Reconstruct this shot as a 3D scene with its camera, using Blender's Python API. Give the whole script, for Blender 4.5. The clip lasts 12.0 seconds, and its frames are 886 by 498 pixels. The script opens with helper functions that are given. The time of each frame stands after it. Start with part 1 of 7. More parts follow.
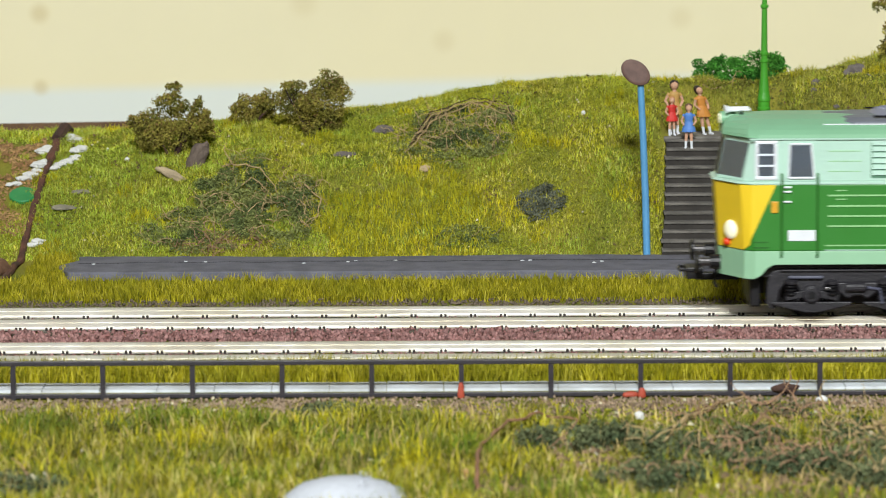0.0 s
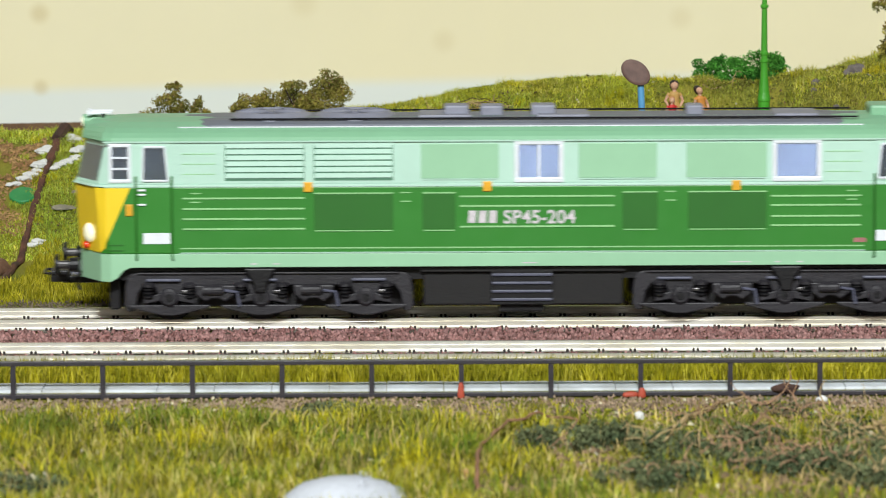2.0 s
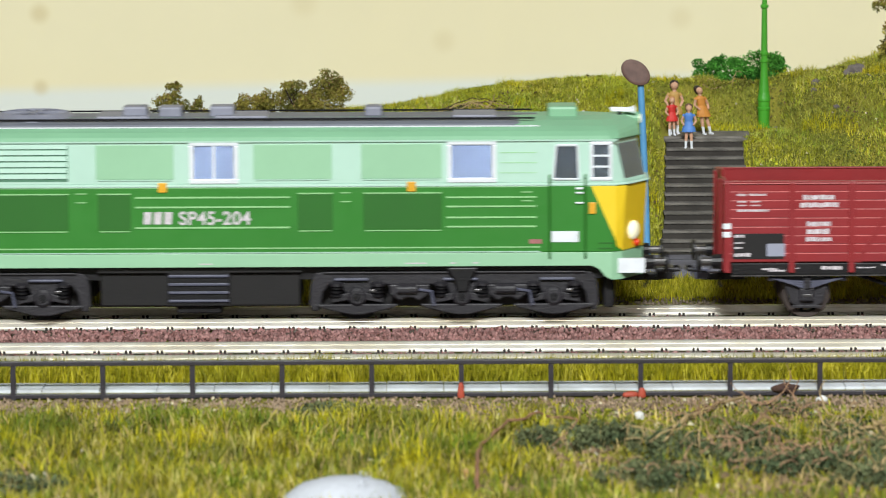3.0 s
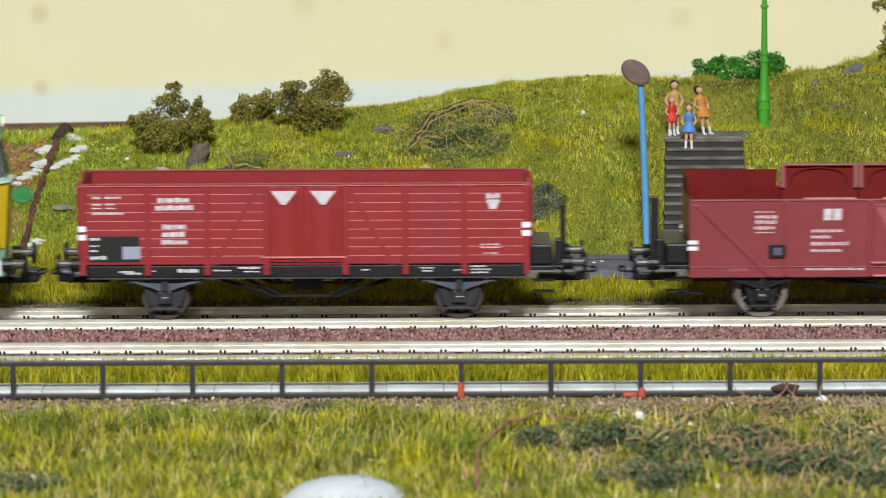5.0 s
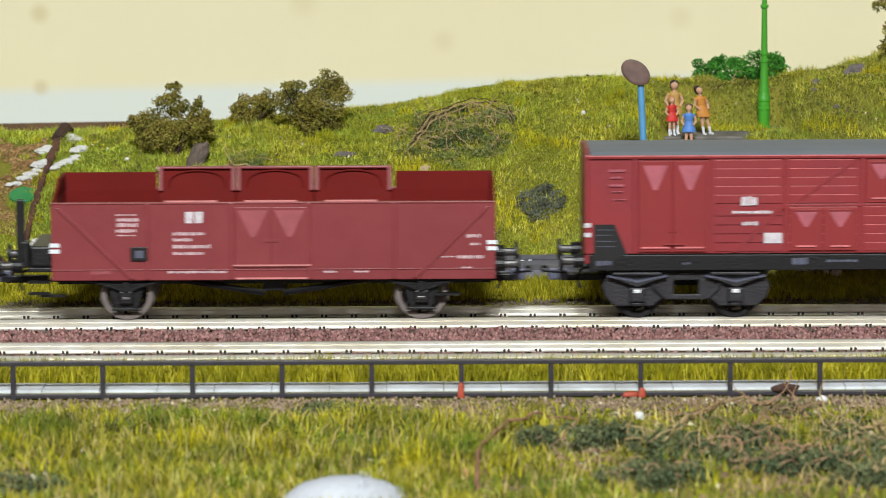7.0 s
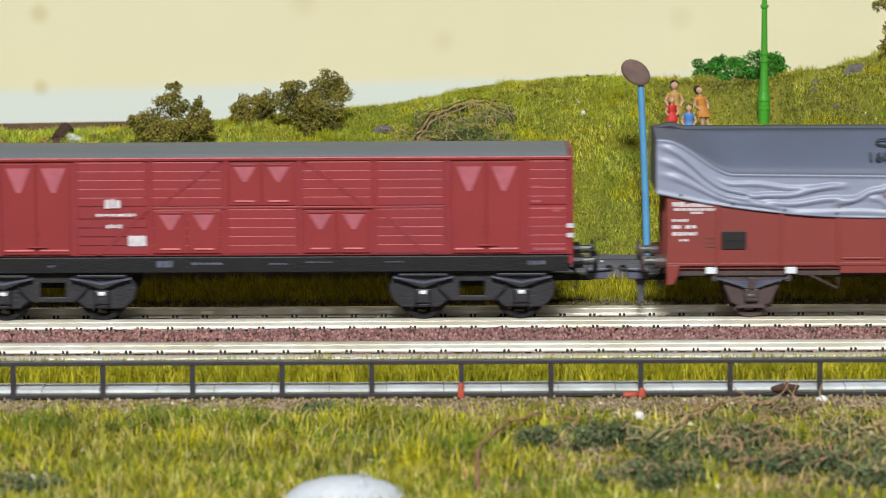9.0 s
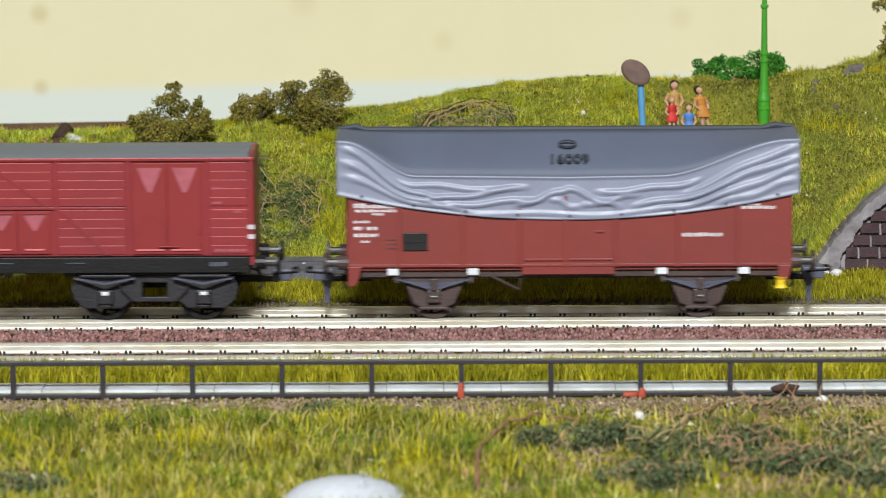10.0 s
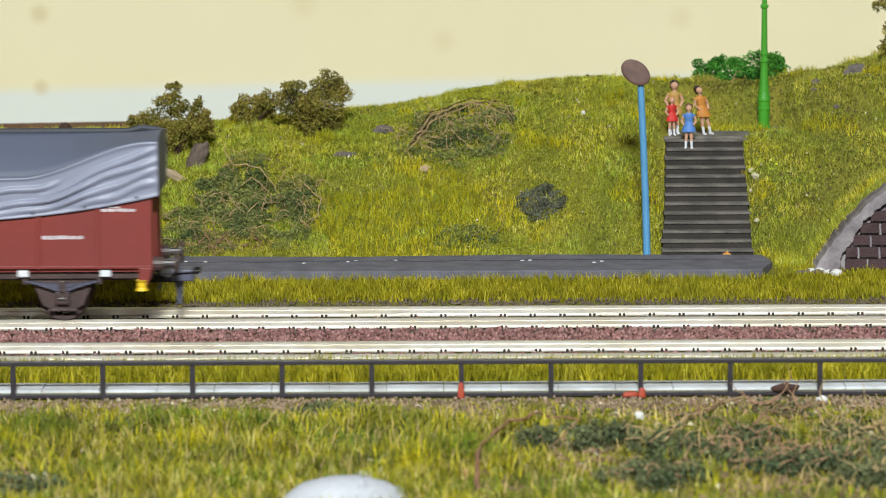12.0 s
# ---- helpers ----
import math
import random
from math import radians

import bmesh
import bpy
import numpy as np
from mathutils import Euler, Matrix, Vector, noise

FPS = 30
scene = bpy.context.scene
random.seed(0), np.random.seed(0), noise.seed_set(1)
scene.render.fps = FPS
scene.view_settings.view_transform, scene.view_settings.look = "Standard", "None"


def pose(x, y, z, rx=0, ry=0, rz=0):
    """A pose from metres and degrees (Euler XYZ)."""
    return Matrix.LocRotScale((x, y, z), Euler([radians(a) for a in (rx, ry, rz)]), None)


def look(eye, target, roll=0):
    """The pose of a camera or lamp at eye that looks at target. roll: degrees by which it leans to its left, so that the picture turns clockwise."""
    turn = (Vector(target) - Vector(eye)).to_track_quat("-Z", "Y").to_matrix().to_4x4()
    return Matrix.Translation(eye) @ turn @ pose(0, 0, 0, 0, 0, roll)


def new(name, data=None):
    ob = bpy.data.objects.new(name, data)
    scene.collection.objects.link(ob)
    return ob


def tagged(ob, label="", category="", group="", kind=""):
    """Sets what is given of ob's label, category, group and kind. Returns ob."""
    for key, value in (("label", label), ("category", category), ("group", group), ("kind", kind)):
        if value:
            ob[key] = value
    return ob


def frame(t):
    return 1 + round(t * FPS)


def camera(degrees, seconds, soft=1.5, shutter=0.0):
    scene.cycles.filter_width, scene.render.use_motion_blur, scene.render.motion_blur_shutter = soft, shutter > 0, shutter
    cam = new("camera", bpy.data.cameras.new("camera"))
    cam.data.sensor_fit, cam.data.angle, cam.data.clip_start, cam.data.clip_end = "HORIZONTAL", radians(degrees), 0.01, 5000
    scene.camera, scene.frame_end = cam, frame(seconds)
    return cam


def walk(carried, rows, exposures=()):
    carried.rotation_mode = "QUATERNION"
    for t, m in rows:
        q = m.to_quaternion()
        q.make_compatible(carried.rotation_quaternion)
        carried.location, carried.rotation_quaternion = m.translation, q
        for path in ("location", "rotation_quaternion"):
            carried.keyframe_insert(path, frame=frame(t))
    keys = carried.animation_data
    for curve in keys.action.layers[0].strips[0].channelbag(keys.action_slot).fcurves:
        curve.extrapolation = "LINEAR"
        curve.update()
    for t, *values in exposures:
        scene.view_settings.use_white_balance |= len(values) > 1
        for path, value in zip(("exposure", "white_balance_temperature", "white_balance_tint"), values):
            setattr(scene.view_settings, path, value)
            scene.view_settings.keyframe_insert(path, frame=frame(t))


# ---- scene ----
# A scale model railway on a table. Lengths below are in millimetres (mm), built as metres.
MM = 0.001

# camera: it stands still
cam = camera(13.02, 12.0, soft=1.0, shutter=0.4)
EYE, AIM = (0.0, -0.88765, 0.13785), (0.0, 0.10286, 0.00041)
STILL = look(EYE, AIM, roll=-0.27)
walk(cam, [(0.0, STILL), (12.0, STILL)], exposures=[(0.0, 0.0, 6500, 10), (12.0, 0.0, 6500, 10)])
cam.data.dof.use_dof = True
cam.data.dof.focus_distance = 0.935
cam.data.dof.aperture_fstop = 56

# room light: one wide ceiling lamp before the table
world = bpy.data.worlds.new("room_air")
scene.world = world
world.use_nodes = True
world.node_tree.nodes["Background"].inputs["Color"].default_value = (0.9, 0.95, 1.0, 1)
world.node_tree.nodes["Background"].inputs["Strength"].default_value = 0.25


def ceiling_lamp(x, y, z, sx, sy, watts, tint):
    data = bpy.data.lights.new("ceiling_lamp_light", "AREA")
    data.shape, data.size, data.size_y, data.energy, data.color = "RECTANGLE", sx, sy, watts, tint
    ob = new("ceiling_lamp_light", data)
    ob.matrix_world = pose(x, y, z)
    return ob


ceiling_lamp(0.0, -2.10, 1.39, 0.42, 0.35, 156, (0.95, 0.985, 0.975))


# ---------------------------------------------------------------- materials
def srgb(r, g, b):
    def lin(c):
        c /= 255
        return c / 12.92 if c <= 0.04045 else ((c + 0.055) / 1.055) ** 2.4
    return (lin(r), lin(g), lin(b), 1)


def mat(name, rgb, rough=0.5, metal=0.0, vary=0.12, scale=300, bump=0.15, fine=9, spec=0.5, island=0.0, other=None, coat=0.0):
    """A surface with variation at two scales. scale: patches a metre. island: change from piece to piece. other: a second colour in patches."""
    m = bpy.data.materials.new(name)
    m.use_nodes = True
    nt = m.node_tree
    n, l = nt.nodes, nt.links
    bsdf = n["Principled BSDF"]
    co = n.new("ShaderNodeTexCoord")
    big, small = n.new("ShaderNodeTexNoise"), n.new("ShaderNodeTexNoise")
    for tex, s, d in ((big, scale, 3), (small, scale * fine, 4)):
        tex.inputs["Scale"].default_value, tex.inputs["Detail"].default_value = s, d
        l.new(co.outputs["Object"], tex.inputs["Vector"])
    base = srgb(*rgb)
    two = srgb(*other) if other else tuple(min(1, c * (1 - vary)) for c in base[:3]) + (1,)
    mix = n.new("ShaderNodeMix")
    mix.data_type = "RGBA"
    mix.inputs["A"].default_value, mix.inputs["B"].default_value = base, two
    ramp = n.new("ShaderNodeMapRange")
    ramp.inputs["From Min"].default_value, ramp.inputs["From Max"].default_value = 0.4, 0.62
    l.new(big.outputs["Fac"], ramp.inputs["Value"])
    l.new(ramp.outputs["Result"], mix.inputs["Factor"])
    hsv = n.new("ShaderNodeHueSaturation")
    l.new(mix.outputs["Result"], hsv.inputs["Color"])
    val = n.new("ShaderNodeMapRange")
    val.inputs["To Min"].default_value, val.inputs["To Max"].default_value = 1 - vary, 1 + vary
    l.new(small.outputs["Fac"], val.inputs["Value"])
    last = val.outputs["Result"]
    if island:
        geo = n.new("ShaderNodeNewGeometry")
        isl = n.new("ShaderNodeMapRange")
        isl.inputs["To Min"].default_value, isl.inputs["To Max"].default_value = 1 - island, 1 + island
        l.new(geo.outputs["Random Per Island"], isl.inputs["Value"])
        mul = n.new("ShaderNodeMath")
        mul.operation = "MULTIPLY"
        l.new(last, mul.inputs[0])
        l.new(isl.outputs["Result"], mul.inputs[1])
        last = mul.outputs["Value"]
    l.new(last, hsv.inputs["Value"])
    l.new(hsv.outputs["Color"], bsdf.inputs["Base Color"])
    rr = n.new("ShaderNodeMapRange")
    rr.inputs["To Min"].default_value, rr.inputs["To Max"].default_value = max(0.03, rough - 0.1), min(1, rough + 0.1)
    l.new(small.outputs["Fac"], rr.inputs["Value"])
    l.new(rr.outputs["Result"], bsdf.inputs["Roughness"])
    bsdf.inputs["Metallic"].default_value = metal
    bsdf.inputs["Specular IOR Level"].default_value = spec
    bsdf.inputs["Coat Weight"].default_value = coat
    if bump:
        bp = n.new("ShaderNodeBump")
        bp.inputs["Strength"].default_value, bp.inputs["Distance"].default_value = bump, 0.0004
        l.new(small.outputs["Fac"], bp.inputs["Height"])
        l.new(bp.outputs["Normal"], bsdf.inputs["Normal"])
    return m


def glowing(name, rgb, strength):
    m = mat(name, rgb, 0.3)
    b = m.node_tree.nodes["Principled BSDF"]
    b.inputs["Emission Color"].default_value, b.inputs["Emission Strength"].default_value = srgb(*rgb), strength
    return m


def glass_mat(name, rgb):
    m = bpy.data.materials.new(name)
    m.use_nodes = True
    b = m.node_tree.nodes["Principled BSDF"]
    b.inputs["Base Color"].default_value = srgb(*rgb)
    b.inputs["Roughness"].default_value, b.inputs["Transmission Weight"].default_value, b.inputs["IOR"].default_value = 0.05, 0.97, 1.45
    return m


EARTH = mat("turf_soil", (132, 126, 52), 0.95, scale=60, other=(108, 114, 46), vary=0.3, bump=0.9, fine=20, spec=0.1)


def grass_mat(name, shades, patch, spread=0.3, scale=55):
    """Grass fibres: each takes one of several shades, and the turf changes in patches."""
    m = bpy.data.materials.new(name)
    m.use_nodes = True
    n, l = m.node_tree.nodes, m.node_tree.links
    bsdf, out = n["Principled BSDF"], n["Material Output"]
    geo, ramp = n.new("ShaderNodeNewGeometry"), n.new("ShaderNodeValToRGB")
    el = ramp.color_ramp.elements
    el[0].color, el[1].position, el[1].color = srgb(*shades[0]), 1.0, srgb(*shades[-1])
    for i, c in enumerate(shades[1:-1]):
        e = el.new((i + 1) / (len(shades) - 1))
        e.color = srgb(*c)
    l.new(geo.outputs["Random Per Island"], ramp.inputs["Fac"])
    co, big, small = n.new("ShaderNodeTexCoord"), n.new("ShaderNodeTexNoise"), n.new("ShaderNodeTexNoise")
    for tex, sc in ((big, scale), (small, scale * 5)):
        tex.inputs["Scale"].default_value, tex.inputs["Detail"].default_value = sc, 4
        l.new(co.outputs["Object"], tex.inputs["Vector"])
    far = n.new("ShaderNodeMapRange")
    far.inputs["From Min"].default_value, far.inputs["From Max"].default_value = 0.42, 0.64
    far.inputs["To Max"].default_value = 0.75
    l.new(big.outputs["Fac"], far.inputs["Value"])
    mix = n.new("ShaderNodeMix")
    mix.data_type = "RGBA"
    mix.inputs["B"].default_value = srgb(*patch)
    l.new(far.outputs["Result"], mix.inputs["Factor"])
    l.new(ramp.outputs["Color"], mix.inputs["A"])
    val, hsv = n.new("ShaderNodeMapRange"), n.new("ShaderNodeHueSaturation")
    val.inputs["From Min"].default_value, val.inputs["From Max"].default_value = 0.3, 0.7
    val.inputs["To Min"].default_value, val.inputs["To Max"].default_value = 1 - spread, 1 + spread
    l.new(small.outputs["Fac"], val.inputs["Value"])
    l.new(val.outputs["Result"], hsv.inputs["Value"])
    l.new(mix.outputs["Result"], hsv.inputs["Color"])
    l.new(hsv.outputs["Color"], bsdf.inputs["Base Color"])
    bsdf.inputs["Roughness"].default_value, bsdf.inputs["Specular IOR Level"].default_value = 0.65, 0.25
    thin, both = n.new("ShaderNodeBsdfTranslucent"), n.new("ShaderNodeMixShader")
    l.new(hsv.outputs["Color"], thin.inputs["Color"])
    both.inputs["Fac"].default_value = 0.22
    l.new(bsdf.outputs["BSDF"], both.inputs[1])
    l.new(thin.outputs["BSDF"], both.inputs[2])
    l.new(both.outputs["Shader"], out.inputs["Surface"])
    return m


GRASS = grass_mat("hill_grass", ((136, 140, 32), (188, 184, 38), (212, 206, 50), (224, 216, 90), (230, 220, 136)), (152, 164, 50))
GRASS_LONG = grass_mat("long_grass", ((136, 134, 18), (196, 184, 24), (218, 202, 34), (222, 210, 80)), (168, 168, 30))
GRASS_TALL = grass_mat("tall_grass", ((90, 94, 14), (154, 147, 20), (180, 169, 32), (204, 192, 76)), (134, 134, 24))
GRASS_FRONT = grass_mat("front_grass", ((78, 86, 22), (140, 138, 30), (176, 168, 34), (192, 182, 70), (206, 196, 130)), (96, 110, 36), 0.35, 40)
GRASS_DULL = grass_mat("dull_grass", ((124, 124, 44), (166, 164, 54), (188, 180, 66), (212, 198, 108)), (150, 158, 72))
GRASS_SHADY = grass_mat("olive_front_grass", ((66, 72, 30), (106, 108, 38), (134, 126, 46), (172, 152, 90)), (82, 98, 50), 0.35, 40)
GRASS_FRESH = grass_mat("fresh_grass", ((124, 144, 42), (168, 188, 56), (198, 212, 78), (222, 226, 124)), (146, 168, 62))
GRASS_DEEP = grass_mat("deep_front_grass", ((78, 100, 28), (120, 138, 34), (152, 160, 46), (184, 186, 90)), (96, 122, 40), 0.35, 40)
STRAW = mat("dry_straw", (190, 168, 110), 0.85, scale=100, vary=0.25, bump=0, spec=0.15, island=0.4)
GRAVEL = mat("dark_gravel", (128, 114, 98), 0.95, scale=500, vary=0.3, bump=0.8, spec=0.2, other=(98, 88, 76))
BALLAST = mat("red_ballast", (160, 122, 118), 0.85, scale=400, vary=0.2, bump=0.4, spec=0.3, island=0.45, other=(132, 92, 88))
RAIL = mat("nickel_rail", (238, 235, 226), 0.34, 0.6, vary=0.06, scale=40, bump=0.05, other=(222, 216, 200), coat=0.8)
SLEEPER = mat("sleeper_plastic", (70, 58, 46), 0.6, scale=400, vary=0.25)
CLIP = mat("rail_clip", (40, 32, 28), 0.5, scale=400)
ASPHALT = mat("asphalt_path", (112, 112, 123), 0.9, scale=150, vary=0.2, bump=0.7, fine=14, other=(98, 98, 108), spec=0.25)
WHITE = mat("white_paint", (226, 230, 236), 0.6, scale=300, vary=0.08)
KERB = mat("pale_kerb", (214, 220, 228), 0.7, scale=120, vary=0.12, bump=0.3, other=(188, 192, 196))
IRON = mat("fence_iron", (48, 44, 50), 0.45, scale=400, vary=0.2)
BOARD = mat("cream_board", (226, 218, 186), 0.85, scale=5, vary=0.03, bump=0.05, other=(224, 214, 178), spec=0.2)


def sky_paint(material):
    """The painted fade of the backdrop, from cream to a pale blue foot."""
    n, l = material.node_tree.nodes, material.node_tree.links
    co, cut, slope = n.new("ShaderNodeTexCoord"), n.new("ShaderNodeSeparateXYZ"), n.new("ShaderNodeMath")
    fade, mix = n.new("ShaderNodeMapRange"), n.new("ShaderNodeMix")
    l.new(co.outputs["Object"], cut.inputs["Vector"])
    slope.operation = "MULTIPLY_ADD"
    slope.inputs[1].default_value = -0.018
    l.new(cut.outputs["X"], slope.inputs[0])
    l.new(cut.outputs["Z"], slope.inputs[2])
    fade.interpolation_type = "SMOOTHSTEP"
    fade.inputs["From Min"].default_value, fade.inputs["From Max"].default_value = 0.0262, 0.0312
    l.new(slope.outputs["Value"], fade.inputs["Value"])
    mix.data_type = "RGBA"
    mix.inputs["A"].default_value = srgb(214, 219, 215)
    bsdf = n["Principled BSDF"]
    l.new(bsdf.inputs["Base Color"].links[0].from_socket, mix.inputs["B"])
    l.new(fade.outputs["Result"], mix.inputs["Factor"])
    last = mix.outputs["Result"]
    for x, z, r in ((-0.1195, 0.0492, 0.0042), (-0.1195, 0.0272, 0.0034), (0.0005, 0.0405, 0.005), (-0.041, 0.052, 0.006), (0.071, 0.047, 0.005)):
        near, ring, blot = n.new("ShaderNodeVectorMath"), n.new("ShaderNodeMapRange"), n.new("ShaderNodeMix")
        near.operation = "DISTANCE"
        near.inputs[1].default_value = (x, 0.002, z)
        l.new(co.outputs["Object"], near.inputs[0])
        ring.interpolation_type = "SMOOTHSTEP"
        ring.inputs["From Min"].default_value, ring.inputs["From Max"].default_value = r * 0.15, r
        ring.inputs["To Min"].default_value, ring.inputs["To Max"].default_value = (0.5 if x < -0.1 else 0.22), 0.0
        l.new(near.outputs["Value"], ring.inputs["Value"])
        blot.data_type = "RGBA"
        blot.inputs["B"].default_value = srgb(196, 178, 132)
        l.new(last, blot.inputs["A"])
        l.new(ring.outputs["Result"], blot.inputs["Factor"])
        last = blot.outputs["Result"]
    l.new(last, bsdf.inputs["Base Color"])


sky_paint(BOARD)
BROWN = mat("brown_wood", (106, 78, 52), 0.75, scale=150, vary=0.3)
STONE = mat("grey_stone", (116, 108, 104), 0.9, scale=250, vary=0.3, bump=0.7, island=0.1)
# For the unseen walls and ceiling, darkened to cut the light they bounce.
WALL = mat("dim_room_paint", (98, 95, 90), 0.9, scale=3, vary=0.03, bump=0.05)


# ---------------------------------------------------------------- mesh helpers (millimetres)
def finish(bm):
    bmesh.ops.recalc_face_normals(bm, faces=bm.faces[:])
    return bm


def part(name, bm, material, parent=None, label="", bev=0.0, smooth=False):
    """Links a bmesh as one mesh object, under a thing or a part."""
    me = bpy.data.meshes.new(name)
    finish(bm)
    bmesh.ops.scale(bm, vec=(MM, MM, MM), verts=bm.verts[:])
    bm.to_mesh(me)
    bm.free()
    for m in (material if isinstance(material, (list, tuple)) else (material,)):
        me.materials.append(m)
    if smooth:
        for p in me.polygons:
            p.use_smooth = True
    ob = new(name, me)
    ob.parent = parent
    if label:
        ob["label"] = label
    if bev:
        mod = ob.modifiers.new("edges", "BEVEL")
        mod.width, mod.segments, mod.limit_method, mod.angle_limit = bev * MM, 2, "ANGLE", radians(40)
    return ob


def again(ob, x, y, z, rz=0, parent=None):
    """Another object on the same mesh, moved by millimetres."""
    o = new(ob.name.split(".")[0], ob.data)
    o.parent = parent or ob.parent
    o.matrix_basis = pose(x * MM, y * MM, z * MM, 0, 0, rz)
    return o


def thing(name, x=0, y=0, z=0, rz=0, label="", category="", group="", kind=""):
    ob = new(name)
    ob.empty_display_size = 0.01
    ob.matrix_basis = pose(x * MM, y * MM, z * MM, 0, 0, rz)
    return tagged(ob, label, category, group, kind)


def box(bm, x0, x1, y0, y1, z0, z1):
    v = [bm.verts.new((x, y, z)) for x in (x0, x1) for y in (y0, y1) for z in (z0, z1)]
    for f in ((0, 1, 3, 2), (4, 6, 7, 5), (0, 4, 5, 1), (2, 3, 7, 6), (0, 2, 6, 4), (1, 5, 7, 3)):
        bm.faces.new([v[i] for i in f])
    return bm


def B(x0, x1, y0, y1, z0, z1):
    return box(bmesh.new(), x0, x1, y0, y1, z0, z1)


def prism(bm, outline, lo, hi, axis="y"):
    """A solid from an outline: (x, z) drawn along y, (y, z) along x or (x, y) along z."""
    def at(a, b, c):
        return {"y": (a, c, b), "x": (c, a, b), "z": (a, b, c)}[axis]
    low = [bm.verts.new(at(a, b, lo)) for a, b in outline]
    top = [bm.verts.new(at(a, b, hi)) for a, b in outline]
    n = len(outline)
    bm.faces.new(low[::-1])
    bm.faces.new(top)
    for i in range(n):
        bm.faces.new((low[i], low[(i + 1) % n], top[(i + 1) % n], top[i]))
    return bm


def tube(bm, points, radii, seg=8):
    """A round bar along points; radii: one, or one for each point."""
    pts = [Vector(p) for p in points]
    if not isinstance(radii, (list, tuple)):
        radii = [radii] * len(pts)
    rings = []
    for i, p in enumerate(pts):
        d = (pts[min(i + 1, len(pts) - 1)] - pts[max(i - 1, 0)]).normalized()
        a = d.orthogonal().normalized() if i == 0 else (side - d * side.dot(d)).normalized()
        side, b = a, d.cross(a)
        rings.append([bm.verts.new(p + (a * math.cos(2 * math.pi * k / seg) + b * math.sin(2 * math.pi * k / seg)) * radii[i]) for k in range(seg)])
    for r, s in zip(rings, rings[1:]):
        for k in range(seg):
            bm.faces.new((r[k], r[(k + 1) % seg], s[(k + 1) % seg], s[k]))
    bm.faces.new(rings[0][::-1])
    bm.faces.new(rings[-1])
    return bm


def lathe(bm, profile, x=0, y=0, seg=16, squash=1.0):
    """A turned form about an upright axis: profile of (radius, z)."""
    rings = [[bm.verts.new((x + max(r, 0.001) * math.cos(2 * math.pi * k / seg), y + squash * max(r, 0.001) * math.sin(2 * math.pi * k / seg), z)) for k in range(seg)] for r, z in profile]
    for a, b in zip(rings, rings[1:]):
        for k in range(seg):
            bm.faces.new((a[k], a[(k + 1) % seg], b[(k + 1) % seg], b[k]))
    bm.faces.new(rings[0][::-1])
    bm.faces.new(rings[-1])
    return bm


def raw_mesh(name, verts, faces, material, smooth=False):
    """A mesh from numpy arrays; faces all of one size. verts in millimetres."""
    me = bpy.data.meshes.new(name)
    k = faces.shape[1]
    me.vertices.add(len(verts))
    me.vertices.foreach_set("co", (verts * MM).astype(np.float32).ravel())
    me.loops.add(faces.size)
    me.loops.foreach_set("vertex_index", faces.astype(np.int32).ravel())
    me.polygons.add(len(faces))
    me.polygons.foreach_set("loop_start", np.arange(0, faces.size, k, dtype=np.int32))
    if smooth:
        me.polygons.foreach_set("use_smooth", np.ones(len(faces), dtype=bool))
    me.update(calc_edges=True)
    me.materials.append(material)
    return me


# ---------------------------------------------------------------- the ground
CREST_X = [-880, -260, -121, -90, -62, -22, -3, 18, 34, 50, 65, 80, 95, 103, 121, 260, 880]
CREST_Z = [22, 25, 24.3, 23.6, 26.0, 29.0, 32.2, 36.2, 37.3, 37.6, 36.6, 36.6, 38.0, 39.0, 43.5, 48, 40]


def rough_noise(x, y):
    return (np.sin(x * 0.21 + 1.3 * np.sin(y * 0.13)) * np.sin(y * 0.19 + 0.7) + 0.6 * np.sin(x * 0.47 + y * 0.38) * np.sin(y * 0.55 - x * 0.23 + 2)
            + 0.35 * np.sin(x * 1.1 + 2 * np.sin(y * 0.7)) * np.sin(y * 1.3 + x * 0.4))


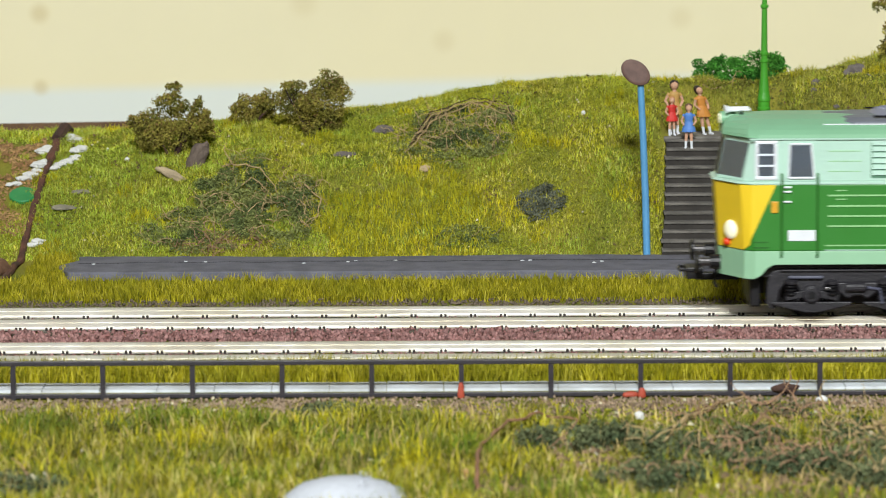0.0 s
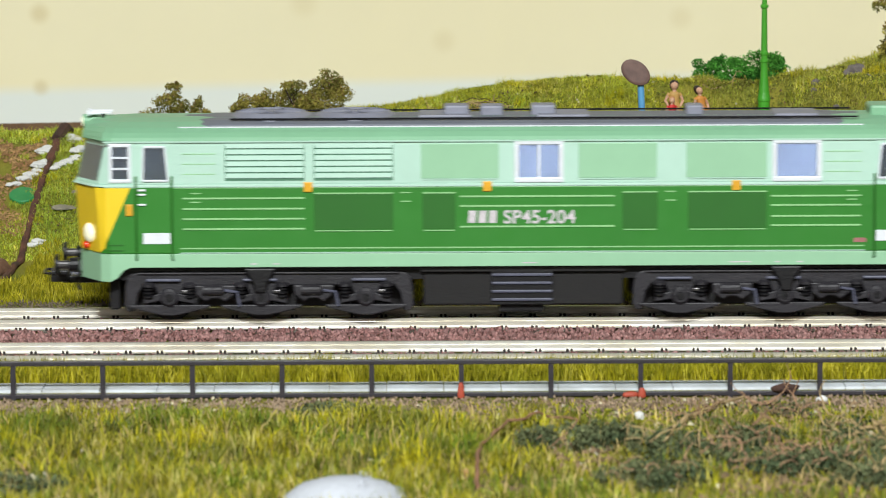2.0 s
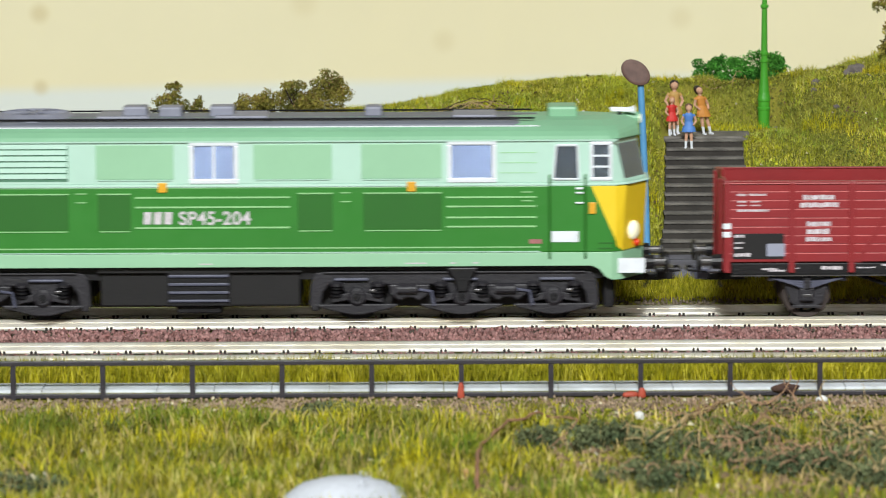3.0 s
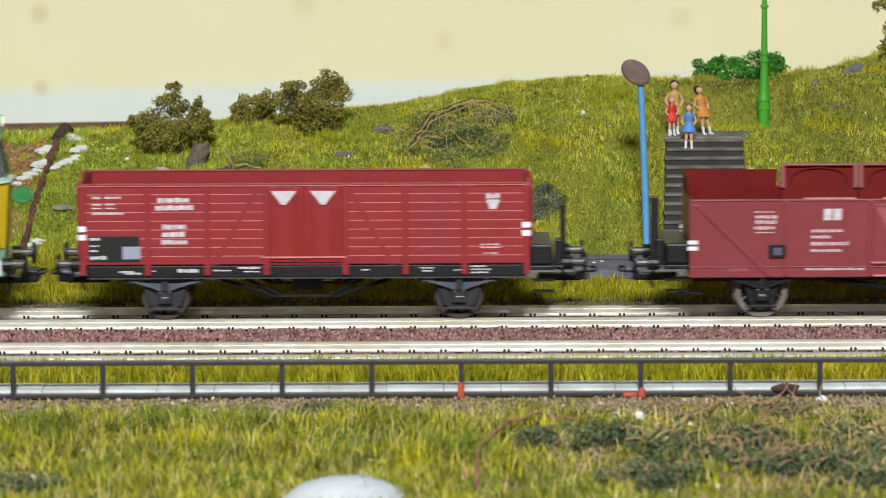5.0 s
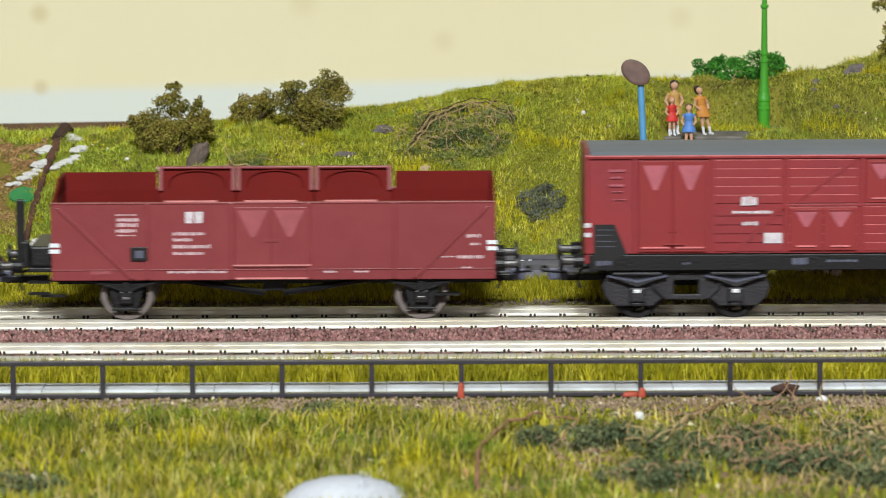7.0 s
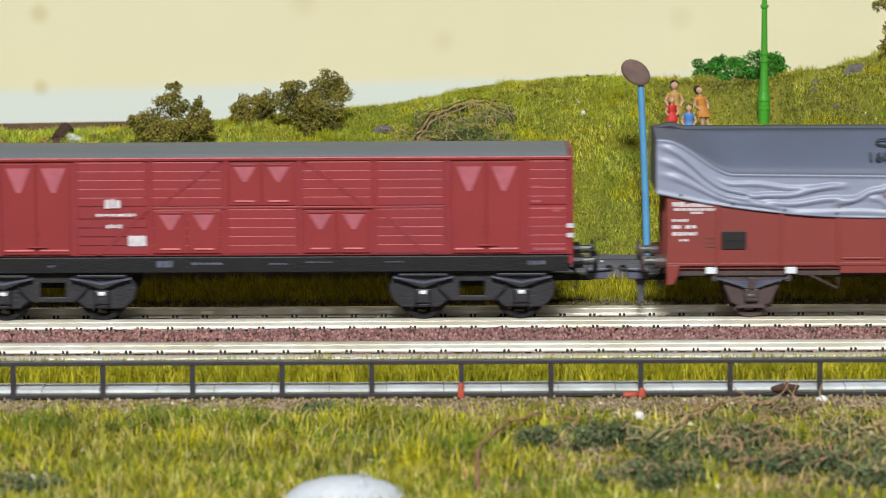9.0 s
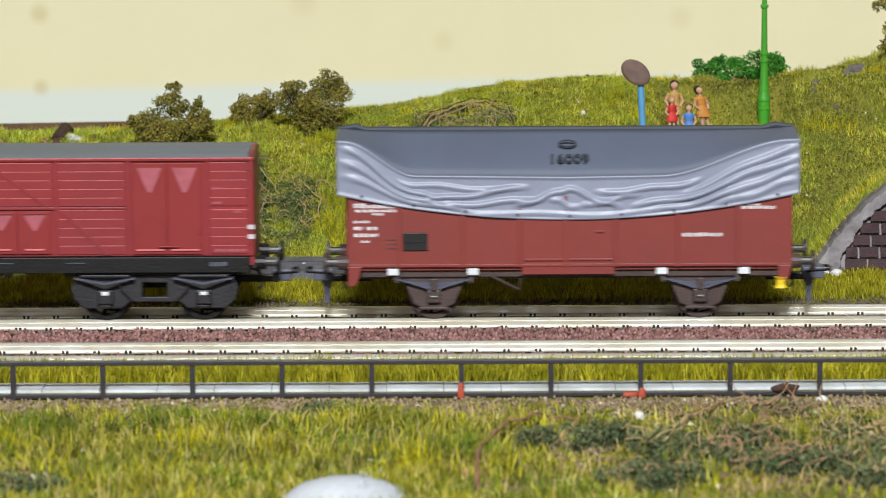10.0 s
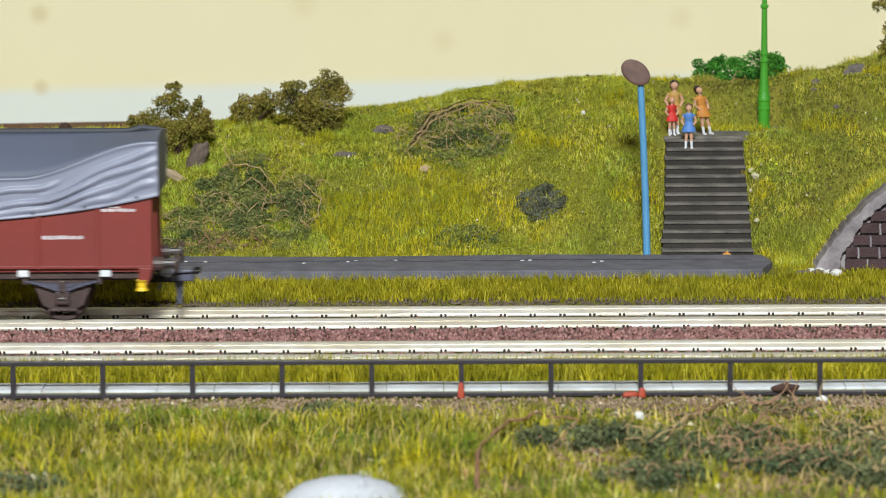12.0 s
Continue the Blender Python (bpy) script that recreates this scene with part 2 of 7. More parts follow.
def ground_z(x, y):
    """Height of the ground over the plan, with rail tops at 0."""
    x, y = np.asarray(x, float), np.asarray(y, float)
    top = np.interp(x, CREST_X, CREST_Z)
    t = np.clip((y - 95) / 75, 0, 1)
    z = -1.5 + (top + 1.5) * np.sin(t * np.pi / 2) - np.clip(y - 170, 0, 200) * 0.14
    z = z + (0.55 * rough_noise(x, y) + 0.32 * rough_noise(x * 2.3 + 9, y * 2.1)) * np.clip((y - 97) / 8, 0, 1)
    # steps and the landing above them
    lane = np.clip((13.5 - np.abs(x - 68.2)) / 2.5, 0, 1)
    z = z - lane * np.clip((y - 94) / 3, 0, 1) * np.clip((138 - y) / 3, 0, 1) * 4.6
    shelf = np.clip((20 - np.abs(x - 76)) / 5, 0, 1) * np.clip((y - 134) / 3, 0, 1) * np.clip((166 - y) / 8, 0, 1)
    z = z * (1 - shelf) + np.minimum(z, 25.2) * shelf
    # hollow with a bare path beyond the brown timber edge
    hollow = np.clip((-106 - x) / 5, 0, 1) * np.clip((y - 100) / 8, 0, 1)
    z = z - 1.2 * hollow
    # earth behind the wing wall
    mound = np.interp(x, [90, 95.6, 100.5, 110, 120, 150, 260], [-4, 3.5, 9.5, 17.5, 21, 22, 22]) - np.clip(y - 110, 0, 100) * 0.3
    rise = (x > 90) & (y > 73)
    # flat bed under the tracks, and rougher ground before the fence
    low = y < 95
    flat = np.where(y > 25, -3 + (y - 25) / 70 * 1.5, np.where(y < -88.5, -4.3, -3.2))
    front = np.clip((-97 - y) / 18, 0, 1)
    z = np.where(low, flat + front * (1.3 + 0.9 * rough_noise(x * 0.7, y * 0.7)), z)
    return np.where(rise, np.maximum(z, mound + 0.3 * rough_noise(x, y)), z)


def ground():
    xs = np.concatenate([np.arange(-880, -160, 12.0), np.arange(-160, 160, 1.7), np.arange(160, 881, 12.0)])
    ys = np.concatenate([np.arange(-330, -200, 4.0), np.arange(-200, 263, 1.7)])
    gx, gy = np.meshgrid(xs, ys)
    v = np.stack([gx.ravel(), gy.ravel(), ground_z(gx, gy).ravel()], 1)
    nx, i = len(xs), np.arange(len(xs) * len(ys)).reshape(len(ys), len(xs))
    f = np.stack([i[:-1, :-1].ravel(), i[:-1, 1:].ravel(), i[1:, 1:].ravel(), i[1:, :-1].ravel()], 1)
    ob = new("ground", raw_mesh("ground", v, f, EARTH, True))
    tagged(ob, "brown-green turf ground of a model railway, rising to a bank", "ground", kind="structure")


def blades(name, rng, x, y, h, w, lean, material, label, lift=0.0):
    """Loose bent fibres, two joints each, with feet on the ground."""
    n = len(x)
    z = ground_z(x, y) + lift
    a, b = rng.uniform(0, 2 * np.pi, n), rng.uniform(0, 2 * np.pi, n)
    h = h * rng.uniform(0.5, 1.3, n)
    tilt = lean * rng.uniform(0.1, 1, n)
    dx, dy = np.cos(a) * w / 2, np.sin(a) * w / 2
    foot = np.stack([x, y, z - 0.2], 1)
    side = np.stack([dx, dy, np.zeros(n)], 1)
    way = np.stack([np.cos(b), np.sin(b), np.zeros(n)], 1)
    up = np.array([0, 0, 1.0])
    t1, t2 = tilt * 0.7, tilt * 1.6
    mid = foot + (way * np.sin(t1)[:, None] + up * np.cos(t1)[:, None]) * (h * 0.55 + 0.2)[:, None]
    tip = mid + (way * np.sin(t2)[:, None] + up * np.cos(t2)[:, None]) * (h * 0.5)[:, None]
    v = np.stack([foot - side, foot + side, mid + side * 0.8, mid - side * 0.8, tip], 1).reshape(-1, 3)
    f = (np.array([[0, 1, 2], [0, 2, 3], [3, 2, 4]])[None] + 5 * np.arange(n)[:, None, None]).reshape(-1, 3)
    ob = new(name, raw_mesh(name, v, f, material))
    return tagged(ob, label, "grass", kind="stuff")


def patches(x, y, size, seed):
    """Smooth uneven patches, about -1 to 1, of a size in millimetres."""
    pr = random.Random(seed)
    out = np.zeros(len(x))
    for i in range(7):
        a, k = pr.uniform(0, 2 * math.pi), 2 * math.pi / (size * pr.uniform(0.6, 1.8))
        out += np.sin(k * (x * math.cos(a) + y * math.sin(a)) + pr.uniform(0, 6.3)) / 3
    return out


def clear_of(x, y):
    """Where grass may grow: not on the path, the steps, the portal or the bare patches."""
    stairs = (x < 78.8 + 1.2 * np.sin(y * 0.9)) & (x > 59.6 - 3.0 * np.clip((137 - y) / 42, 0, 1) + 1.2 * np.sin(y * 0.9)) & (y > 90) & (y < 137)
    landing = (x > 58) & (x < 84) & (y >= 136) & (y < 149)
    bare = (x < -107 - (y - 140) * -0.12) & (x > -135) & (y > 112) & (y < 158) & (np.sin(x * 0.8) + np.sin(y * 0.5 + 1) > -1.2)
    return ~(stairs | landing | bare)


def grasses():
    rng = np.random.default_rng(4)
    n = 260000
    x, y = rng.uniform(-135, 135, n), rng.uniform(64, 192, n)
    k = clear_of(x, y) & ((y > 95) | (x > 84.5 + 0.8 * np.sin(y)))
    x, y = x[k], y[k]
    # the long yellow grass low on the bank
    field = np.clip(1.25 - np.hypot((x + 9) / 30, (y - 107) / 17), 0, 1) + 0.35 * patches(x, y, 16, 1)
    long = (field > 0.35) & (rng.uniform(0, 1, len(x)) < 0.5)
    blades("long_grass", rng, x[long], y[long], 2.5, 0.2, 0.9, GRASS_LONG, "long yellow grass low on the bank")
    x, y = x[~long], y[~long]
    tall = 1.0 + 0.35 * patches(x, y, 14, 2) + 0.5 * ((x > 84) & (y < 108))
    pick = rng.uniform(0, 1, len(x))
    dull = pick < np.clip(0.2 + 0.4 * np.clip((x - 60) / 40, 0, 1) + 0.4 * patches(x, y, 24, 3) + 0.3 * (y > 160) - 0.3 * np.clip((-50 - x) / 15, 0, 1), 0, 0.85)
    blades("dull_grass", rng, x[dull], y[dull], (1.35 * tall)[dull], 0.19, 1.15, GRASS_DULL, "short dull olive grass fibres on the bank")
    x, y, tall = x[~dull], y[~dull], tall[~dull]
    fresh = rng.uniform(0, 1, len(x)) < np.clip(0.2 + 0.6 * np.clip((-50 - x) / 15, 0, 1) + 0.5 * patches(x, y, 20, 4), 0, 0.85)
    blades("fresh_grass", rng, x[fresh], y[fresh], (1.4 * tall)[fresh], 0.19, 1.1, GRASS_FRESH, "short fresh green grass fibres on the bank")
    x, y, tall = x[~fresh], y[~fresh], tall[~fresh]
    blades("hill_grass", rng, x, y, 1.4 * tall, 0.19, 1.1, GRASS, "short yellow-green grass fibres on the bank")
    n = 30000
    x, y = rng.uniform(-150, 150, n), rng.uniform(33.5, 62, n) + 1.5 * np.sin(rng.uniform(0, 6.3, n))
    x, y = np.concatenate([x, rng.uniform(-104, -94, 2500), rng.uniform(83.5, 150, 9000)]), np.concatenate([y, rng.uniform(60, 97, 2500), rng.uniform(58, 72, 9000)])
    blades("verge_grass", rng, x, y, 2.35 + 0.45 * patches(x, y, 12, 5), 0.27, 0.75, GRASS_TALL, "tall olive-yellow grass verge along the path")
    n = 24000
    x, y = rng.uniform(-140, 140, n), rng.uniform(-77, -61, n)
    blades("trackside_grass", rng, x, y, 3.2 + 0.4 * patches(x, y, 12, 6), 0.3, 0.7, GRASS_TALL, "tall olive-yellow grass between track and kerb")
    n = 80000
    x, y = rng.uniform(-130, 130, n), rng.uniform(-250, -95, n)
    t = (1.0 + 0.45 * patches(x, y, 26, 7) - 0.3 * (x > 20)) * np.clip((-94 - y) / 34, 0.22, 1)
    k = rng.uniform(0, 1, n) < np.clip((-103 - y) / 14 + 0.4 * patches(x, y, 20, 8), 0.03, 1)
    k &= rng.uniform(0, 1, n) < np.where(x > 20, 0.6, 1)
    x, y, t = x[k], y[k], np.clip(t[k], 0.2, 1.6)
    dull = rng.uniform(0, 1, len(x)) < np.clip(0.15 + 0.6 * patches(x, y, 28, 9) + 0.25 * (x > 20), 0, 0.8)
    fresh = ~dull & (rng.uniform(0, 1, len(x)) < np.clip(0.1 + 0.6 * patches(x, y, 34, 10), 0, 0.8))
    rest = ~dull & ~fresh
    gold = rest & (rng.uniform(0, 1, len(x)) < np.clip(0.1 + 0.45 * patches(x, y, 18, 11), 0, 0.6))
    blades("golden_front_grass", rng, x[gold], y[gold], (4.0 * t)[gold], 0.3, 0.85, GRASS_LONG, "long golden-green grass tufts before the railing")
    rest &= ~gold
    blades("front_grass", rng, x[rest], y[rest], (3.3 * t)[rest], 0.34, 1.0, GRASS_FRONT, "yellow-green grass before the fence")
    blades("dull_front_grass", rng, x[dull], y[dull], (2.6 * t)[dull], 0.34, 1.15, GRASS_SHADY, "dull olive grass patches before the railing")
    blades("fresh_front_grass", rng, x[fresh], y[fresh], (3.2 * t)[fresh], 0.34, 1.0, GRASS_DEEP, "fresh green grass patches before the railing")
    n = 5000
    blades("dry_straw", rng, rng.uniform(-130, 130, n), rng.uniform(-250, -122, n), 4.2, 0.26, 1.2, STRAW, "pale dry straw among the grass")


# ---------------------------------------------------------------- room, table and backdrop
def room():
    def slab(name, x0, x1, y0, y1, z0, z1, m, label):
        tagged(part(name, B(x0, x1, y0, y1, z0, z1), m), label, name.split("_")[0], kind="structure")
    slab("floor", -2000, 2000, -2600, 1400, -960, -900, BROWN, "plain brown room floor")
    slab("ceiling", -2000, 2000, -2600, 1400, 1500, 1560, WALL, "plain grey ceiling out of view, dark to cut bounced light")
    slab("wall_north", -2000, 2000, 1400, 1460, -900, 1500, WALL, "plain grey wall out of view, dark to cut bounced light")
    slab("wall_south", -2000, 2000, -2660, -2600, -900, 1500, WALL, "plain grey wall out of view, dark to cut bounced light")
    slab("wall_west", -2060, -2000, -2600, 1400, -900, 1500, WALL, "plain grey wall out of view, dark to cut bounced light")
    slab("wall_east", 2000, 2060, -2600, 1400, -900, 1500, WALL, "plain grey wall out of view, dark to cut bounced light")
    for x, y, sx, sy in ((0, -2100, 230, 190),):
        l = thing("ceiling_lamp", x, y, 1446, label="flat white ceiling lamp housing", category="ceiling lamp")
        part("housing", B(-sx, sx, -sy, sy, 4, 54), WALL, l, bev=4)
    table = thing("layout_table", label="brown wooden table carrying the model railway", category="table")
    part("tabletop", B(-882, 882, -332, 300, -22, -6), BROWN, table, bev=1)
    for x in (-860, 0, 860):
        for y in (-315, 285):
            part("leg", B(x - 15, x + 15, y - 15, y + 15, -900, -22.5), BROWN, table)


def backdrop():
    b = thing("backdrop", 0, 262, 0, label="cream painted board behind the layout with a pale lower band", category="backdrop", kind="structure")
    part("board", B(-882, 882, 2, 8, -6, 300), BOARD, b, bev=0.5)
    trim = bmesh.new()
    prism(trim, [(-882, -6), (882, -6), (882, 29.4), (-882, 6.9)], 1.2, 1.95)
    part("base_trim", trim, BROWN, b, "brown wooden edge")


# ---------------------------------------------------------------- tracks
def track(y, label):
    t = thing("railway_track", 0, y, 0, label=label, category="track", group="tracks", kind="structure")
    profile = [(-1.1, -2.3), (1.1, -2.3), (1.1, -2.0), (0.35, -1.7), (0.35, -0.8), (0.5, -0.65), (0.5, -0.12), (0.3, 0), (-0.3, 0), (-0.5, -0.12), (-0.5, -0.65), (-0.35, -0.8), (-0.35, -1.7), (-1.1, -2.0)]
    for s in (-1, 1):
        part("rail", prism(bmesh.new(), [(s * 8.75 + a, b) for a, b in profile], -875, 875, "x"), RAIL, t)
    bm = B(-1.25, 1.25, -15, 15, -3.8, -2.35)
    first = part("sleeper", bm, SLEEPER, t)
    clip = bmesh.new()
    for s in (-8.75, 8.75):
        for e in (-1.55, 1.15):
            box(clip, -0.75, -0.2, s + e, s + e + 0.4, -2.4, -1.65)
            box(clip, 0.2, 0.75, s + e, s + e + 0.4, -2.4, -1.65)
    fast = part("rail_clip", clip, CLIP, first)
    step = 6.95
    n = 125
    first.matrix_basis = pose(-n * step * MM, 0, 0)
    for i in range(-n + 1, n + 1):
        s = again(first, i * step, 0, 0)
        c = new("rail_clip", fast.data)
        c.parent = s


def stones(name, rng, n, xr, yr, z, size, material, label):
    """Loose stones, eight faces each, joined."""
    x, y = rng.uniform(*xr, n), rng.uniform(*yr, n)
    c = np.stack([x, y, (ground_z(x, y) + 0.1 if z is None else z) + rng.uniform(-0.35, 0.45, n)], 1)
    o = np.array([[1, 0, 0], [-1, 0, 0], [0, 1, 0], [0, -1, 0], [0, 0, 1], [0, 0, -1]], float)
    r = size * rng.uniform(0.55, 1.15, (n, 1, 1)) * rng.uniform(0.65, 1.25, (n, 6, 1))
    a = rng.uniform(0, 2 * np.pi, n)
    p = o[None] * r + rng.uniform(-0.15, 0.15, (n, 6, 3)) * size
    q = p.copy()
    q[..., 0] = p[..., 0] * np.cos(a)[:, None] - p[..., 1] * np.sin(a)[:, None]
    q[..., 1] = p[..., 0] * np.sin(a)[:, None] + p[..., 1] * np.cos(a)[:, None]
    v = (q + c[:, None]).reshape(-1, 3)
    f = np.array([[0, 2, 4], [2, 1, 4], [1, 3, 4], [3, 0, 4], [2, 0, 5], [1, 2, 5], [3, 1, 5], [0, 3, 5]])
    faces = (f[None] + 6 * np.arange(n)[:, None, None]).reshape(-1, 3)
    return tagged(new(name, raw_mesh(name, v, faces, material)), label, "gravel", kind="stuff")


def trackbed():
    rng = np.random.default_rng(9)
    for a, b in ((-870, -180), (180, 870)):
        stones("outer_ballast", rng, 9000, (a, b), (-60, 12), -2.9, 0.9, BALLAST, "reddish-brown ballast along the tracks")
    stones("ballast", rng, 16000, (-180, 180), (-37, -10.5), -2.6, 0.62, BALLAST, "loose reddish-brown ballast chips between the tracks")
    stones("track_ballast", rng, 9000, (-180, 180), (-7, 7), -2.9, 0.55, BALLAST, "reddish ballast between the rails")
    stones("track_ballast", rng, 7000, (-180, 180), (-60, -42), -2.9, 0.55, BALLAST, "reddish ballast between the rails")
    stones("edge_gravel", rng, 9000, (-180, 180), (11, 38), -2.8, 0.5, GRAVEL, "dark brown gravel beside the track")
    stones("front_gravel", rng, 12000, (-130, 130), (-120, -91), None, 0.42, mat("pale_gravel", (160, 138, 114), 0.9, vary=0.3, island=0.4, scale=200), "pale dusty gravel at the fence foot")


def fence():
    f = thing("railing", 0, -90, 0, label="low black metal railing with square posts along the kerb", category="fence")
    pitch = 18.68
    first = part("post", B(-0.5, 0.5, -0.5, 0.5, -5.0, 3.9), IRON, f, bev=0.12)
    first.matrix_basis = pose((3.7 - 46 * pitch) * MM, 0, 0)
    for i in range(-45, 47):
        again(first, 3.7 + i * pitch, 0, 0)
    part("top_rail", B(-872, 872, -0.75, 0.45, 3.0, 4.0), IRON, f, bev=0.15)
    part("bottom_rail", B(-872, 872, -0.45, 0.45, -3.9, -2.95), IRON, f, bev=0.15)


def kerb():
    k = thing("kerb", 0, 0, 0, label="pale whitish kerb stones in a row behind the railing", category="kerb", kind="structure")
    rng = random.Random(3)
    for i in range(-72, 73):
        w = 12.0
        part("kerb_stone", B(i * w + 0.07, i * w + w - 0.07, -87.6, -79.2 + rng.uniform(-0.1, 0.1), -4.0, -2.6 + rng.uniform(-0.06, 0.06)), KERB, k)


PATH_Z = 0.1


def path():
    p = thing("path", 0, 0, 0, label="dark grey asphalt footpath with a crack along it and chipped edges", category="path", kind="structure")
    rng = random.Random(5)
    bm = bmesh.new()
    xs = [-96 + i * 3 for i in range(59)]
    near = [(x, 66 + rng.uniform(-0.4, 0.4)) for x in xs]
    far = [(x, 93.2 + (1.2 * math.sin(x * 0.06)) + rng.uniform(-0.5, 0.5)) for x in xs]
    near[0], near[-1] = (-93.5, 67), (79.5, 67.5)
    far[0], far[-1] = (-92, 88), (81.5, 92)
    outline = near + [(82.8, 80)] + far[::-1] + [(-97, 78)]
    prism(bm, outline, -3.4, PATH_Z, "z")
    part("slab", bm, ASPHALT, p, bev=0.35)
    crack = bmesh.new()
    y = 82
    pts = []
    for x in range(-92, 80, 2):
        y += rng.uniform(-0.7, 0.7) - (y - 82) * 0.1
        pts.append((x, y, PATH_Z))
    tube(crack, pts, 0.13, 4)
    part("crack", crack, mat("crack_dirt", (48, 47, 50), 0.95), p, "dark crack")
    for x, yy in ((-88, 80), (-65, 84), (-60, 83), (-35, 80), (-24, 82), (-22, 83.5), (-12, 84), (20, 83), (22, 83.5), (38, 79), (40, 81)):
        part("paint_fleck", lathe(bmesh.new(), [(0.5, PATH_Z - 0.05), (0.45, PATH_Z + 0.15), (0.2, PATH_Z + 0.2)], x, yy, 6, 0.7), WHITE, p)


def steps():
    s = thing("steps", 69.2, 0, 0, label="dark grey stone steps climbing the grassy bank", category="stairs", kind="structure")
    # Treads paler than risers: the light along the nosings, put into the colours.
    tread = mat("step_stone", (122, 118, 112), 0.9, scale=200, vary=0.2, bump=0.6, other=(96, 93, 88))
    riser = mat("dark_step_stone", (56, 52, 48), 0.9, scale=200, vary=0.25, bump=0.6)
    n = 13
    rng = random.Random(8)
    for i in range(n):
        w, wl = 9.9, 9.9 + 3.1 * (1 - i / 12) ** 1.3
        y0, z0 = 95.5 + i * 3.12, -1.2 + i * 2.02
        bm = bmesh.new()
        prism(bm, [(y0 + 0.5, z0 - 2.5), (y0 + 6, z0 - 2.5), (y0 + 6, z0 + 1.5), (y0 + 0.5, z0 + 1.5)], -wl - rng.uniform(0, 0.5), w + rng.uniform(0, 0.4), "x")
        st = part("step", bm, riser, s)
        bm = bmesh.new()
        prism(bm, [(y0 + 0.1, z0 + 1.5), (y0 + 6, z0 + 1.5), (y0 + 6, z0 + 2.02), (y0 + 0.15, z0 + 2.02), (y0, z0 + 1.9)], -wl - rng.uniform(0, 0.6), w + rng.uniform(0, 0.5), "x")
        part("tread", bm, tread, st, "tread, paler in colour for the light on it")
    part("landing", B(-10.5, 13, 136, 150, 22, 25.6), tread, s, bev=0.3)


# ---------------------------------------------------------------- the train
MINT = mat("mint_paint", (180, 214, 198), 0.42, scale=40, vary=0.04, bump=0.03, coat=0.15)
MINT_MID = mat("mid_mint_paint", (150, 196, 160), 0.45, scale=40, vary=0.04, bump=0.03, coat=0.15)
GREEN = mat("green_paint", (48, 124, 42), 0.42, scale=40, vary=0.06, bump=0.03, coat=0.15)
ROOF_GREEN = mat("roof_green_paint", (128, 178, 142), 0.5, scale=40, vary=0.05, bump=0.03)
GREEN_DARK = mat("deep_green_paint", (32, 100, 22), 0.6, scale=40, vary=0.06, bump=0.03)
# Paler green for the thin ribs, rails, grooves and hinges.
GREEN_LINE = mat("pale_green_edge", (152, 206, 142), 0.5, scale=200, vary=0.1, bump=0)
# Backing of the louvres: shade between the slats, as a darker green.
LOUVRE = mat("louvre_shade_green", (84, 130, 104), 0.7, scale=200, vary=0.1)
YELLOW = mat("yellow_paint", (238, 202, 44), 0.4, scale=40, vary=0.05, bump=0.03, coat=0.15)
AMBER = mat("amber_marker", (226, 166, 40), 0.45, scale=200)
GREY_ROOF = mat("grey_roof_paint", (112, 116, 126), 0.6, scale=60, vary=0.1, bump=0.1)
GREY_FAN = mat("roof_fan_grey", (132, 134, 148), 0.55, scale=200, vary=0.1, bump=0.1)
BLACK = mat("black_plastic", (21, 20, 23), 0.45, scale=200, vary=0.25, bump=0.25, spec=0.38)
BLACK_BOX = mat("black_tank", (17, 15, 17), 0.5, scale=200, vary=0.2, bump=0.1)
STEEL = mat("worn_steel", (104, 102, 102), 0.4, 0.8, scale=200, vary=0.15)
COUPLER = mat("blue_grey_plastic", (84, 86, 104), 0.5, scale=200, vary=0.15)
CHROME = mat("silver_trim", (226, 230, 236), 0.35, 0.05, scale=200, vary=0.05)
PRINT = mat("white_print", (208, 200, 206), 0.6, scale=900, vary=0.18)
PANE = glass_mat("window_glass", (186, 198, 214))
# Backing of the cab windows; the dimness inside is put into its colour.
DARK_IN = mat("cab_dark", (56, 56, 52), 0.6, scale=300, vary=0.2)
BLIND = mat("pale_blue_blind", (152, 156, 174), 0.5, scale=60, vary=0.08)
LENS = glowing("headlight_lens", (250, 246, 214), 0.35)
RED_LENS = mat("red_lens", (226, 66, 30), 0.25)
# Greyer than BLACK: the lit faces of the castings, put into the colour.
BOGIE = mat("lit_black_casting", (42, 40, 45), 0.5, scale=200, vary=0.3, bump=0.3, spec=0.45)
TRAIN, WHEELS = [], []
PALE_RIM = mat("pale_wheel_rim", (118, 108, 104), 0.5, 0.2, scale=300, vary=0.15)


def panel(name, parent, x0, x1, z0, z1, y, d, m, s=-1, label="", bev=0.0):
    """A flat piece on a side wall: from y out by d, on side s."""
    a, b = sorted((s * y, s * (y + d)))
    return part(name, B(x0, x1, a, b, z0, z1), m, parent, label, bev)


def letter_mesh(text, size, spread):
    cu = bpy.data.curves.new("letter", "FONT")
    cu.body, cu.size, cu.extrude, cu.align_x, cu.space_character, cu.offset = text, size * MM, 0.00004, "LEFT", spread, 0.00008
    tmp = new("letter", cu)
    me = bpy.data.meshes.new_from_object(tmp.evaluated_get(bpy.context.evaluated_depsgraph_get()))
    bpy.data.objects.remove(tmp)
    return me, max(v.co.x for v in me.vertices)


